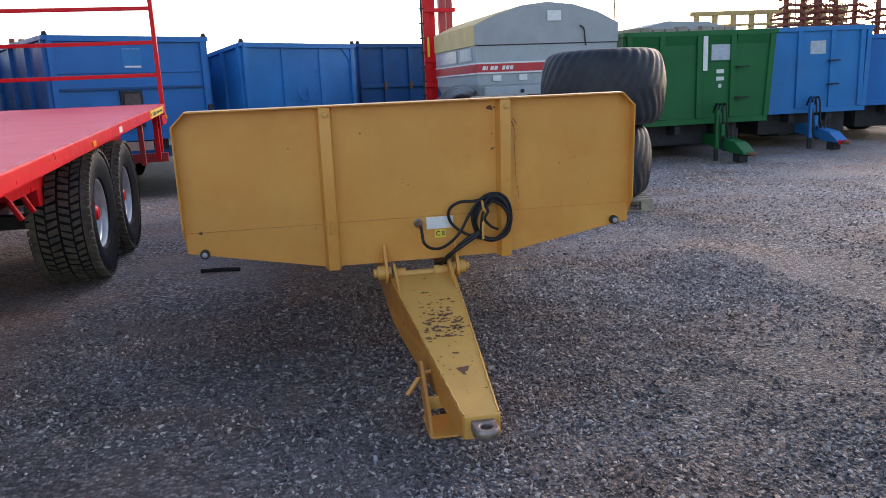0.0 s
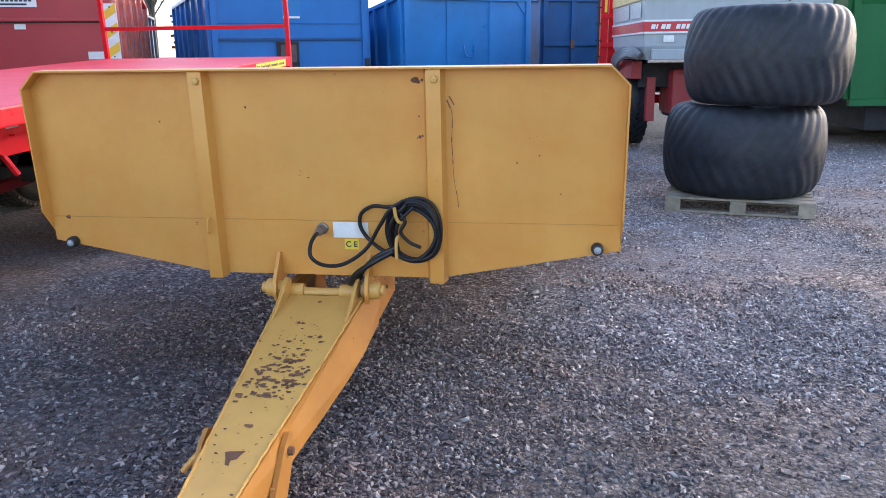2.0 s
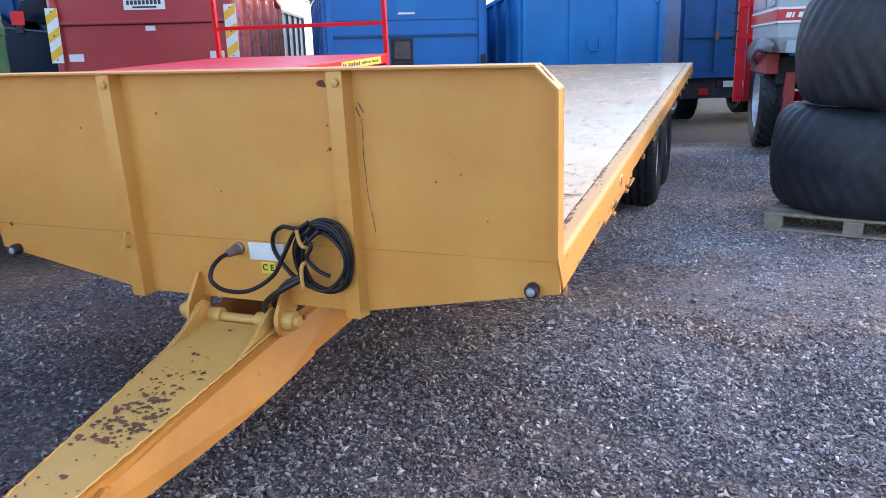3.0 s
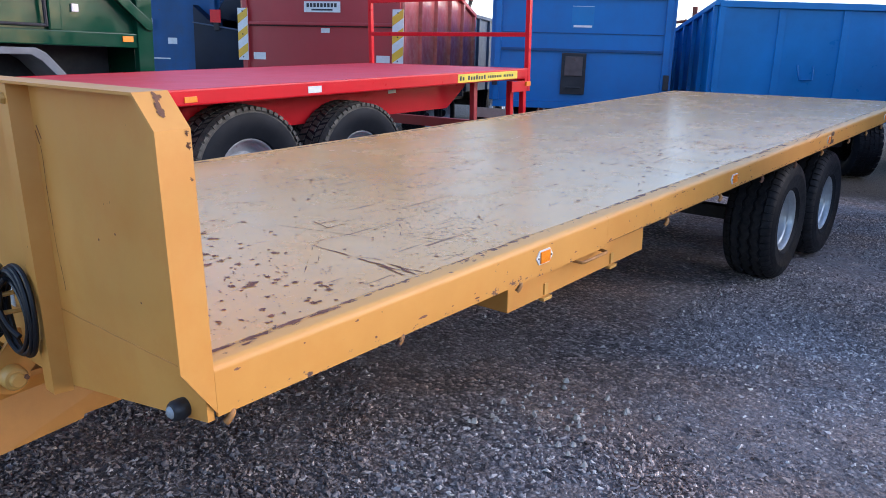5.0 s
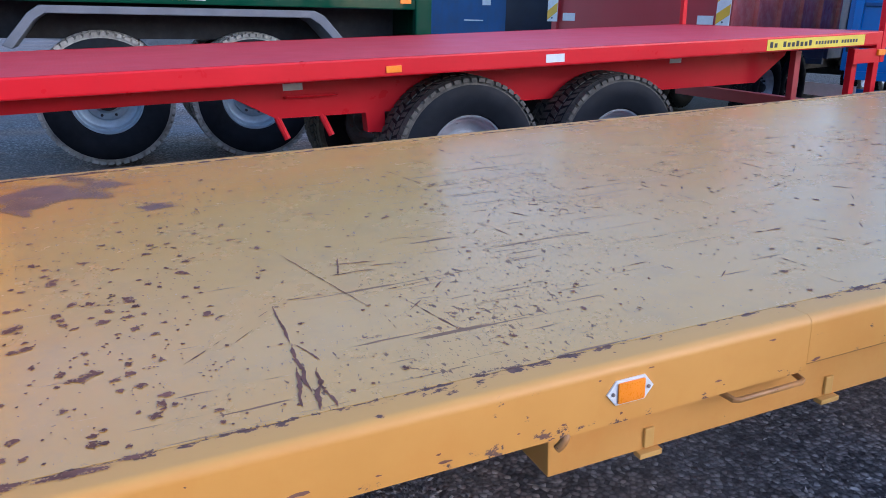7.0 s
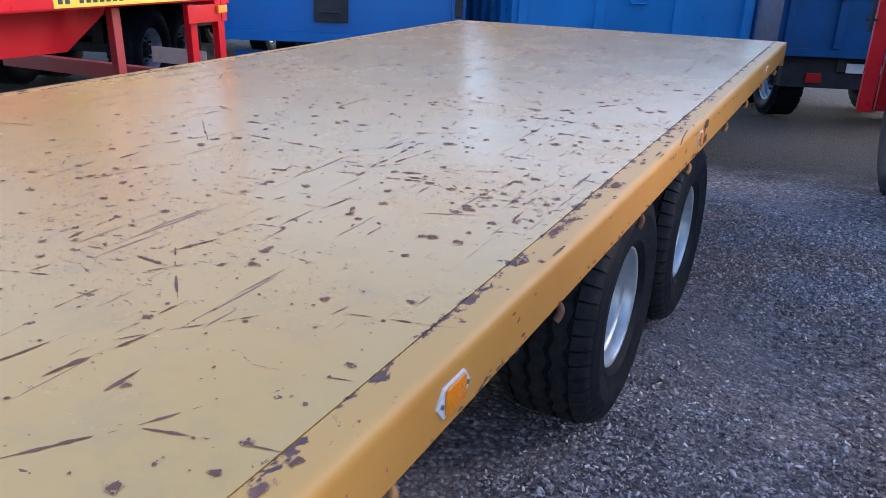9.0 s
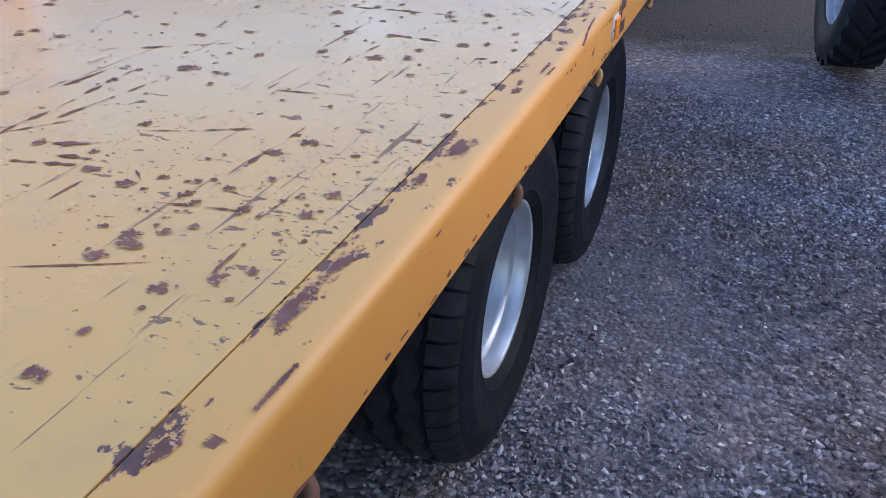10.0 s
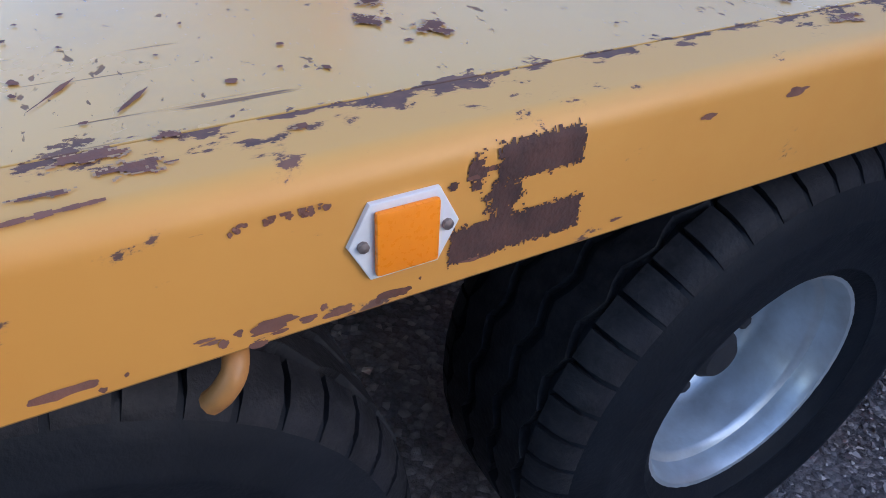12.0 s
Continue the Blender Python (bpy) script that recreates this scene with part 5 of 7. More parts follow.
    bm = bmesh.new()
    tube(bm, [(1.225, 1.70, 0.452), (1.28, 1.71, 0.448), (1.285, 1.72, 0.448), (1.285, 1.90, 0.448), (1.28, 1.91, 0.448), (1.225, 1.92, 0.452)], 0.007)
    part("handle", bm, HOOK, box_part, "rusty yellow wire handle", smooth=True)
    for y in (1.53, 2.06):
        boxes("latch", YELLOW_WORN, box_part, (1.224, y - 0.012, 0.352, 1.232, y + 0.012, 0.40), (1.215, y - 0.028, 0.332, 1.240, y + 0.030, 0.345), bevel=0.002, label="small bent yellow latch")
    for y, mat in ((0.07, HOOK), (0.665, HOOK), (1.285, HOOK), (2.52, HOOK), (3.2, HOOK), (3.88, RUST), (4.55, RUST), (5.2, HOOK), (5.99, HOOK), (6.6, HOOK), (7.2, HOOK), (7.85, HOOK)):
        rope_hook(t, y, mat)
    for y, half, tall in ((1.436, 0.056, 0.027), (3.377, 0.056, 0.027), (5.3255, 0.040, 0.029), (7.28, 0.05, 0.027)):
        side_marker(t, y, 0.542 if 5 < y < 6 else 0.538, half, tall)
    for y, z in ((4.986, -0.035), (6.062, -0.089)):
        boxes("axle", DARK, t, (-0.95, y - 0.05, z - 0.05, 0.95, y + 0.05, z + 0.05), bevel=0.008)
        for s in (-0.45, 0.45):
            bm = bmesh.new()
            for k in range(4):
                prism(bm, [(y - 0.4 + 0.06 * k, z + 0.075 + 0.018 * k), (y, z + 0.055 + 0.018 * k), (y + 0.4 - 0.06 * k, z + 0.075 + 0.018 * k), (y + 0.4 - 0.06 * k, z + 0.09 + 0.018 * k), (y, z + 0.071 + 0.018 * k), (y - 0.4 + 0.06 * k, z + 0.09 + 0.018 * k)], "yz", s - 0.04, s + 0.04)
            part("leaf_spring", bm, DARK, t)
        for s in (1, -1):
            wheel(t, pose(s * 0.990, y, z, 37 * y, 0, 0 if s > 0 else 180), 0.448, 0.365, 0.222, "zig", RUBBER, RIM, DARK, dish=0.155, tread_mat=TREAD, label="twin-axle wheel with ribbed black tyre and silver rim", depth=0.018)
    for k, y in enumerate((4.2, 6.9)):
        boxes("spring_hanger", YELLOW_DARK, t, (-0.52, y, 0.02, -0.38, y + 0.1, 0.18), (0.38, y, 0.02, 0.52, y + 0.1, 0.18), bevel=0.004)
    return t


CHIPPED = surface("bare dark steel under chipped paint", (0.190, 0.095, 0.072), 0.75, vary=0.45, scale=14, bump=0.3, grain=150, dirt=0.8, dirt_colour=(0.27, 0.105, 0.058), gloss=0.12)
RAIL = rail_paint()
RUST_RED = surface("fresh red-brown rust", (0.27, 0.085, 0.05), 0.8, vary=0.5, scale=22, bump=0.3, grain=160, dirt=0.7, dirt_colour=(0.12, 0.06, 0.05), gloss=0.15)
HALO = surface("thinned brown paint edge", (0.44, 0.25, 0.115), 0.5, vary=0.3, scale=30, bump=0.1)
STAIN = surface("thin rust stain", (0.24, 0.125, 0.085), 0.6, vary=0.35, scale=9, bump=0.2, grain=90, dirt=0.6, dirt_colour=(0.13, 0.085, 0.08))
TREAD = surface("scuffed black tread", (0.019, 0.019, 0.022), 0.55, vary=0.4, scale=18, bump=0.4, grain=120, dirt=0.6, dirt_colour=(0.050, 0.048, 0.046), gloss=0.15)
HOOK = surface("rusty yellow hook paint", (0.42, 0.19, 0.05), 0.5, vary=0.2, scale=20, chips=0.9, chip_scale=60, dirt=0.5, dirt_colour=(0.25, 0.10, 0.04))
yellow_trailer()


# ---- the red flatbed trailer beside it ----
def red_trailer():
    t = thing("red_flatbed_trailer", pose(-1.755, 10.79, 0, 2.55, 0, 2.1), "bright red flatbed trailer with rear ladder rack and twin axles", "trailer")
    top, w, l = 1.47, 2.55, 9.4
    bm = bmesh.new()
    box(bm, -w + 0.05, -l, top - 0.02, -0.05, -0.02, top, 0.001)
    part("deck", bm, RED_DECK, t, "scuffed red steel tread deck")
    for x in (-0.05, -w):
        boxes("side_rail", RED, t, (x, -l, top - 0.116, x + 0.05, 0.0, top + 0.003), bevel=0.014)
    for y in (-l - 0.04, -0.02):
        boxes("end_rail", RED, t, (-w, y, top - 0.145, 0.0, y + 0.06, top + 0.003), bevel=0.006)
    for x in (-0.75, -1.85):
        bm = bmesh.new()
        prism(bm, [(-l, top - 0.145), (-0.5, top - 0.145), (-0.5, top - 0.28), (-1.3, top - 0.42), (-5.0, top - 0.42), (-5.25, top - 0.25), (-l, top - 0.25)], "yz", x - 0.05, x + 0.05, 0.004)
        part("chassis_beam", bm, RED, t)
    for k in range(12):
        boxes("cross_member", RED, t, (-w + 0.05, -0.6 - k * 0.75, top - 0.12, -0.05, -0.54 - k * 0.75, top - 0.02), bevel=0.002)
    for x in (-0.50, -2.10):
        bm = bmesh.new()
        prism(bm, [(-l, top - 0.117), (-0.55, top - 0.117), (-0.60, top - 0.20), (-0.92, 1.055), (-4.40, 1.072), (-4.40, 0.93), (-4.53, 0.94), (-4.54, 1.074), (-5.16, 1.084), (-5.42, 1.23), (-l, 1.23)], "yz", x - 0.05, x + 0.05, 0.004)
        part("side_beam", bm, RED, t, "deep red side beam under the deck edge")
    bm = bmesh.new()
    for y in (-5.15, -4.85):
        tube(bm, [(-0.47, y, top - 0.38), (-0.42, y + 0.05, top - 0.52)], 0.022)
    tube(bm, [(-0.43, -5.1, top - 0.25), (-0.40, -5.1, top - 0.25), (-0.40, -4.75, top - 0.25), (-0.43, -4.75, top - 0.25)], 0.008)
    part("brake_lever", bm, RED, t)
    # rear ladder rack
    for x in (-0.055, -w + 0.005):
        boxes("rack_post", RED, t, (x, 0.045, top - 0.26, x + 0.055, 0.10, top + 1.55), bevel=0.006)
    for z in (0.38, 0.80, 1.23, 1.5):
        boxes("rack_rail", RED, t, (-w + 0.055, 0.05, top + z - 0.025, -0.05, 0.095, top + z + 0.025), bevel=0.006)
    for x, y, paint in ((-0.15, -0.18, RED), (-0.15, 0.10, RED), (-0.26, -0.75, RED_DARK)):
        boxes("rear_leg", paint, t, (x, y, top - 0.72, x + 0.06, y + 0.065, top - 0.14), bevel=0.004)
    boxes("rear_shelf", RED, t, (-w + 0.1, 0.04, top - 0.145, -0.06, 0.20, top - 0.10), bevel=0.004)
    boxes("rear_bumper", RED_DARK, t, (-w + 0.1, -0.02, 0.70, -0.02, 0.06, 0.82), bevel=0.006)
    boxes("tow_bar", RED_DARK, t, (-1.3, -4.5, 0.62, -1.2, -0.3, 0.70), bevel=0.006)
    boxes("number_plate", WHITE, t, (-0.75, 0.062, 0.86, -0.2, 0.07, 0.98), bevel=0.002, label="white plate on the rear bumper")
    # decals, reflectors
    sign = boxes("sign", YELLOW_SIGN, t, (0.0, -1.32, top - 0.104, 0.004, -0.19, top - 0.018), bevel=0.0005, label="long yellow decal with dark print")
    boxes("print", INK, sign, *[(0.004, -1.29 + k * 0.048, top - 0.082, 0.0055, -1.29 + k * 0.048 + 0.030, top - 0.048 + 0.010 * (k % 3 == 0)) for k in (0, 1, 3, 4, 5, 6, 7, 8, 9)], *[(0.004, -0.78 + k * 0.034, top - 0.076, 0.0055, -0.78 + k * 0.034 + 0.022, top - 0.050) for k in (0, 1, 2, 3, 4, 5, 6, 7, 9, 10, 11, 12, 13, 14)], bevel=0.0)
    for y in (-4.50,):
        boxes("side_reflector", AMBER, t, (0.0, y - 0.052, top - 0.092, 0.010, y + 0.052, top - 0.050), bevel=0.003)
    boxes("corner_reflector", AMBER, t, (-0.01, 0.0, top - 0.20, 0.016, 0.09, top - 0.15), bevel=0.003)
    boxes("corner_gusset", RED, t, (-0.03, -0.28, top - 0.26, -0.005, 0.05, top - 0.14), bevel=0.003)
    boxes("label", WHITE, t, (0.0, -3.38, top - 0.090, 0.003, -3.23, top - 0.035), bevel=0.0004)
    boxes("label", WHITE, t, (-0.449, -5.1, top - 0.21, -0.446, -4.97, top - 0.165), (-0.449, -1.9, top - 0.20, -0.446, -1.78, top - 0.165), bevel=0.0004)
    for y in (-3.90, -2.62):
        boxes("axle", DARK, t, (-2.2, y - 0.06, 0.66, -0.3, y + 0.06, 0.78), bevel=0.01)
        for s, x in ((1, -0.355), (-1, -2.195)):
            wheel(t, pose(x, y, 0.572 - y * 0.0445, 17 * y, 0, 0 if s > 0 else 180), 0.572, 0.50, 0.29, "block", RUBBER, RIM, RED, dish=0.09, label="wide muddy block-tread wheel with silver rim", depth=0.013, tread_mat=RUBBER_MUD, edge=WHITE)
    return t


red_trailer()


# ---- tyres on a pallet ----
def pallet(m):
    t = thing("pallet", m, "weathered wooden pallet under two big tyres", "pallet")
    for k in range(7):
        boxes("top_board", WOOD, t, (0.0, 0.015 + k * 0.167, 0.12, 1.3, 0.13 + k * 0.167, 0.142), bevel=0.003)
    for y in (0.0, 0.53, 1.05):
        boxes("runner", WOOD, t, (0, y, 0.0, 1.3, y + 0.1, 0.02), bevel=0.003)
        for x in (0.0, 0.58, 1.16):
            boxes("block", WOOD, t, (x, y, 0.02, x + 0.14, y + 0.1, 0.098), bevel=0.004)
    for x in (0.0, 0.58, 1.16):
        boxes("stringer_board", WOOD, t, (x, 0, 0.098, x + 0.14, 1.15, 0.12), bevel=0.003)
    return t


RUBBER_WORN = surface("worn dusty tread", (0.015, 0.018, 0.024), 0.50, vary=0.35, scale=7, bump=0.3, grain=90, dirt=0.6, dirt_colour=(0.040, 0.043, 0.052), gloss=0.36, streak=0.4)


def loose_tyre(m, radius, width, label):
    t = thing("flotation_tyre", m, label, "tyre", "stacked tyres")
    part("casing", balloon_bm(radius, width, 0.36, seed=int(width * 100)), RUBBER_WORN, t, smooth=True)
    bm = bmesh.new()
    lathe(bm, [(0.36, -width * 0.36), (0.34, -width * 0.33), (0.6, 0), (0.34, width * 0.33), (0.36, width * 0.36)], 48)
    part("inner_liner", bm, RUBBER, t, smooth=True)
    return t


pallet(pose(2.70, 8.27, 0, 0, 0, -13))
loose_tyre(pose(3.47, 8.71, 0.142 + 0.425, 0, 90, 20), 0.745, 0.87, "worn wide black flotation tyre lying on a wooden pallet")
loose_tyre(pose(3.57, 8.53, 0.142 + 0.85 + 0.43, 1.5, 91, 75), 0.73, 0.88, "worn wide black flotation tyre lying on another tyre")


# ---- box trailers round the yard ----
def box_trailer(name, m, label, paint, width=2.5, length=5.6, z0=0.95, z1=2.5, ribs=(0.33, 0.67), side_ribs=7, lean=0.0, bar=None, hatch=None, extras=None, chassis=DARK, radius=0.5, drawbar_paint=None, axles=(0.55, 0.8), beacons=False, group="box trailers", track=0.93, rib_depth=0.055, side_paint=None, nose=(0.0, 1.3), drop=0.0):
    """A tipping box body on a chassis. Local x runs along the face that is seen, y away from it. lean: how far the bottom draws in; drop: how far the top edge falls towards the back."""
    t = thing(name, m, label, "trailer", group)
    h = width / 2
    bm = bmesh.new()
    prism(bm, [(-h + lean, z0), (h - lean, z0), (h, z1), (-h, z1)], "xz", 0, 0.03, 0.004)
    part("end_panel", bm, paint, t)
    bm = bmesh.new()
    prism(bm, [(-h + lean, z0), (h - lean, z0), (h, z1), (-h, z1)], "xz", length - 0.03, length, 0.004)
    part("far_panel", bm, paint, t)
    for s in (-1, 1):
        bm = bmesh.new()
        prism(bm, [(s * (h - lean), z0), (s * h, z1), (s * (h - 0.03), z1), (s * (h - lean - 0.03), z0)], "xz", 0.03, length - 0.03)
        part("side_panel", bm, side_paint or paint, t)
        for k in range(side_ribs):
            y = 0.02 + k * (length - 0.12) / (side_ribs - 1)
            bm = bmesh.new()
            prism(bm, [(s * (h - lean), z0), (s * h, z1 - 0.02), (s * (h + 0.06), z1 - 0.02), (s * (h - lean + 0.06), z0)], "xz", y, y + 0.08, 0.003)
            part("side_rib", bm, side_paint or paint, t)
        boxes("top_rail", paint, t, (min(s * (h - 0.05), s * (h + 0.065)), -0.04, z1 - 0.02, max(s * (h - 0.05), s * (h + 0.065)), length, z1 + 0.05), bevel=0.006)
        bm = bmesh.new()
        prism(bm, [(s * (h - lean), z0), (s * (h - lean - 0.09), z0), (s * (h - 0.09), z1), (s * h, z1)], "xz", -0.045, 0.0, 0.004)
        part("corner_post", bm, paint, t)
    boxes("end_rail", paint, t, (-h, -0.05, z1 - 0.04, h, 0.03, z1 + 0.05), bevel=0.006)
    boxes("end_rail", paint, t, (-h, length - 0.03, z1 - 0.04, h, length + 0.05, z1 + 0.05), bevel=0.006)
    if drop:
        for ob in t.children:
            for v in ob.data.vertices:
                if v.co.z > z1 - 0.3:
                    v.co.z -= drop * max(0.0, v.co.y) / length
    for f in ribs:
        x = -h + f * width
        boxes("end_rib", paint, t, (x - 0.05, -rib_depth, z0 + 0.01, x + 0.05, 0.0, z1 - 0.04), bevel=0.006)
    if bar is not None:
        boxes("end_bar", paint, t, (-h + 0.1, -0.035, bar - 0.03, h - 0.1, 0.0, bar + 0.03), bevel=0.006)
    boxes("floor", chassis, t, (-h + lean + 0.03, 0.03, z0, h - lean - 0.03, length - 0.03, z0 + 0.04), bevel=0.004)
    boxes("sill", paint, t, (-h + lean, -0.03, z0 - 0.10, h - lean, 0.06, z0), bevel=0.006)
    for s in (-0.42, 0.42):
        boxes("chassis_beam", chassis, t, (s - 0.06, 0.05, z0 - 0.28, s + 0.06, length - 0.1, z0), bevel=0.006)
    for f in axles:
        y = length * f
        boxes("axle", chassis, t, (-0.9, y - 0.06, radius - 0.06, 0.9, y + 0.06, radius + 0.06), (-0.5, y - 0.12, radius + 0.05, -0.34, y + 0.12, z0 - 0.27), (0.34, y - 0.12, radius + 0.05, 0.5, y + 0.12, z0 - 0.27), bevel=0.008)
        for s in (1, -1):
            wheel(t, pose(s * track, y, radius, 40 * y, 0, 0 if s > 0 else 180), radius, 0.40, 0.27, "rib", RUBBER, RIM, chassis, dish=0.1)
    if hatch is not None:
        x, z, w, g = hatch
        frame_part = boxes("hatch_frame", DARK, t, (x - w / 2, -0.05, z, x + w / 2, 0.0, z + g), bevel=0.006, label="brown steel grain hatch")
        boxes("hatch_slide", HATCH, frame_part, (x - w / 2 + 0.05, -0.075, z + g * 0.45, x + w / 2 - 0.05, -0.05, z + g - 0.05), bevel=0.006)
        bm = bmesh.new()
        tube(bm, [(x - 0.1, -0.075, z + 0.1), (x - 0.1, -0.12, z + 0.1), (x + 0.1, -0.12, z + 0.1), (x + 0.1, -0.075, z + 0.1)], 0.012)
        part("hatch_lever", bm, DARK, frame_part)
    if beacons:
        for s in (-1, 1):
            bm = bmesh.new()
            prism(bm, [(s * h - 0.04, z1 + 0.05), (s * h + 0.04, z1 + 0.05), (s * h + 0.02, z1 + 0.11), (s * h - 0.02, z1 + 0.11)], "xz", -0.03, 0.03, 0.005)
            part("lifting_lug", bm, DARK, t)
    if drawbar_paint is not None:
        bx, reach = nose
        # added dark block for the chassis mass and the shade beneath it
        boxes("dark_underbody", chassis, t, (-0.98, 0.35, 0.27, 0.98, length - 0.5, z0 - 0.02), bevel=0.02)
        bm = bmesh.new()
        prism(bm, [(0.6, 0.50), (-reach * 0.30, 0.42), (-reach * 0.75, 0.35), (-reach, 0.20), (-reach - 0.04, 0.15), (-reach * 0.6, 0.16), (0.6, 0.32)], "yz", bx - 0.12, bx + 0.12, 0.012)
        part("drawbar", bm, drawbar_paint, t)
        boxes("drawbar_foot", DARK, t, (bx - 0.08, -reach + 0.14, 0.0, bx + 0.08, -reach + 0.36, 0.18), bevel=0.012)
        bm = bmesh.new()
        lathe(bm, [(0.035, -0.025), (0.065, -0.03), (0.085, 0), (0.065, 0.03), (0.035, 0.025), (0.035, -0.025)], 20, "z", (bx, -reach - 0.10, 0.16))
        part("towing_eye", bm, RUST, t, smooth=True)
        boxes("jack", drawbar_paint, t, (bx - 0.28, -0.39, 0.22, bx - 0.20, -0.31, 0.92), bevel=0.008)
        boxes("jack_bracket", drawbar_paint, t, (bx - 0.20, -0.44, 0.46, bx - 0.13, -0.25, 0.66), bevel=0.006)
        boxes("jack_leg", DARK, t, (bx - 0.275, -0.375, 0.0, bx - 0.215, -0.315, 0.25), bevel=0.006)
        for dx, drop in ((-0.10, 0.30), (-0.02, 0.42), (0.06, 0.36)):
            bm = bmesh.new()
            tube(bm, curve([(bx + dx, 0.0, 0.86), (bx + dx - 0.06, -0.18, 1.02), (bx + dx - 0.12, -0.36, 0.92), (bx + dx - 0.10, -0.40, drop), (bx + dx, -0.46, drop - 0.08), (bx + dx + 0.06, -0.42, drop + 0.22)], 6), 0.016)
            part("hose", bm, CABLE, t, smooth=True)
    if extras is not None:
        extras(t, h, z0, z1)
    return t


def facing(x0, y0, x1, y1):
    """A pose whose x axis runs from the first point to the second, its origin half way."""
    return pose((x0 + x1) / 2, (y0 + y1) / 2, 0, 0, 0, math.degrees(math.atan2(y1 - y0, x1 - x0)))


def plate(parent, name, material, x, z, w, g, y=-0.006, label=""):
    return boxes(name, material, parent, (x - w / 2, y, z - g / 2, x + w / 2, y + 0.005, z + g / 2), bevel=0.0005, label=label)


def extras_a(t, h, z0, z1):
    boxes("fold_line", BLUE_DARK, t, (-h + 0.1, -0.035, 1.72, h - 0.1, -0.001, 1.76), (-h + 0.1, -0.012, 1.98, h - 0.1, -0.001, 1.99), bevel=0.002)
    s = plate(t, "sticker", BLUE_PALE, 0.0, 2.22, 0.32, 0.32, label="square pale blue sticker with faint print")
    boxes("print", WHITE, s, (-0.13, -0.0075, 2.07, 0.14, -0.006, 2.10), (-0.155, -0.0075, 2.365, 0.155, -0.006, 2.37), bevel=0.0)
    for s in (-1, 1):
        boxes("hinge", DARK, t, (s * (h - 0.02) - 0.04, -0.08, 1.2, s * (h - 0.02) + 0.04, -0.02, 1.42), bevel=0.01)
    boxes("under_guard", BLUE, t, (-h + 0.1, 0.3, 0.55, h - 0.1, 0.38, 0.75), bevel=0.01)
    for s in (-0.9, 0.9):
        boxes("tail_lamp", RED_LENS, t, (s - 0.14, 0.24, 0.58, s + 0.14, 0.30, 0.70), bevel=0.006)


box_trailer("blue_box_trailer", facing(-3.69, 12.74, -1.51, 14.07), "blue steel tipping trailer with a brown grain hatch in its tailgate", BLUE, 2.56, 6.0, 0.98, 2.52, ribs=(), hatch=(-0.09, 1.10, 0.36, 0.60), extras=extras_a, beacons=True)


def extras_b(t, h, z0, z1):
    for s in (-1, 1):
        bm = bmesh.new()
        prism(bm, [(s * (h - 0.09), z1 - 0.04), (s * (h - 0.09), z1 - 0.28), (s * (h - 0.30), z1 - 0.04)], "xz", -0.02, 0.0)
        part("gusset", bm, BLUE_BRIGHT, t)
    bm = bmesh.new()
    tube(bm, [(-0.12, -0.01, 1.62), (-0.12, -0.03, 1.55), (-0.08, -0.03, 1.42), (0.1, -0.03, 1.42), (0.1, -0.01, 1.62)], 0.012)
    part("step", bm, BLUE, t)


box_trailer("blue_silage_trailer", facing(-0.89, 14.18, 1.2, 15.75), "bright blue ribbed steel silage trailer", BLUE_BRIGHT, 2.60, 3.3, 0.95, 2.42, ribs=(0.34, 0.68), extras=extras_b, beacons=True, axles=(0.17, 0.53), track=1.12, rib_depth=0.022, drop=0.42)


def extras_c(t, h, z0, z1):
    boxes("split_rail", BLUE_DARK, t, (-h, -0.06, 1.60, h, 0.0, 1.68), bevel=0.008)
    for x in (-0.6, 0.1):
        boxes("catch", RUST, t, (x - 0.04, -0.09, 1.55, x + 0.04, -0.05, 1.72), bevel=0.008)
    boxes("under_guard", DARK, t, (-h + 0.1, 0.1, 0.45, h - 0.1, 0.25, 0.86), bevel=0.01)
    for x in (-0.75, 0.75):
        boxes("tail_lamp", RED_LENS, t, (x - 0.1, 0.05, 0.52, x + 0.1, 0.1, 0.64), bevel=0.006)
    boxes("number_plate", WHITE, t, (-0.35, 0.06, 0.66, 0.1, 0.07, 0.78), bevel=0.002)


box_trailer("dark_blue_silage_trailer", facing(1.44, 17.4, 3.7, 18.5), "weathered dark blue silage trailer with a split tailgate", BLUE_DARK, 2.5, 6.0, 0.95, 2.53, ribs=(0.27, 0.55), side_ribs=6, extras=extras_c, beacons=True, radius=0.48, axles=(0.12, 0.3))


def extras_green(t, h, z0, z1):
    boxes("tape", WHITE, t, (0.0, -0.064, 1.62, 0.09, -0.057, z1 - 0.05), bevel=0.001)
    window = plate(t, "inspection_window", WINDOW_GREY, 0.385, 1.94, 0.38, 0.28, -0.012, "clouded inspection window in the front panel")
    boxes("window_frame", GREEN, window, (0.175, -0.03, 1.785, 0.595, -0.006, 1.80), bevel=0.003)
    for z, w in ((1.60, 0.15), (1.47, 0.15), (1.34, 0.06)):
        plate(t, "label", WHITE, 0.385, z, w, 0.07)
    for z in (1.66, 1.11):
        boxes("step", DARK, t, (0.66, -0.15, z, 0.90, -0.05, z + 0.025), bevel=0.004)
    # folded lips at the head of each bay
    for x0, x1 in ((-1.40, -0.86), (-0.74, -0.12), (0.0, 0.56), (0.70, 1.36)):
        bm = bmesh.new()
        prism(bm, [(-0.05, z1 - 0.04), (-0.001, z1 - 0.20), (0.0, z1 - 0.04)], "yz", x0, x1, 0.002)
        part("panel_lip", bm, GREEN, t)


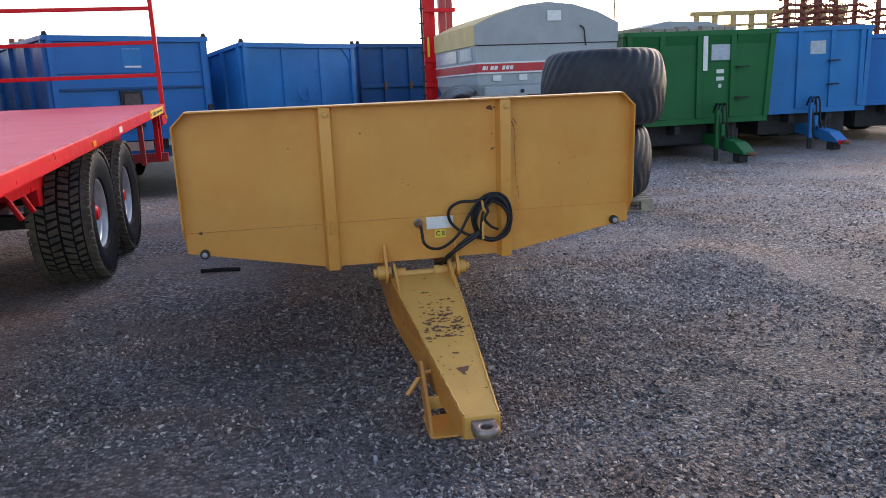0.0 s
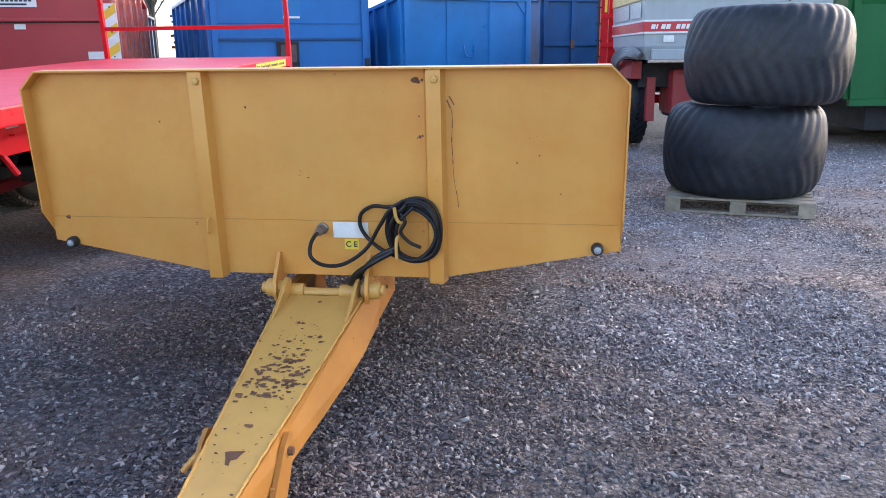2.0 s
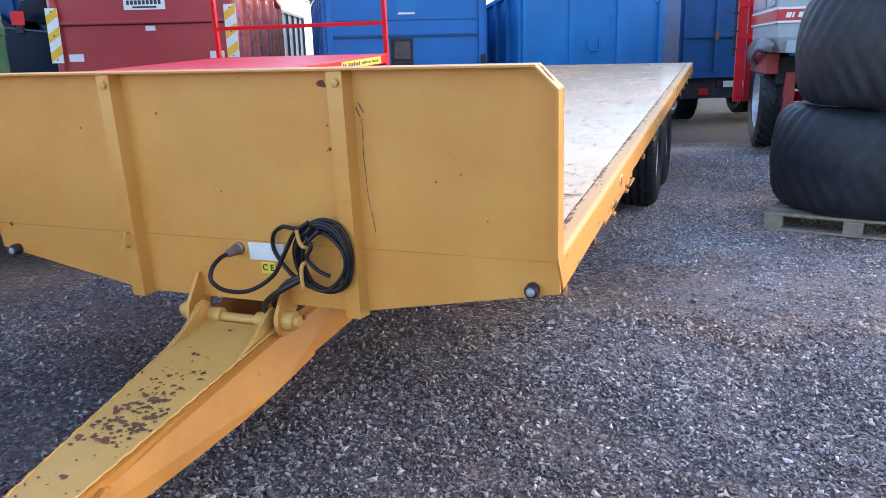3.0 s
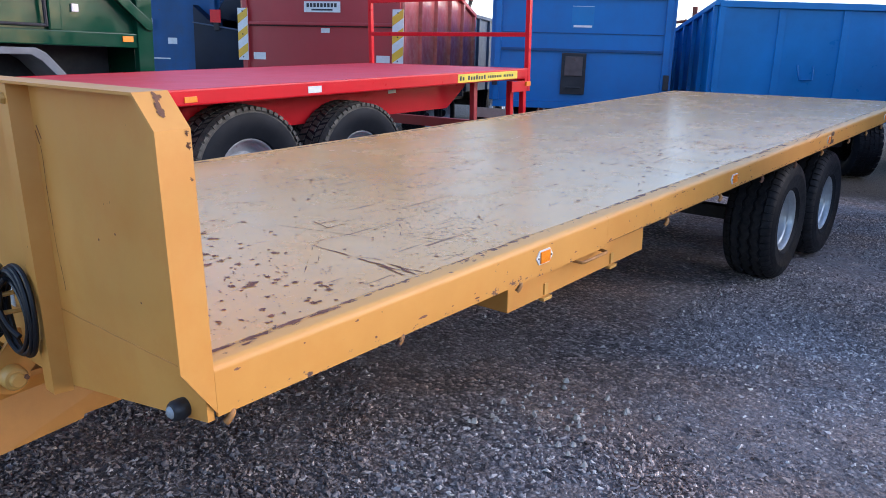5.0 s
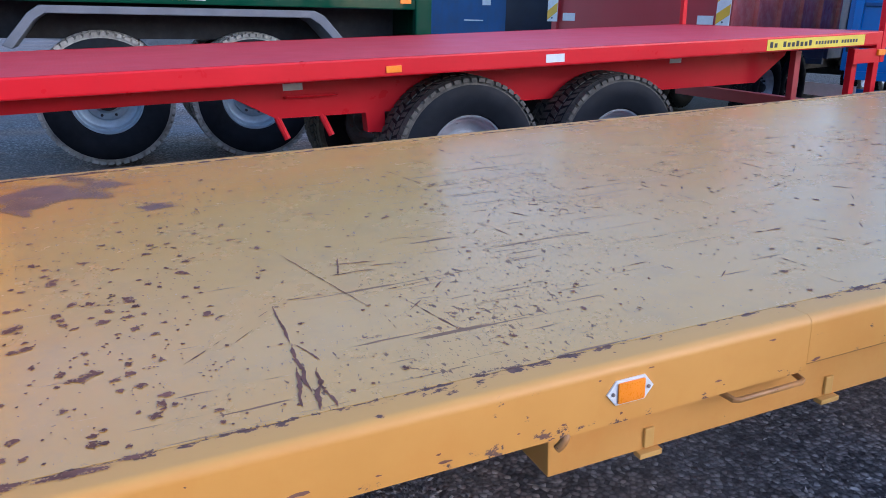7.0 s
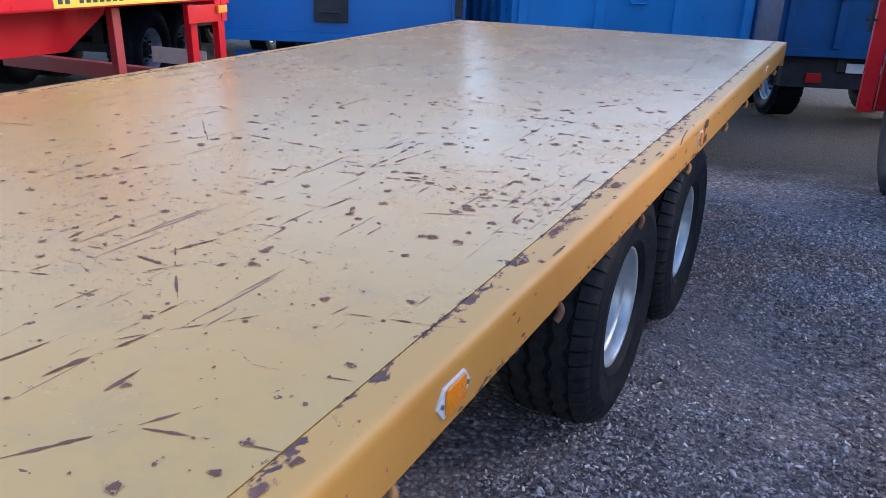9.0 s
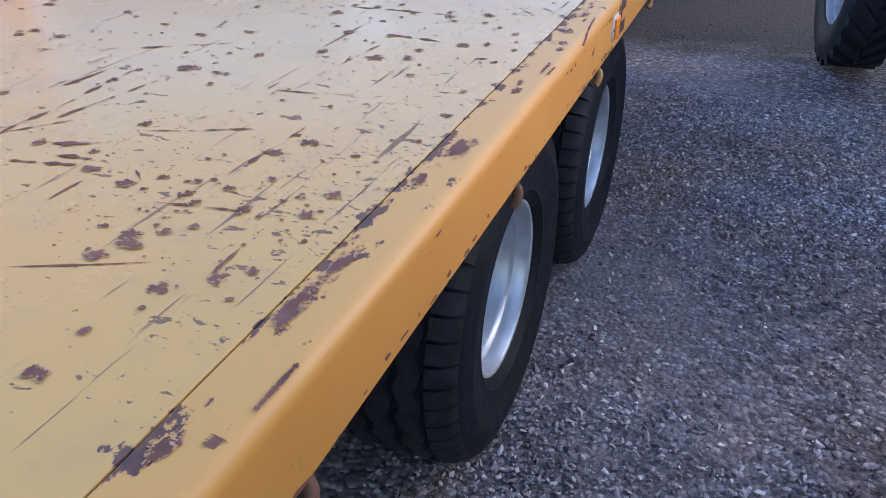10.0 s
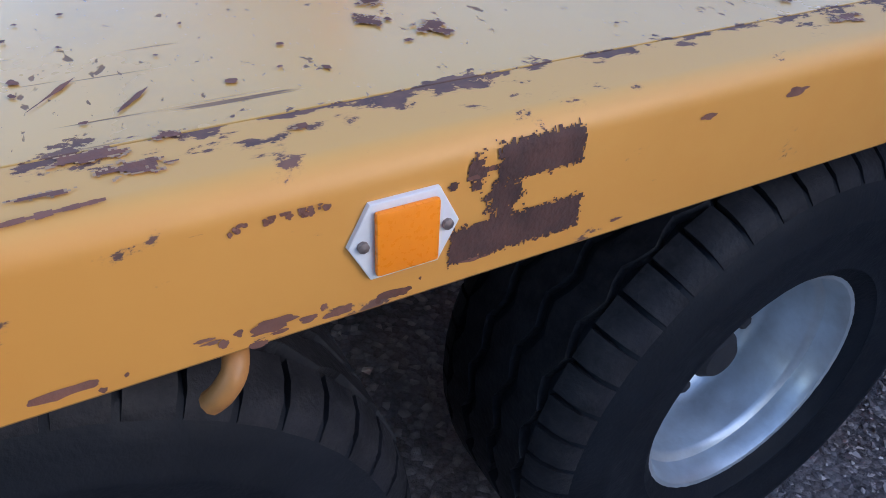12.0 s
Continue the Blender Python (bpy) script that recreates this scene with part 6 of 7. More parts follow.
box_trailer("green_silage_trailer", facing(5.82, 12.88, 8.77, 12.95), "green ribbed silage trailer with drawbar and inspection window", GREEN, 2.95, 5.6, 0.76, 2.28, ribs=(0.23, 0.48, 0.71), lean=0.10, extras=extras_green, drawbar_paint=GREEN, nose=(0.38, 0.98))


def extras_pale(t, h, z0, z1):
    plate(t, "inspection_window", WINDOW_GREY, 0.05, 2.0, 0.34, 0.26, -0.012, "clouded inspection window in the front panel")
    for z in (1.72, 1.25):
        boxes("step", DARK, t, (0.25, -0.13, z, 0.48, -0.05, z + 0.025), bevel=0.004)
    boxes("nose_paint", RED, t, (-0.12, -1.09, 0.12, 0.09, -1.03, 0.20), bevel=0.01)


box_trailer("light_blue_silage_trailer", facing(9.2, 14.05, 11.62, 13.95), "faded light blue silage trailer with drawbar", BLUE_PALE, 2.42, 5.6, 0.80, 2.36, ribs=(0.35, 0.65, 0.92), lean=0.05, extras=extras_pale, drawbar_paint=BLUE_PALE, nose=(-0.02, 1.02))


# ---- seed and fertiliser spreader with folded booms ----
def spreader():
    t = thing("fertiliser_spreader", facing(2.84, 11.85, 5.3, 12.1), "grey pneumatic fertiliser spreader with red frame and covered hopper", "spreader")
    h, d = 1.24, 2.3
    # hopper, wider at the top
    rows = []
    bm = bmesh.new()
    for z, g in ((1.36, 0.10), (1.54, 0.02), (2.16, 0.0)):
        rows.append([bm.verts.new(p) for p in ((-h + g, g, z), (h - g, g, z), (h - g, d - g, z), (-h + g, d - g, z))])
    for A, B in zip(rows, rows[1:]):
        for i in range(4):
            bm.faces.new((A[i], A[(i + 1) % 4], B[(i + 1) % 4], B[i]))
    bm.faces.new(rows[0][::-1])
    part("hopper", bm, GREY_PAINT, t, "grey painted steel hopper")
    # bowed cover
    crown = [(-h - 0.02, 2.46), (-0.9, 2.62), (-0.45, 2.75), (0.0, 2.80), (0.45, 2.76), (0.9, 2.64), (h + 0.02, 2.47)]
    for a, b, mat, name, note in ((0, 2, TARP_SUNLIT, "cover_end", "sun-tinted tan end of the hopper cover"), (2, 6, TARP, "cover", "bowed grey hopper cover")):
        ring = crown[a:b + 1]
        bm = bmesh.new()
        prism(bm, [(ring[0][0], 2.15)] + ring + [(ring[-1][0], 2.15)], "xz", 0.02, d - 0.02, 0.01)
        part(name, bm, mat, t, note, smooth=True)
    bm = bmesh.new()
    prism(bm, [(-h - 0.02, 2.15), (h + 0.02, 2.15)] + [(x, z - 0.012) for x, z in crown[::-1]], "xz", -0.006, 0.018, 0.003)
    part("cover_front", bm, TARP, t, "grey front sheet of the cover")
    boxes("cover_hem", DARK, t, (-h - 0.02, -0.012, 2.14, h + 0.02, -0.002, 2.155), bevel=0.001)
    # stripes
    for dims, mat in (((-h, -0.012, 1.86, h, -0.004, 1.885), WHITE), ((-h, -0.012, 1.73, h, -0.004, 1.86), STRIPE_RED), ((-h, -0.012, 1.705, h, -0.004, 1.73), WHITE)):
        boxes("stripe", mat, t, dims, bevel=0.0005)
    for dims, mat in (((-h - 0.006, 0, 1.86, -h - 0.002, d, 1.885), WHITE), ((-h - 0.006, 0, 1.73, -h - 0.002, d, 1.86), STRIPE_RED), ((-h - 0.006, 0, 1.705, -h - 0.002, d, 1.73), WHITE)):
        boxes("stripe", mat, t, dims, bevel=0.0005)
    for k, w in enumerate((0.055, 0.02, 0.055, 0.055, 0.0, 0.05, 0.05, 0.05)):
        if w:
            x = -h + 0.09 + k * 0.067
            bm = bmesh.new()
            prism(bm, [(x, 1.765), (x + w, 1.765), (x + w + 0.015, 1.825), (x + 0.015, 1.825)], "xz", -0.0145, -0.012)
            part("lettering_bar", bm, WHITE, t, "plain white bar in the red stripe")
    for x in (-0.9, -0.45):
        plate(t, "label", WHITE, x, 1.635, 0.14, 0.09, -0.012)
    plate(t, "label", WHITE, 0.1, 2.58, 0.24, 0.16, -0.03)
    for y in (0.5, 1.3, 1.9):
        boxes("window", WINDOW_GREY, t, (-h - 0.008, y - 0.3, 1.92, -h - 0.003, y + 0.3, 2.12), bevel=0.001)
    boxes("ledge", GREY_PAINT, t, (-h + 0.12, -0.06, 1.36, h - 0.1, 0.04, 1.5), bevel=0.01)
    bm = bmesh.new()
    for x in (-0.5, 0.05, 0.6):
        lathe(bm, [(0.03, -0.07), (0.03, -0.1), (0, -0.105)], 12, "y", (x, 0, 1.42))
    part("knob", bm, DARK, t, smooth=True)
    # frame, in darker materials: the shade under the hopper put into the colour
    boxes("frame_beam", RED_DARK, t, (-h + 0.05, 0.9, 1.08, -h + 0.2, 3.2, 1.34), (h - 0.2, 0.9, 1.08, h - 0.05, 3.2, 1.34), bevel=0.01)
    boxes("frame_cross", DARK, t, (-h + 0.2, 1.0, 0.95, h - 0.2, 1.15, 1.3), bevel=0.01)
    boxes("frame_cross", DARK, t, (-h + 0.2, 1.6, 0.85, h - 0.2, 1.75, 1.3), bevel=0.01)
    for x in (-h + 0.3, h - 0.45):
        boxes("frame_leg", RED_DARK, t, (x, 0.95, 0.45, x + 0.13, 1.08, 1.1), bevel=0.01)
    boxes("fan_housing", RED_DARK, t, (-0.62, 0.75, 0.55, 0.62, 1.55, 1.22), bevel=0.08)
    # two made-up dark blocks that fill the open undercarriage
    boxes("undercarriage_block", DARK, t, (-0.30, -0.35, 0.42, 0.30, 2.6, 0.62), bevel=0.03)
    boxes("tool_box", NAVY_BLACK, t, (0.55, 0.30, 0.50, 1.15, 1.20, 1.15), bevel=0.04)
    for x in (-0.18, 0.14):
        bm = bmesh.new()
        tube(bm, curve([(x, 0.1, 1.30), (x - 0.10, -0.05, 1.05), (x + 0.06, -0.12, 0.80), (x + 0.02, -0.2, 0.60)], 6), 0.022)
        part("hose", bm, CABLE, t, smooth=True)
    for x in (-0.22, 0.18):
        boxes("stand_leg", DARK, t, (x, -0.28, 0.0, x + 0.07, -0.20, 0.45), bevel=0.008)
    # folded booms and ladder at the side
    for x, y, top in ((-1.42, 2.4, 4.3), (-1.26, 2.55, 4.4), (-1.07, 2.5, 4.25), (-0.90, 2.6, 4.2)):
        boxes("folded_boom", RED_DARK if x > -1.2 else RED, t, (x, y, 0.62, x + 0.12, y + 0.12, top), bevel=0.008)
    for z in (1.55, 2.0, 2.9, 3.7):
        boxes("boom_brace", RED, t, (-1.42, 2.36, z, -0.80, 2.40, z + 0.07), bevel=0.008)
    boxes("boom_plate", YELLOW_SIGN, t, (-1.37, 2.35, 2.1, -1.33, 2.359, 2.45), bevel=0.001)
    bm = bmesh.new()
    tube(bm, [(-1.46, 2.36, 1.3), (-1.46, 2.36, 4.2)], 0.018)
    part("ladder_rail", bm, DARK, t)
    for k in range(11):
        bm = bmesh.new()
        tube(bm, [(-1.51, 2.36, 1.4 + k * 0.26), (-1.41, 2.36, 1.4 + k * 0.26)], 0.012)
        part("rung", bm, DARK, t)
    for k in range(6):
        bm = bmesh.new()
        tube(bm, curve([(-h + 0.03, 0.22 + 0.03 * k, 1.44 - 0.012 * k), (-h - 0.05 - 0.012 * k, 0.45, 1.52 - 0.02 * k), (-h - 0.07, 1.0 + 0.05 * k, 1.53 - 0.038 * k), (-h - 0.08 + 0.01 * k, 1.65, 1.40 - 0.028 * k), (-h - 0.02 + 0.03 * k, 2.0, 1.22 - 0.02 * k), (-h + 0.12, 2.1, 1.06)], 6), 0.026)
        part("air_hose", bm, HOSE, t, "grey corrugated air hose", smooth=True)
    bm = bmesh.new()
    tube(bm, curve([(0.55, -0.03, 2.42), (0.62, -0.035, 2.36), (0.64, -0.03, 2.2), (0.66, -0.03, 2.1)], 6), 0.012)
    tube(bm, [(h, 0.1, 2.15), (h + 0.02, 0.1, 3.4)], 0.01)
    part("cover_strap", bm, DARK, t)
    for s in (1, -1):
        wheel(t, pose(s * 0.98, 1.98, 0.72, 12, 0, 0 if s > 0 else 180), 0.72, 0.40, 0.42, "bar", RUBBER_DUSTY, RIM, RED, dish=0.12, label="tall lugged tractor-type wheel with pale rim", depth=0.035)
    boxes("axle", RED, t, (-0.9, 1.9, 0.66, 0.9, 2.06, 0.8), bevel=0.01)


spreader()


# ---- trailers on the far side of the red flatbed ----
def extras_maroon(t, h, z0, z1):
    boxes("fold", RED_DARK, t, (-h + 0.09, -0.05, 2.0, h - 0.09, -0.001, 2.05), bevel=0.012)
    # dark strip standing in for the shade under the fold
    boxes("fold_shadow", DARK, t, (-h + 0.09, -0.02, 1.985, h - 0.09, -0.001, 2.0), bevel=0.002)
    sign = plate(t, "name_board", WHITE, 0.05, 2.28, 0.62, 0.16, -0.014, "white rounded sign with dark plain bars")
    boxes("print", INK, sign, *[(-0.215 + k * 0.059, -0.0165, 2.275, -0.215 + k * 0.059 + 0.042, -0.014, 2.335) for k in range(9)], (-0.13, -0.0165, 2.225, 0.23, -0.014, 2.25), bevel=0.0)
    plate(t, "label", WHITE, 0.1, 1.93, 0.15, 0.07)
    for x in (-h + 0.28, h - 0.28):
        plate(t, "label", WHITE, x, 1.52, 0.22, 0.11)
    for x in (-h + 0.02, h - 0.02):
        board = boxes("hazard_board", WHITE, t, (x - 0.09, -0.065, 1.45, x + 0.09, -0.052, 2.25), bevel=0.001, label="white and orange striped marker board")
        bm = bmesh.new()
        for k in range(3):
            z = 1.47 + k * 0.27
            prism(bm, [(x - 0.088, z), (x + 0.088, z + 0.12), (x + 0.088, z + 0.25), (x - 0.088, z + 0.13)], "xz", -0.0675, -0.065)
        part("stripe", bm, HAZARD, board)
        bm = bmesh.new()
        for z in (1.5, 1.85, 2.2):
            lathe(bm, [(0, -0.072), (0.012, -0.07), (0.012, -0.065)], 8, "y", (x, 0, z))
        part("screw", bm, DARK, board)


box_trailer("maroon_box_trailer", facing(-7.3, 10.80, -4.77, 11.82), "faded dark red box trailer with striped marker boards", RED_DARK, 2.7, 3.95, 1.15, 3.3, ribs=(), side_ribs=6, extras=extras_maroon, radius=0.55, side_paint=RED_SHEEN, drop=0.91)


def extras_navy(t, h, z0, z1):
    lettering("letters", "T1", 0.25, Matrix.Translation((0.0, -0.06, 1.98)) @ pose(0, 0, 0, 90, 0, 0), WHITE, t, 0.006)
    plate(t, "label", WHITE, 0.42, 1.72, 0.17, 0.1)
    boxes("label", WHITE, t, (0.0, -0.058, 1.42, 0.4, -0.055, 1.44), bevel=0.0)


box_trailer("navy_box_trailer", facing(-10.2, 9.6, -7.9, 10.75), "dark blue box trailer with white letters on its end", BLUE_DARK, 2.5, 5.5, 1.2, 3.2, ribs=(), extras=extras_navy, axles=(0.6,))


def tarped_tanker():
    """Dark machine standing in the gap, only its sloped casing is seen."""
    t = thing("dark_blue_machine", facing(-8.15, 10.35, -7.1, 10.75), "dark blue farm machine casing with a red label", "farm machine")
    bm = bmesh.new()
    prism(bm, [(-0.55, 1.0), (0.42, 1.0), (0.42, 1.9), (-0.1, 1.95), (-0.55, 2.3)], "xz", 0.1, 1.2, 0.03)
    part("casing", bm, NAVY_BLACK, t, smooth=True)
    bm = bmesh.new()
    prism(bm, [(-0.30, 2.12), (-0.06, 2.42), (0.42, 2.75), (0.42, 2.0)], "xz", 0.30, 1.1, 0.03)
    part("hood", bm, NAVY_BLACK, t, smooth=True)
    bm = bmesh.new()
    tube(bm, [(-0.55, 0.09, 2.02), (0.42, 0.09, 1.90)], 0.012)
    part("edge_strip", bm, BLUE_GREY, t)
    plate(t, "label", RED, -0.08, 2.12, 0.20, 0.2, 0.05)
    boxes("mount", DARK, t, (-0.13, 0.06, 1.9, -0.03, 0.12, 2.2), (-0.5, 0.2, 0.0, -0.4, 0.3, 1.05), (0.3, 0.2, 0.0, 0.4, 0.3, 1.05), (-0.5, 1.0, 0.0, -0.4, 1.1, 1.05), (0.3, 1.0, 0.0, 0.4, 1.1, 1.05), bevel=0.01)


tarped_tanker()


def green_grain_trailer():
    """Seen from the side: smooth panels over a bottom rail, mudguard and two axles."""
    t = thing("green_grain_trailer", pose(-4.85, 0, 0, 0, 0, 0), "glossy dark green grain trailer with grey mudguard and twin axles", "trailer")
    end, start, z0, z1 = 7.8, 0.6, 1.70, 3.2
    boxes("bottom_rail", GREEN_GLOSS, t, (-0.06, start, 1.56, 0.04, end, 1.71), bevel=0.012)
    boxes("bottom_rail", GREEN_GLOSS, t, (-2.5, start, 1.56, -2.4, end, 1.71), bevel=0.012)
    for x in (-0.06, -2.48):
        boxes("side_panel", GREEN_GLOSS, t, (x, start, z0, x + 0.03, end, z1), bevel=0.004)
    boxes("floor", DARK, t, (-2.42, start, 1.62, -0.06, end, 1.70), bevel=0.004)
    boxes("front_panel", GREEN_GLOSS, t, (-2.45, start, z0, -0.03, start + 0.04, z1), bevel=0.004)
    boxes("tail_panel", GREEN_GLOSS, t, (-2.45, end - 0.08, 1.2, -0.03, end - 0.02, z1), bevel=0.004)
    y = start
    while y < end - 0.3:
        boxes("side_post", GREEN_GLOSS, t, (-0.03, y, z0, 0.035, y + 0.14, z1 - 0.08), bevel=0.02)
        y += 0.87
    boxes("top_rail", GREEN_GLOSS, t, (-0.08, start, z1 - 0.08, 0.05, end, z1 + 0.04), bevel=0.012)
    bm = bmesh.new()
    tube(bm, [(0.05, 6.05, 1.74), (0.05, 6.0, 2.9)], 0.02)
    part("ladder_rail", bm, DARK, t)
    bm = bmesh.new()
    tube(bm, [(0.05, 6.66, 1.74), (0.05, 6.62, 2.9)], 0.02)
    part("ladder_rail", bm, DARK, t)
    for k in range(5):
        bm = bmesh.new()
        tube(bm, [(0.05, 6.04 - 0.01 * k, 1.75 + k * 0.27), (0.05, 6.655 - 0.008 * k, 1.75 + k * 0.27)], 0.016)
        part("rung", bm, DARK, t)
    bm = bmesh.new()
    prism(bm, [(7.1, 2.30), (7.17, 2.36), (7.78, 1.84), (7.78, 1.75), (7.71, 1.76)], "yz", 0.03, 0.10, 0.006)
    part("tailgate_arm", bm, GREEN_GLOSS, t)
    boxes("tailgate_post", GREEN_GLOSS, t, (-0.04, end - 0.18, 1.2, 0.06, end, 2.9), bevel=0.01)
    boxes("side_reflector", AMBER, t, (0.04, 7.45, 1.62, 0.055, 7.57, 1.68), bevel=0.003)
    boxes("reflector", WHITE, t, (-0.03, 6.95, 1.90, 0.0, 7.02, 1.98), bevel=0.006)
    boxes("label", YELLOW_SIGN, t, (0.04, 5.18, 1.60, 0.043, 5.31, 1.67), bevel=0.0004)
    boxes("label", WHITE, t, (0.04, 5.34, 1.60, 0.043, 5.50, 1.67), bevel=0.0004)
    bm = bmesh.new()
    prism(bm, [(3.75, 1.18), (3.98, 1.46), (4.08, 1.53), (6.55, 1.53), (6.65, 1.48), (6.9, 1.2), (6.82, 1.17), (6.6, 1.40), (6.5, 1.46), (4.12, 1.46), (4.03, 1.4), (3.83, 1.15)], "yz", -0.55, 0.02, 0.008)
    part("mudguard", bm, MUDGUARD, t)
    boxes("chassis_beam", DARK, t, (-0.75, start, 1.22, -0.6, end - 0.2, 1.6), bevel=0.01)
    boxes("chassis_beam", DARK, t, (-1.9, start, 1.22, -1.75, end - 0.2, 1.6), bevel=0.01)
    for y in (4.55, 5.98):
        boxes("axle", DARK, t, (-2.2, y - 0.07, 0.57, -0.4, y + 0.07, 0.71), (-0.8, y - 0.1, 0.7, -0.6, y + 0.1, 1.25), (-1.9, y - 0.1, 0.7, -1.7, y + 0.1, 1.25), bevel=0.01)
        for s, x in ((1, -0.55), (-1, -1.95)):
            wheel(t, pose(x, y, 0.655, 25 * y, 0, 0 if s > 0 else 180), 0.655, 0.52, 0.33, "block", RUBBER, RIM_BLUE, DARK, dish=0.1, label="wide flotation wheel with dusty tread and pale rim", depth=0.02, tread_mat=RUBBER_PALE)
    boxes("drawbar", GREEN, t, (-1.4, -1.2, 0.75, -1.1, start + 0.5, 1.05), bevel=0.02)
    boxes("stand", GREEN, t, (-1.3, -0.9, 0.0, -1.18, -0.78, 0.85), (-1.4, -1.0, 0.0, -1.1, -0.7, 0.03), bevel=0.01)


# dust colour, brightened further for the light on the tyre tops
RUBBER_PALE = surface("pale dusty lit tread", (0.40, 0.38, 0.34), 0.9, vary=0.3, scale=9, bump=0.4, dirt=0.6, dirt_colour=(0.10, 0.09, 0.085))
MUDGUARD = surface("dusty grey plastic mudguard", (0.13, 0.14, 0.16), 0.55, vary=0.2, scale=4, dirt=0.5, dirt_colour=(0.2, 0.19, 0.18))
RIM_BLUE = surface("pale blue grey rim", (0.32, 0.40, 0.46), 0.4, metal=0.3, vary=0.15, scale=8, chips=0.3, dirt=0.3)
green_grain_trailer()


# ---- far yard: more trailers, stacked implements, frames ----
def extras_far(t, h, z0, z1):
    bm = bmesh.new()
    prism(bm, [(-0.18, 1.62), (-0.08, 1.65), (0.0, 1.72), (0.08, 1.65), (0.18, 1.62), (0.08, 1.59), (0.0, 1.53), (-0.08, 1.59)], "xz", -0.008, -0.003)
    part("emblem", bm, WHITE, t, "white star-shaped emblem")
    plate(t, "label", WHITE, -0.2, 1.3, 0.12, 0.07)


box_trailer("blue_tipping_trailer", facing(12.0, 14.7, 14.4, 14.5), "blue tipping trailer with a white emblem and drawbar", BLUE, 2.4, 5.5, 0.85, 2.2, ribs=(0.85,), extras=extras_far, drawbar_paint=BLUE_DARK)
box_trailer("grey_blue_container_trailer", facing(-9.6, 15.3, -7.0, 16.4), "blue grey ribbed box trailer", BLUE_GREY, 2.5, 6.0, 0.9, 2.5, ribs=(0.25, 0.5, 0.75))


def pallet_stack():
    t = thing("stacked_grey_boards", facing(8.0, 17.6, 10.9, 17.9), "grey sheet covers and boards stacked behind the trailers", "stack")
    rng = random.Random(8)
    for k in range(5):
        z = 0.0 + k * 0.52
        boxes("crate", WOOD, t, (-1.5 + rng.uniform(-0.1, 0.1), 0, z, 1.5 + rng.uniform(-0.1, 0.1), 1.4, z + 0.5), bevel=0.02)
    for k in range(9):
        x = -1.5 + k * 0.34
        boxes("board", WOOD, t, (x, -0.06, 2.62 + rng.uniform(-0.02, 0.03), x + 0.3, 1.3, 2.68 + rng.uniform(0, 0.08)), bevel=0.008)
    bm = bmesh.new()
    prism(bm, [(-1.4, 2.68), (1.5, 2.68), (0.9, 2.86), (-0.3, 2.90)], "xz", 0.1, 1.2, 0.01)
    part("sheet_cover", bm, TARP, t)


pallet_stack()


def steel_frame():
    t = thing("tan_steel_frame", facing(11.6, 21.0, 16.2, 20.8), "tan painted steel frame of an unfinished trailer body", "steel frame")
    for k in range(9):
        x = -2.3 + k * 0.575
        boxes("upright", WOOD_TAN, t, (x, 0, 0.0, x + 0.13, 0.13, 3.30), bevel=0.008)
    for z, g in ((3.26, 0.12), (2.95, 0.06), (1.5, 0.1)):
        boxes("rail", WOOD_TAN, t, (-2.4, -0.02, z, 2.5, 0.15, z + g), bevel=0.008)


steel_frame()


def tine_harrow(m, seed, tall, label):
    """A folded implement: upright bars crossed by many curved tines."""
    t = thing("folded_tine_harrow", m, label, "harrow", "folded harrows")
    rng = random.Random(seed)
    for x in (-0.6, -0.05, 0.5):
        boxes("frame_bar", HARROW, t, (x, 0, 0.0, x + 0.1, 0.1, tall), bevel=0.008)
    n = int((tall - 0.6) / 0.17)
    for k in range(n):
        z = 0.5 + k * 0.17
        bm = bmesh.new()
        x0 = -0.95 + rng.uniform(-0.12, 0.12)
        x1 = 0.95 + rng.uniform(-0.12, 0.12)
        tube(bm, curve([(x0, rng.uniform(-0.2, 0.2), z + rng.uniform(-0.06, 0.08)), (-0.5, -0.08, z + 0.05), (0, -0.1, z), (0.5, -0.08, z + 0.04), (x1, rng.uniform(-0.2, 0.2), z + rng.uniform(-0.08, 0.06))], 4), 0.035, 6)
        for j in range(5):
            x = -0.8 + j * 0.4 + rng.uniform(-0.08, 0.08)
            tube(bm, curve([(x, -0.1, z + 0.02), (x + 0.05, -0.28, z + 0.06), (x + 0.12, -0.36, z - 0.04), (x + 0.1, -0.4, z - 0.12)], 3), 0.016, 5)
        part("tine_bar", bm, HARROW, t)


tine_harrow(pose(13.4, 18.6, 0, 0, 0, 8), 1, 3.7, "rusty folded tine harrow standing behind the trailers")
tine_harrow(pose(14.6, 18.9, 0, 0, 0, -6), 2, 3.5, "rusty folded tine harrow beside another")
tine_harrow(pose(16.2, 18.6, 0, 0, 0, 4), 3, 3.4, "rusty folded tine harrow near the blue tipping trailer")
tine_harrow(pose(-5.4, 19.0, 0, 0, 0, 30), 4, 3.0, "rusty folded tine harrow seen past the red rack")
tine_harrow(pose(-4.4, 20.4, 0, 0, 0, 15), 5, 2.9, "rusty folded tine harrow behind the blue trailer")
tine_harrow(pose(-7.2, 20.6, 0, 0, 0, 40), 6, 3.2, "rusty folded tine harrow at the back of the yard")


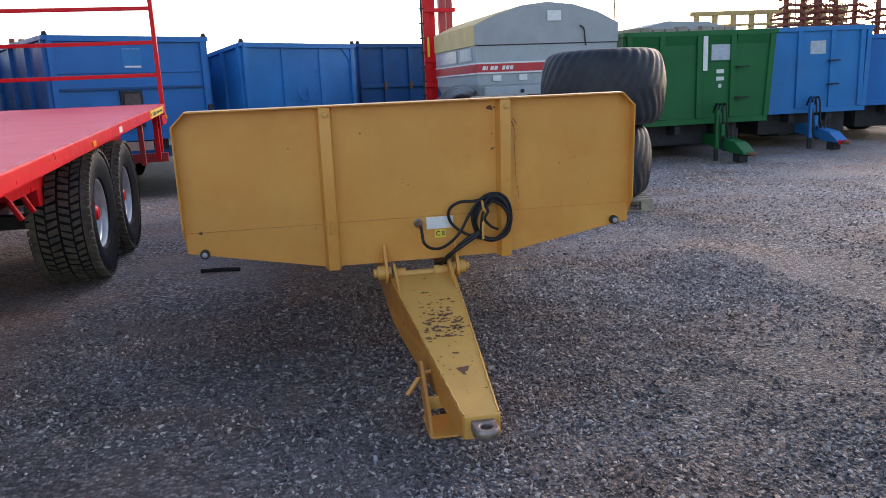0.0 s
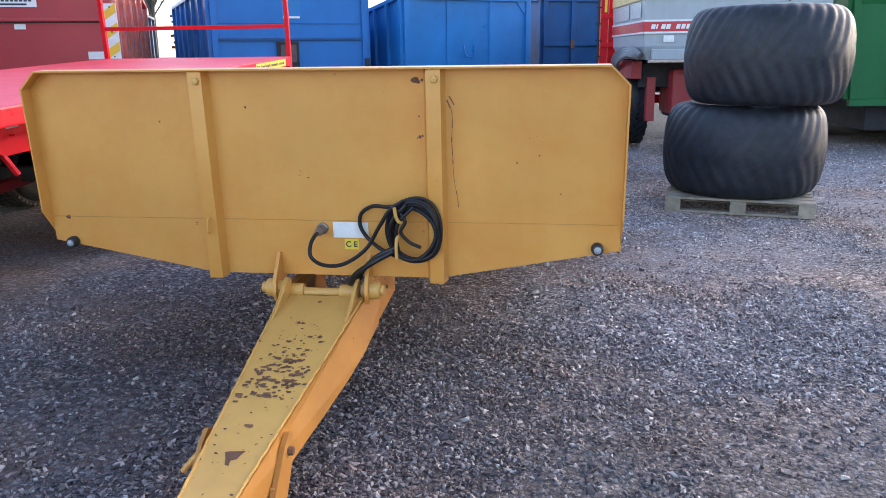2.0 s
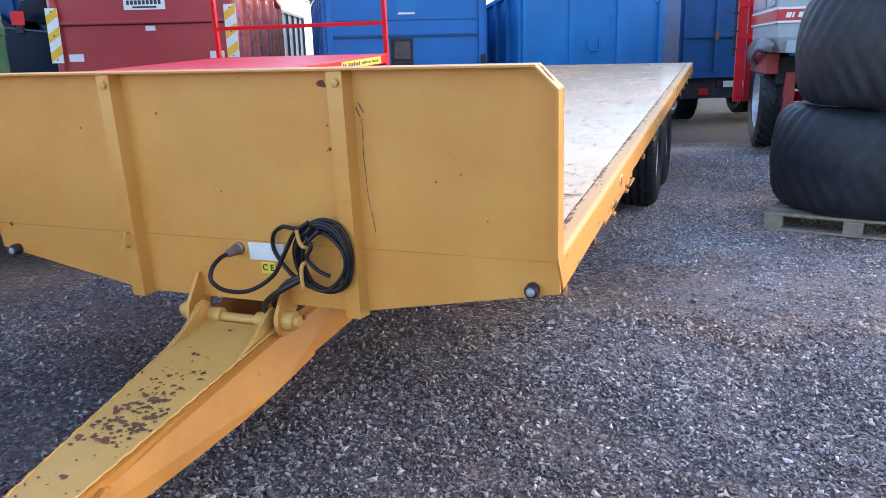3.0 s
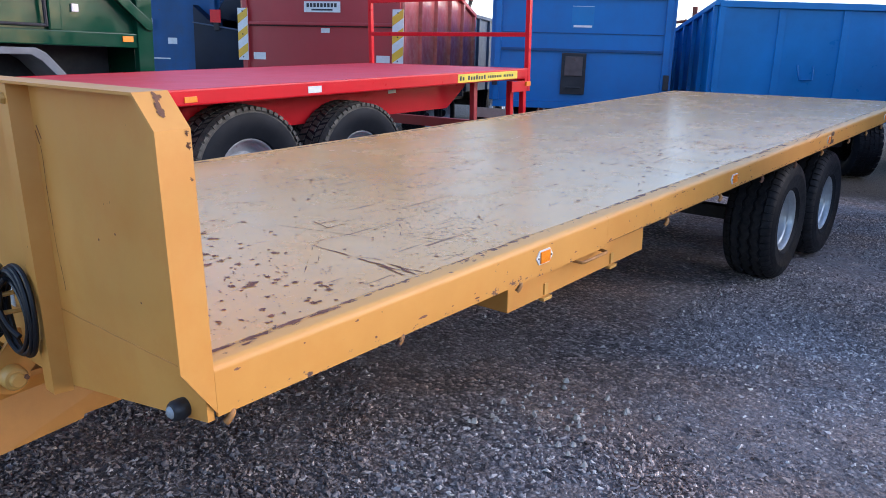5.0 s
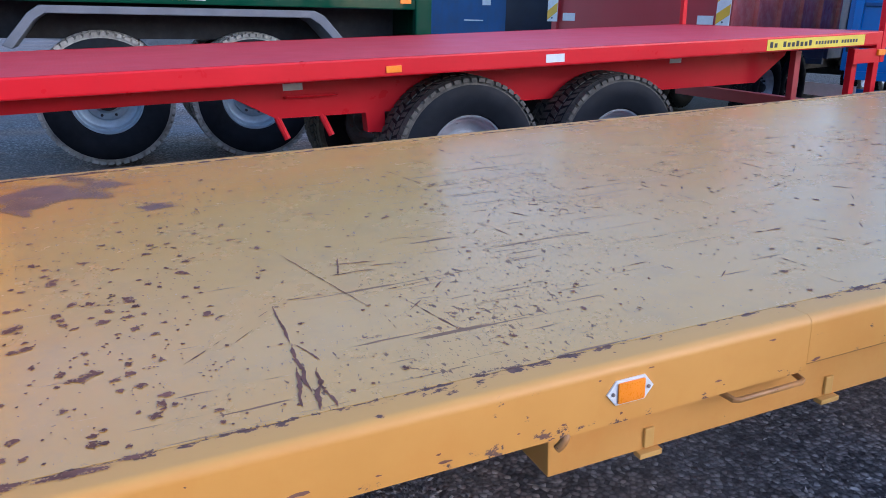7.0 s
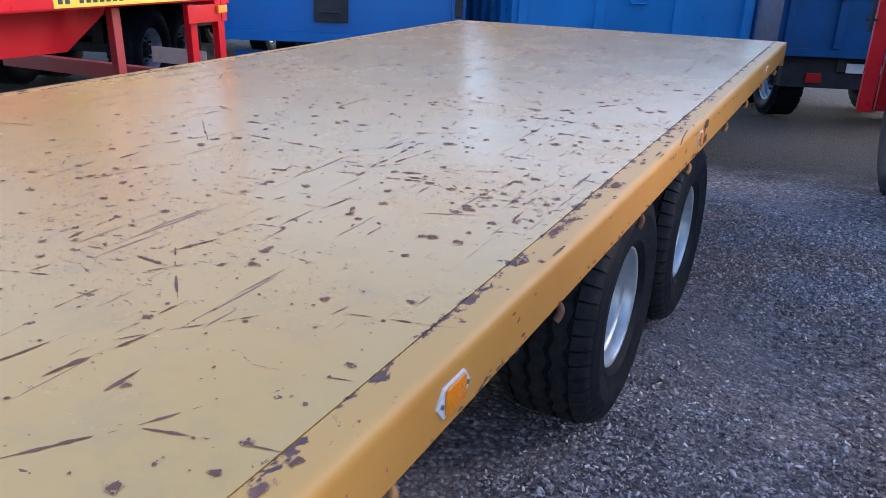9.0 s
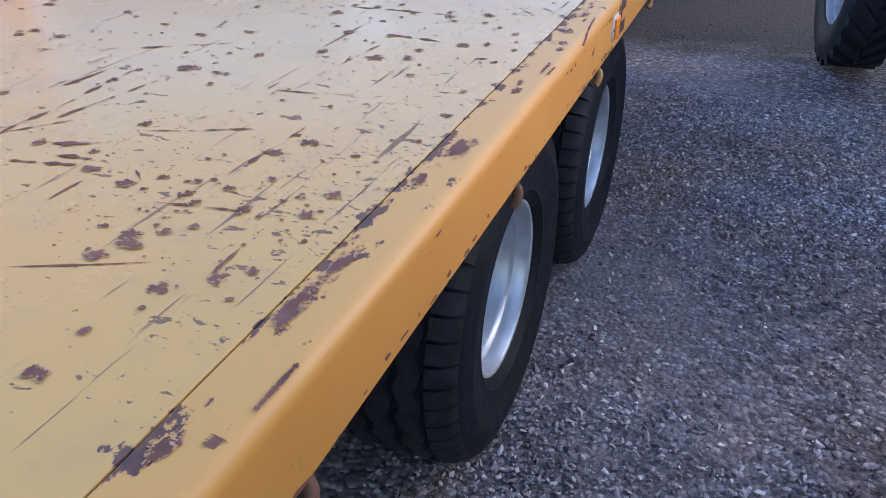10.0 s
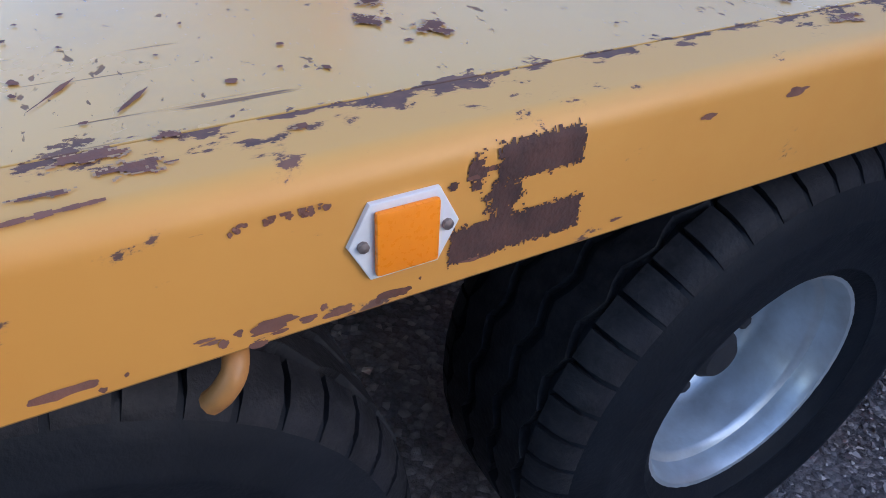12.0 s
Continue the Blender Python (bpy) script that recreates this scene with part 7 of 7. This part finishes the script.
def bare_tree(m, seed, tall, label):
    """A leafless tree: tapered trunk, limbs and many fine twigs."""
    t = thing("bare_tree", m, label, "tree", "far trees")
    rng = random.Random(seed)
    trunk, twigs = bmesh.new(), bmesh.new()
    tube(trunk, [(0, 0, 0), (0.05, 0, tall * 0.3), (0.0, 0.1, tall * 0.5)], 0.16, 7)

    def grow(p, d, length, r, depth):
        q = p + d * length
        tube(trunk if depth < 2 else twigs, [p, (p + q) / 2 + Vector((rng.uniform(-1, 1), rng.uniform(-1, 1), 0.2)) * length * 0.06, q], r, 5 if depth < 2 else 3)
        if depth < 3:
            for _ in range(4 if depth < 3 else 3):
                v = (d + Vector((rng.uniform(-1, 1), rng.uniform(-1, 1), rng.uniform(-0.3, 0.8))) * 0.75).normalized()
                grow(p + (q - p) * rng.uniform(0.5, 1.0), v, length * rng.uniform(0.55, 0.75), r * 0.55, depth + 1)

    for _ in range(5):
        grow(Vector((0, 0.05, tall * rng.uniform(0.3, 0.5))), Vector((rng.uniform(-0.6, 0.6), rng.uniform(-0.6, 0.6), 1)).normalized(), tall * 0.22, 0.07, 0)
    part("trunk", trunk, BARK, t)
    part("crown", twigs, BARK, t)


BARK = surface("bare winter bark", (0.10, 0.085, 0.07), 0.9, vary=0.3, scale=6)
for k, (x, y, tall) in enumerate(((-17, 36, 7.5), (-21, 34, 8))):
    bare_tree(pose(x, y, 0, 0, 0, 77 * k), k + 3, tall, "leafless tree at the far edge of the yard")


# ---- loose small things on the ground ----
def ground_bar():
    bm = bmesh.new()
    tube(bm, curve([(-0.96, 6.70, 0.012), (-0.79, 6.69, 0.012), (-0.62, 6.64, 0.012)], 6), 0.018, 8)
    ob = part("rubber_strip", bm, RUBBER, None, smooth=True)
    tagged(ob, "short black rubber strip lying on the gravel", "debris")


ground_bar()


# ---- plain wall added on a side never faced, to darken reflections ----
def unseen_wall(name, x0, y0, x1, y1, tall=5.0):
    bm = bmesh.new()
    box(bm, x0, y0, -0.02, x1, y1, tall)
    tagged(part(name, bm, WALL_SHEET, None), "plain grey green wall added out of view to darken reflections", "wall", kind="structure")


WALL_SHEET = surface("grey green sheeting of the added wall", (0.12, 0.14, 0.12), 0.7, vary=0.2, scale=0.6, bump=0.1, streak=0.4)
unseen_wall("wall_east", 24.0, -16.0, 24.4, 12.0, 4.5)
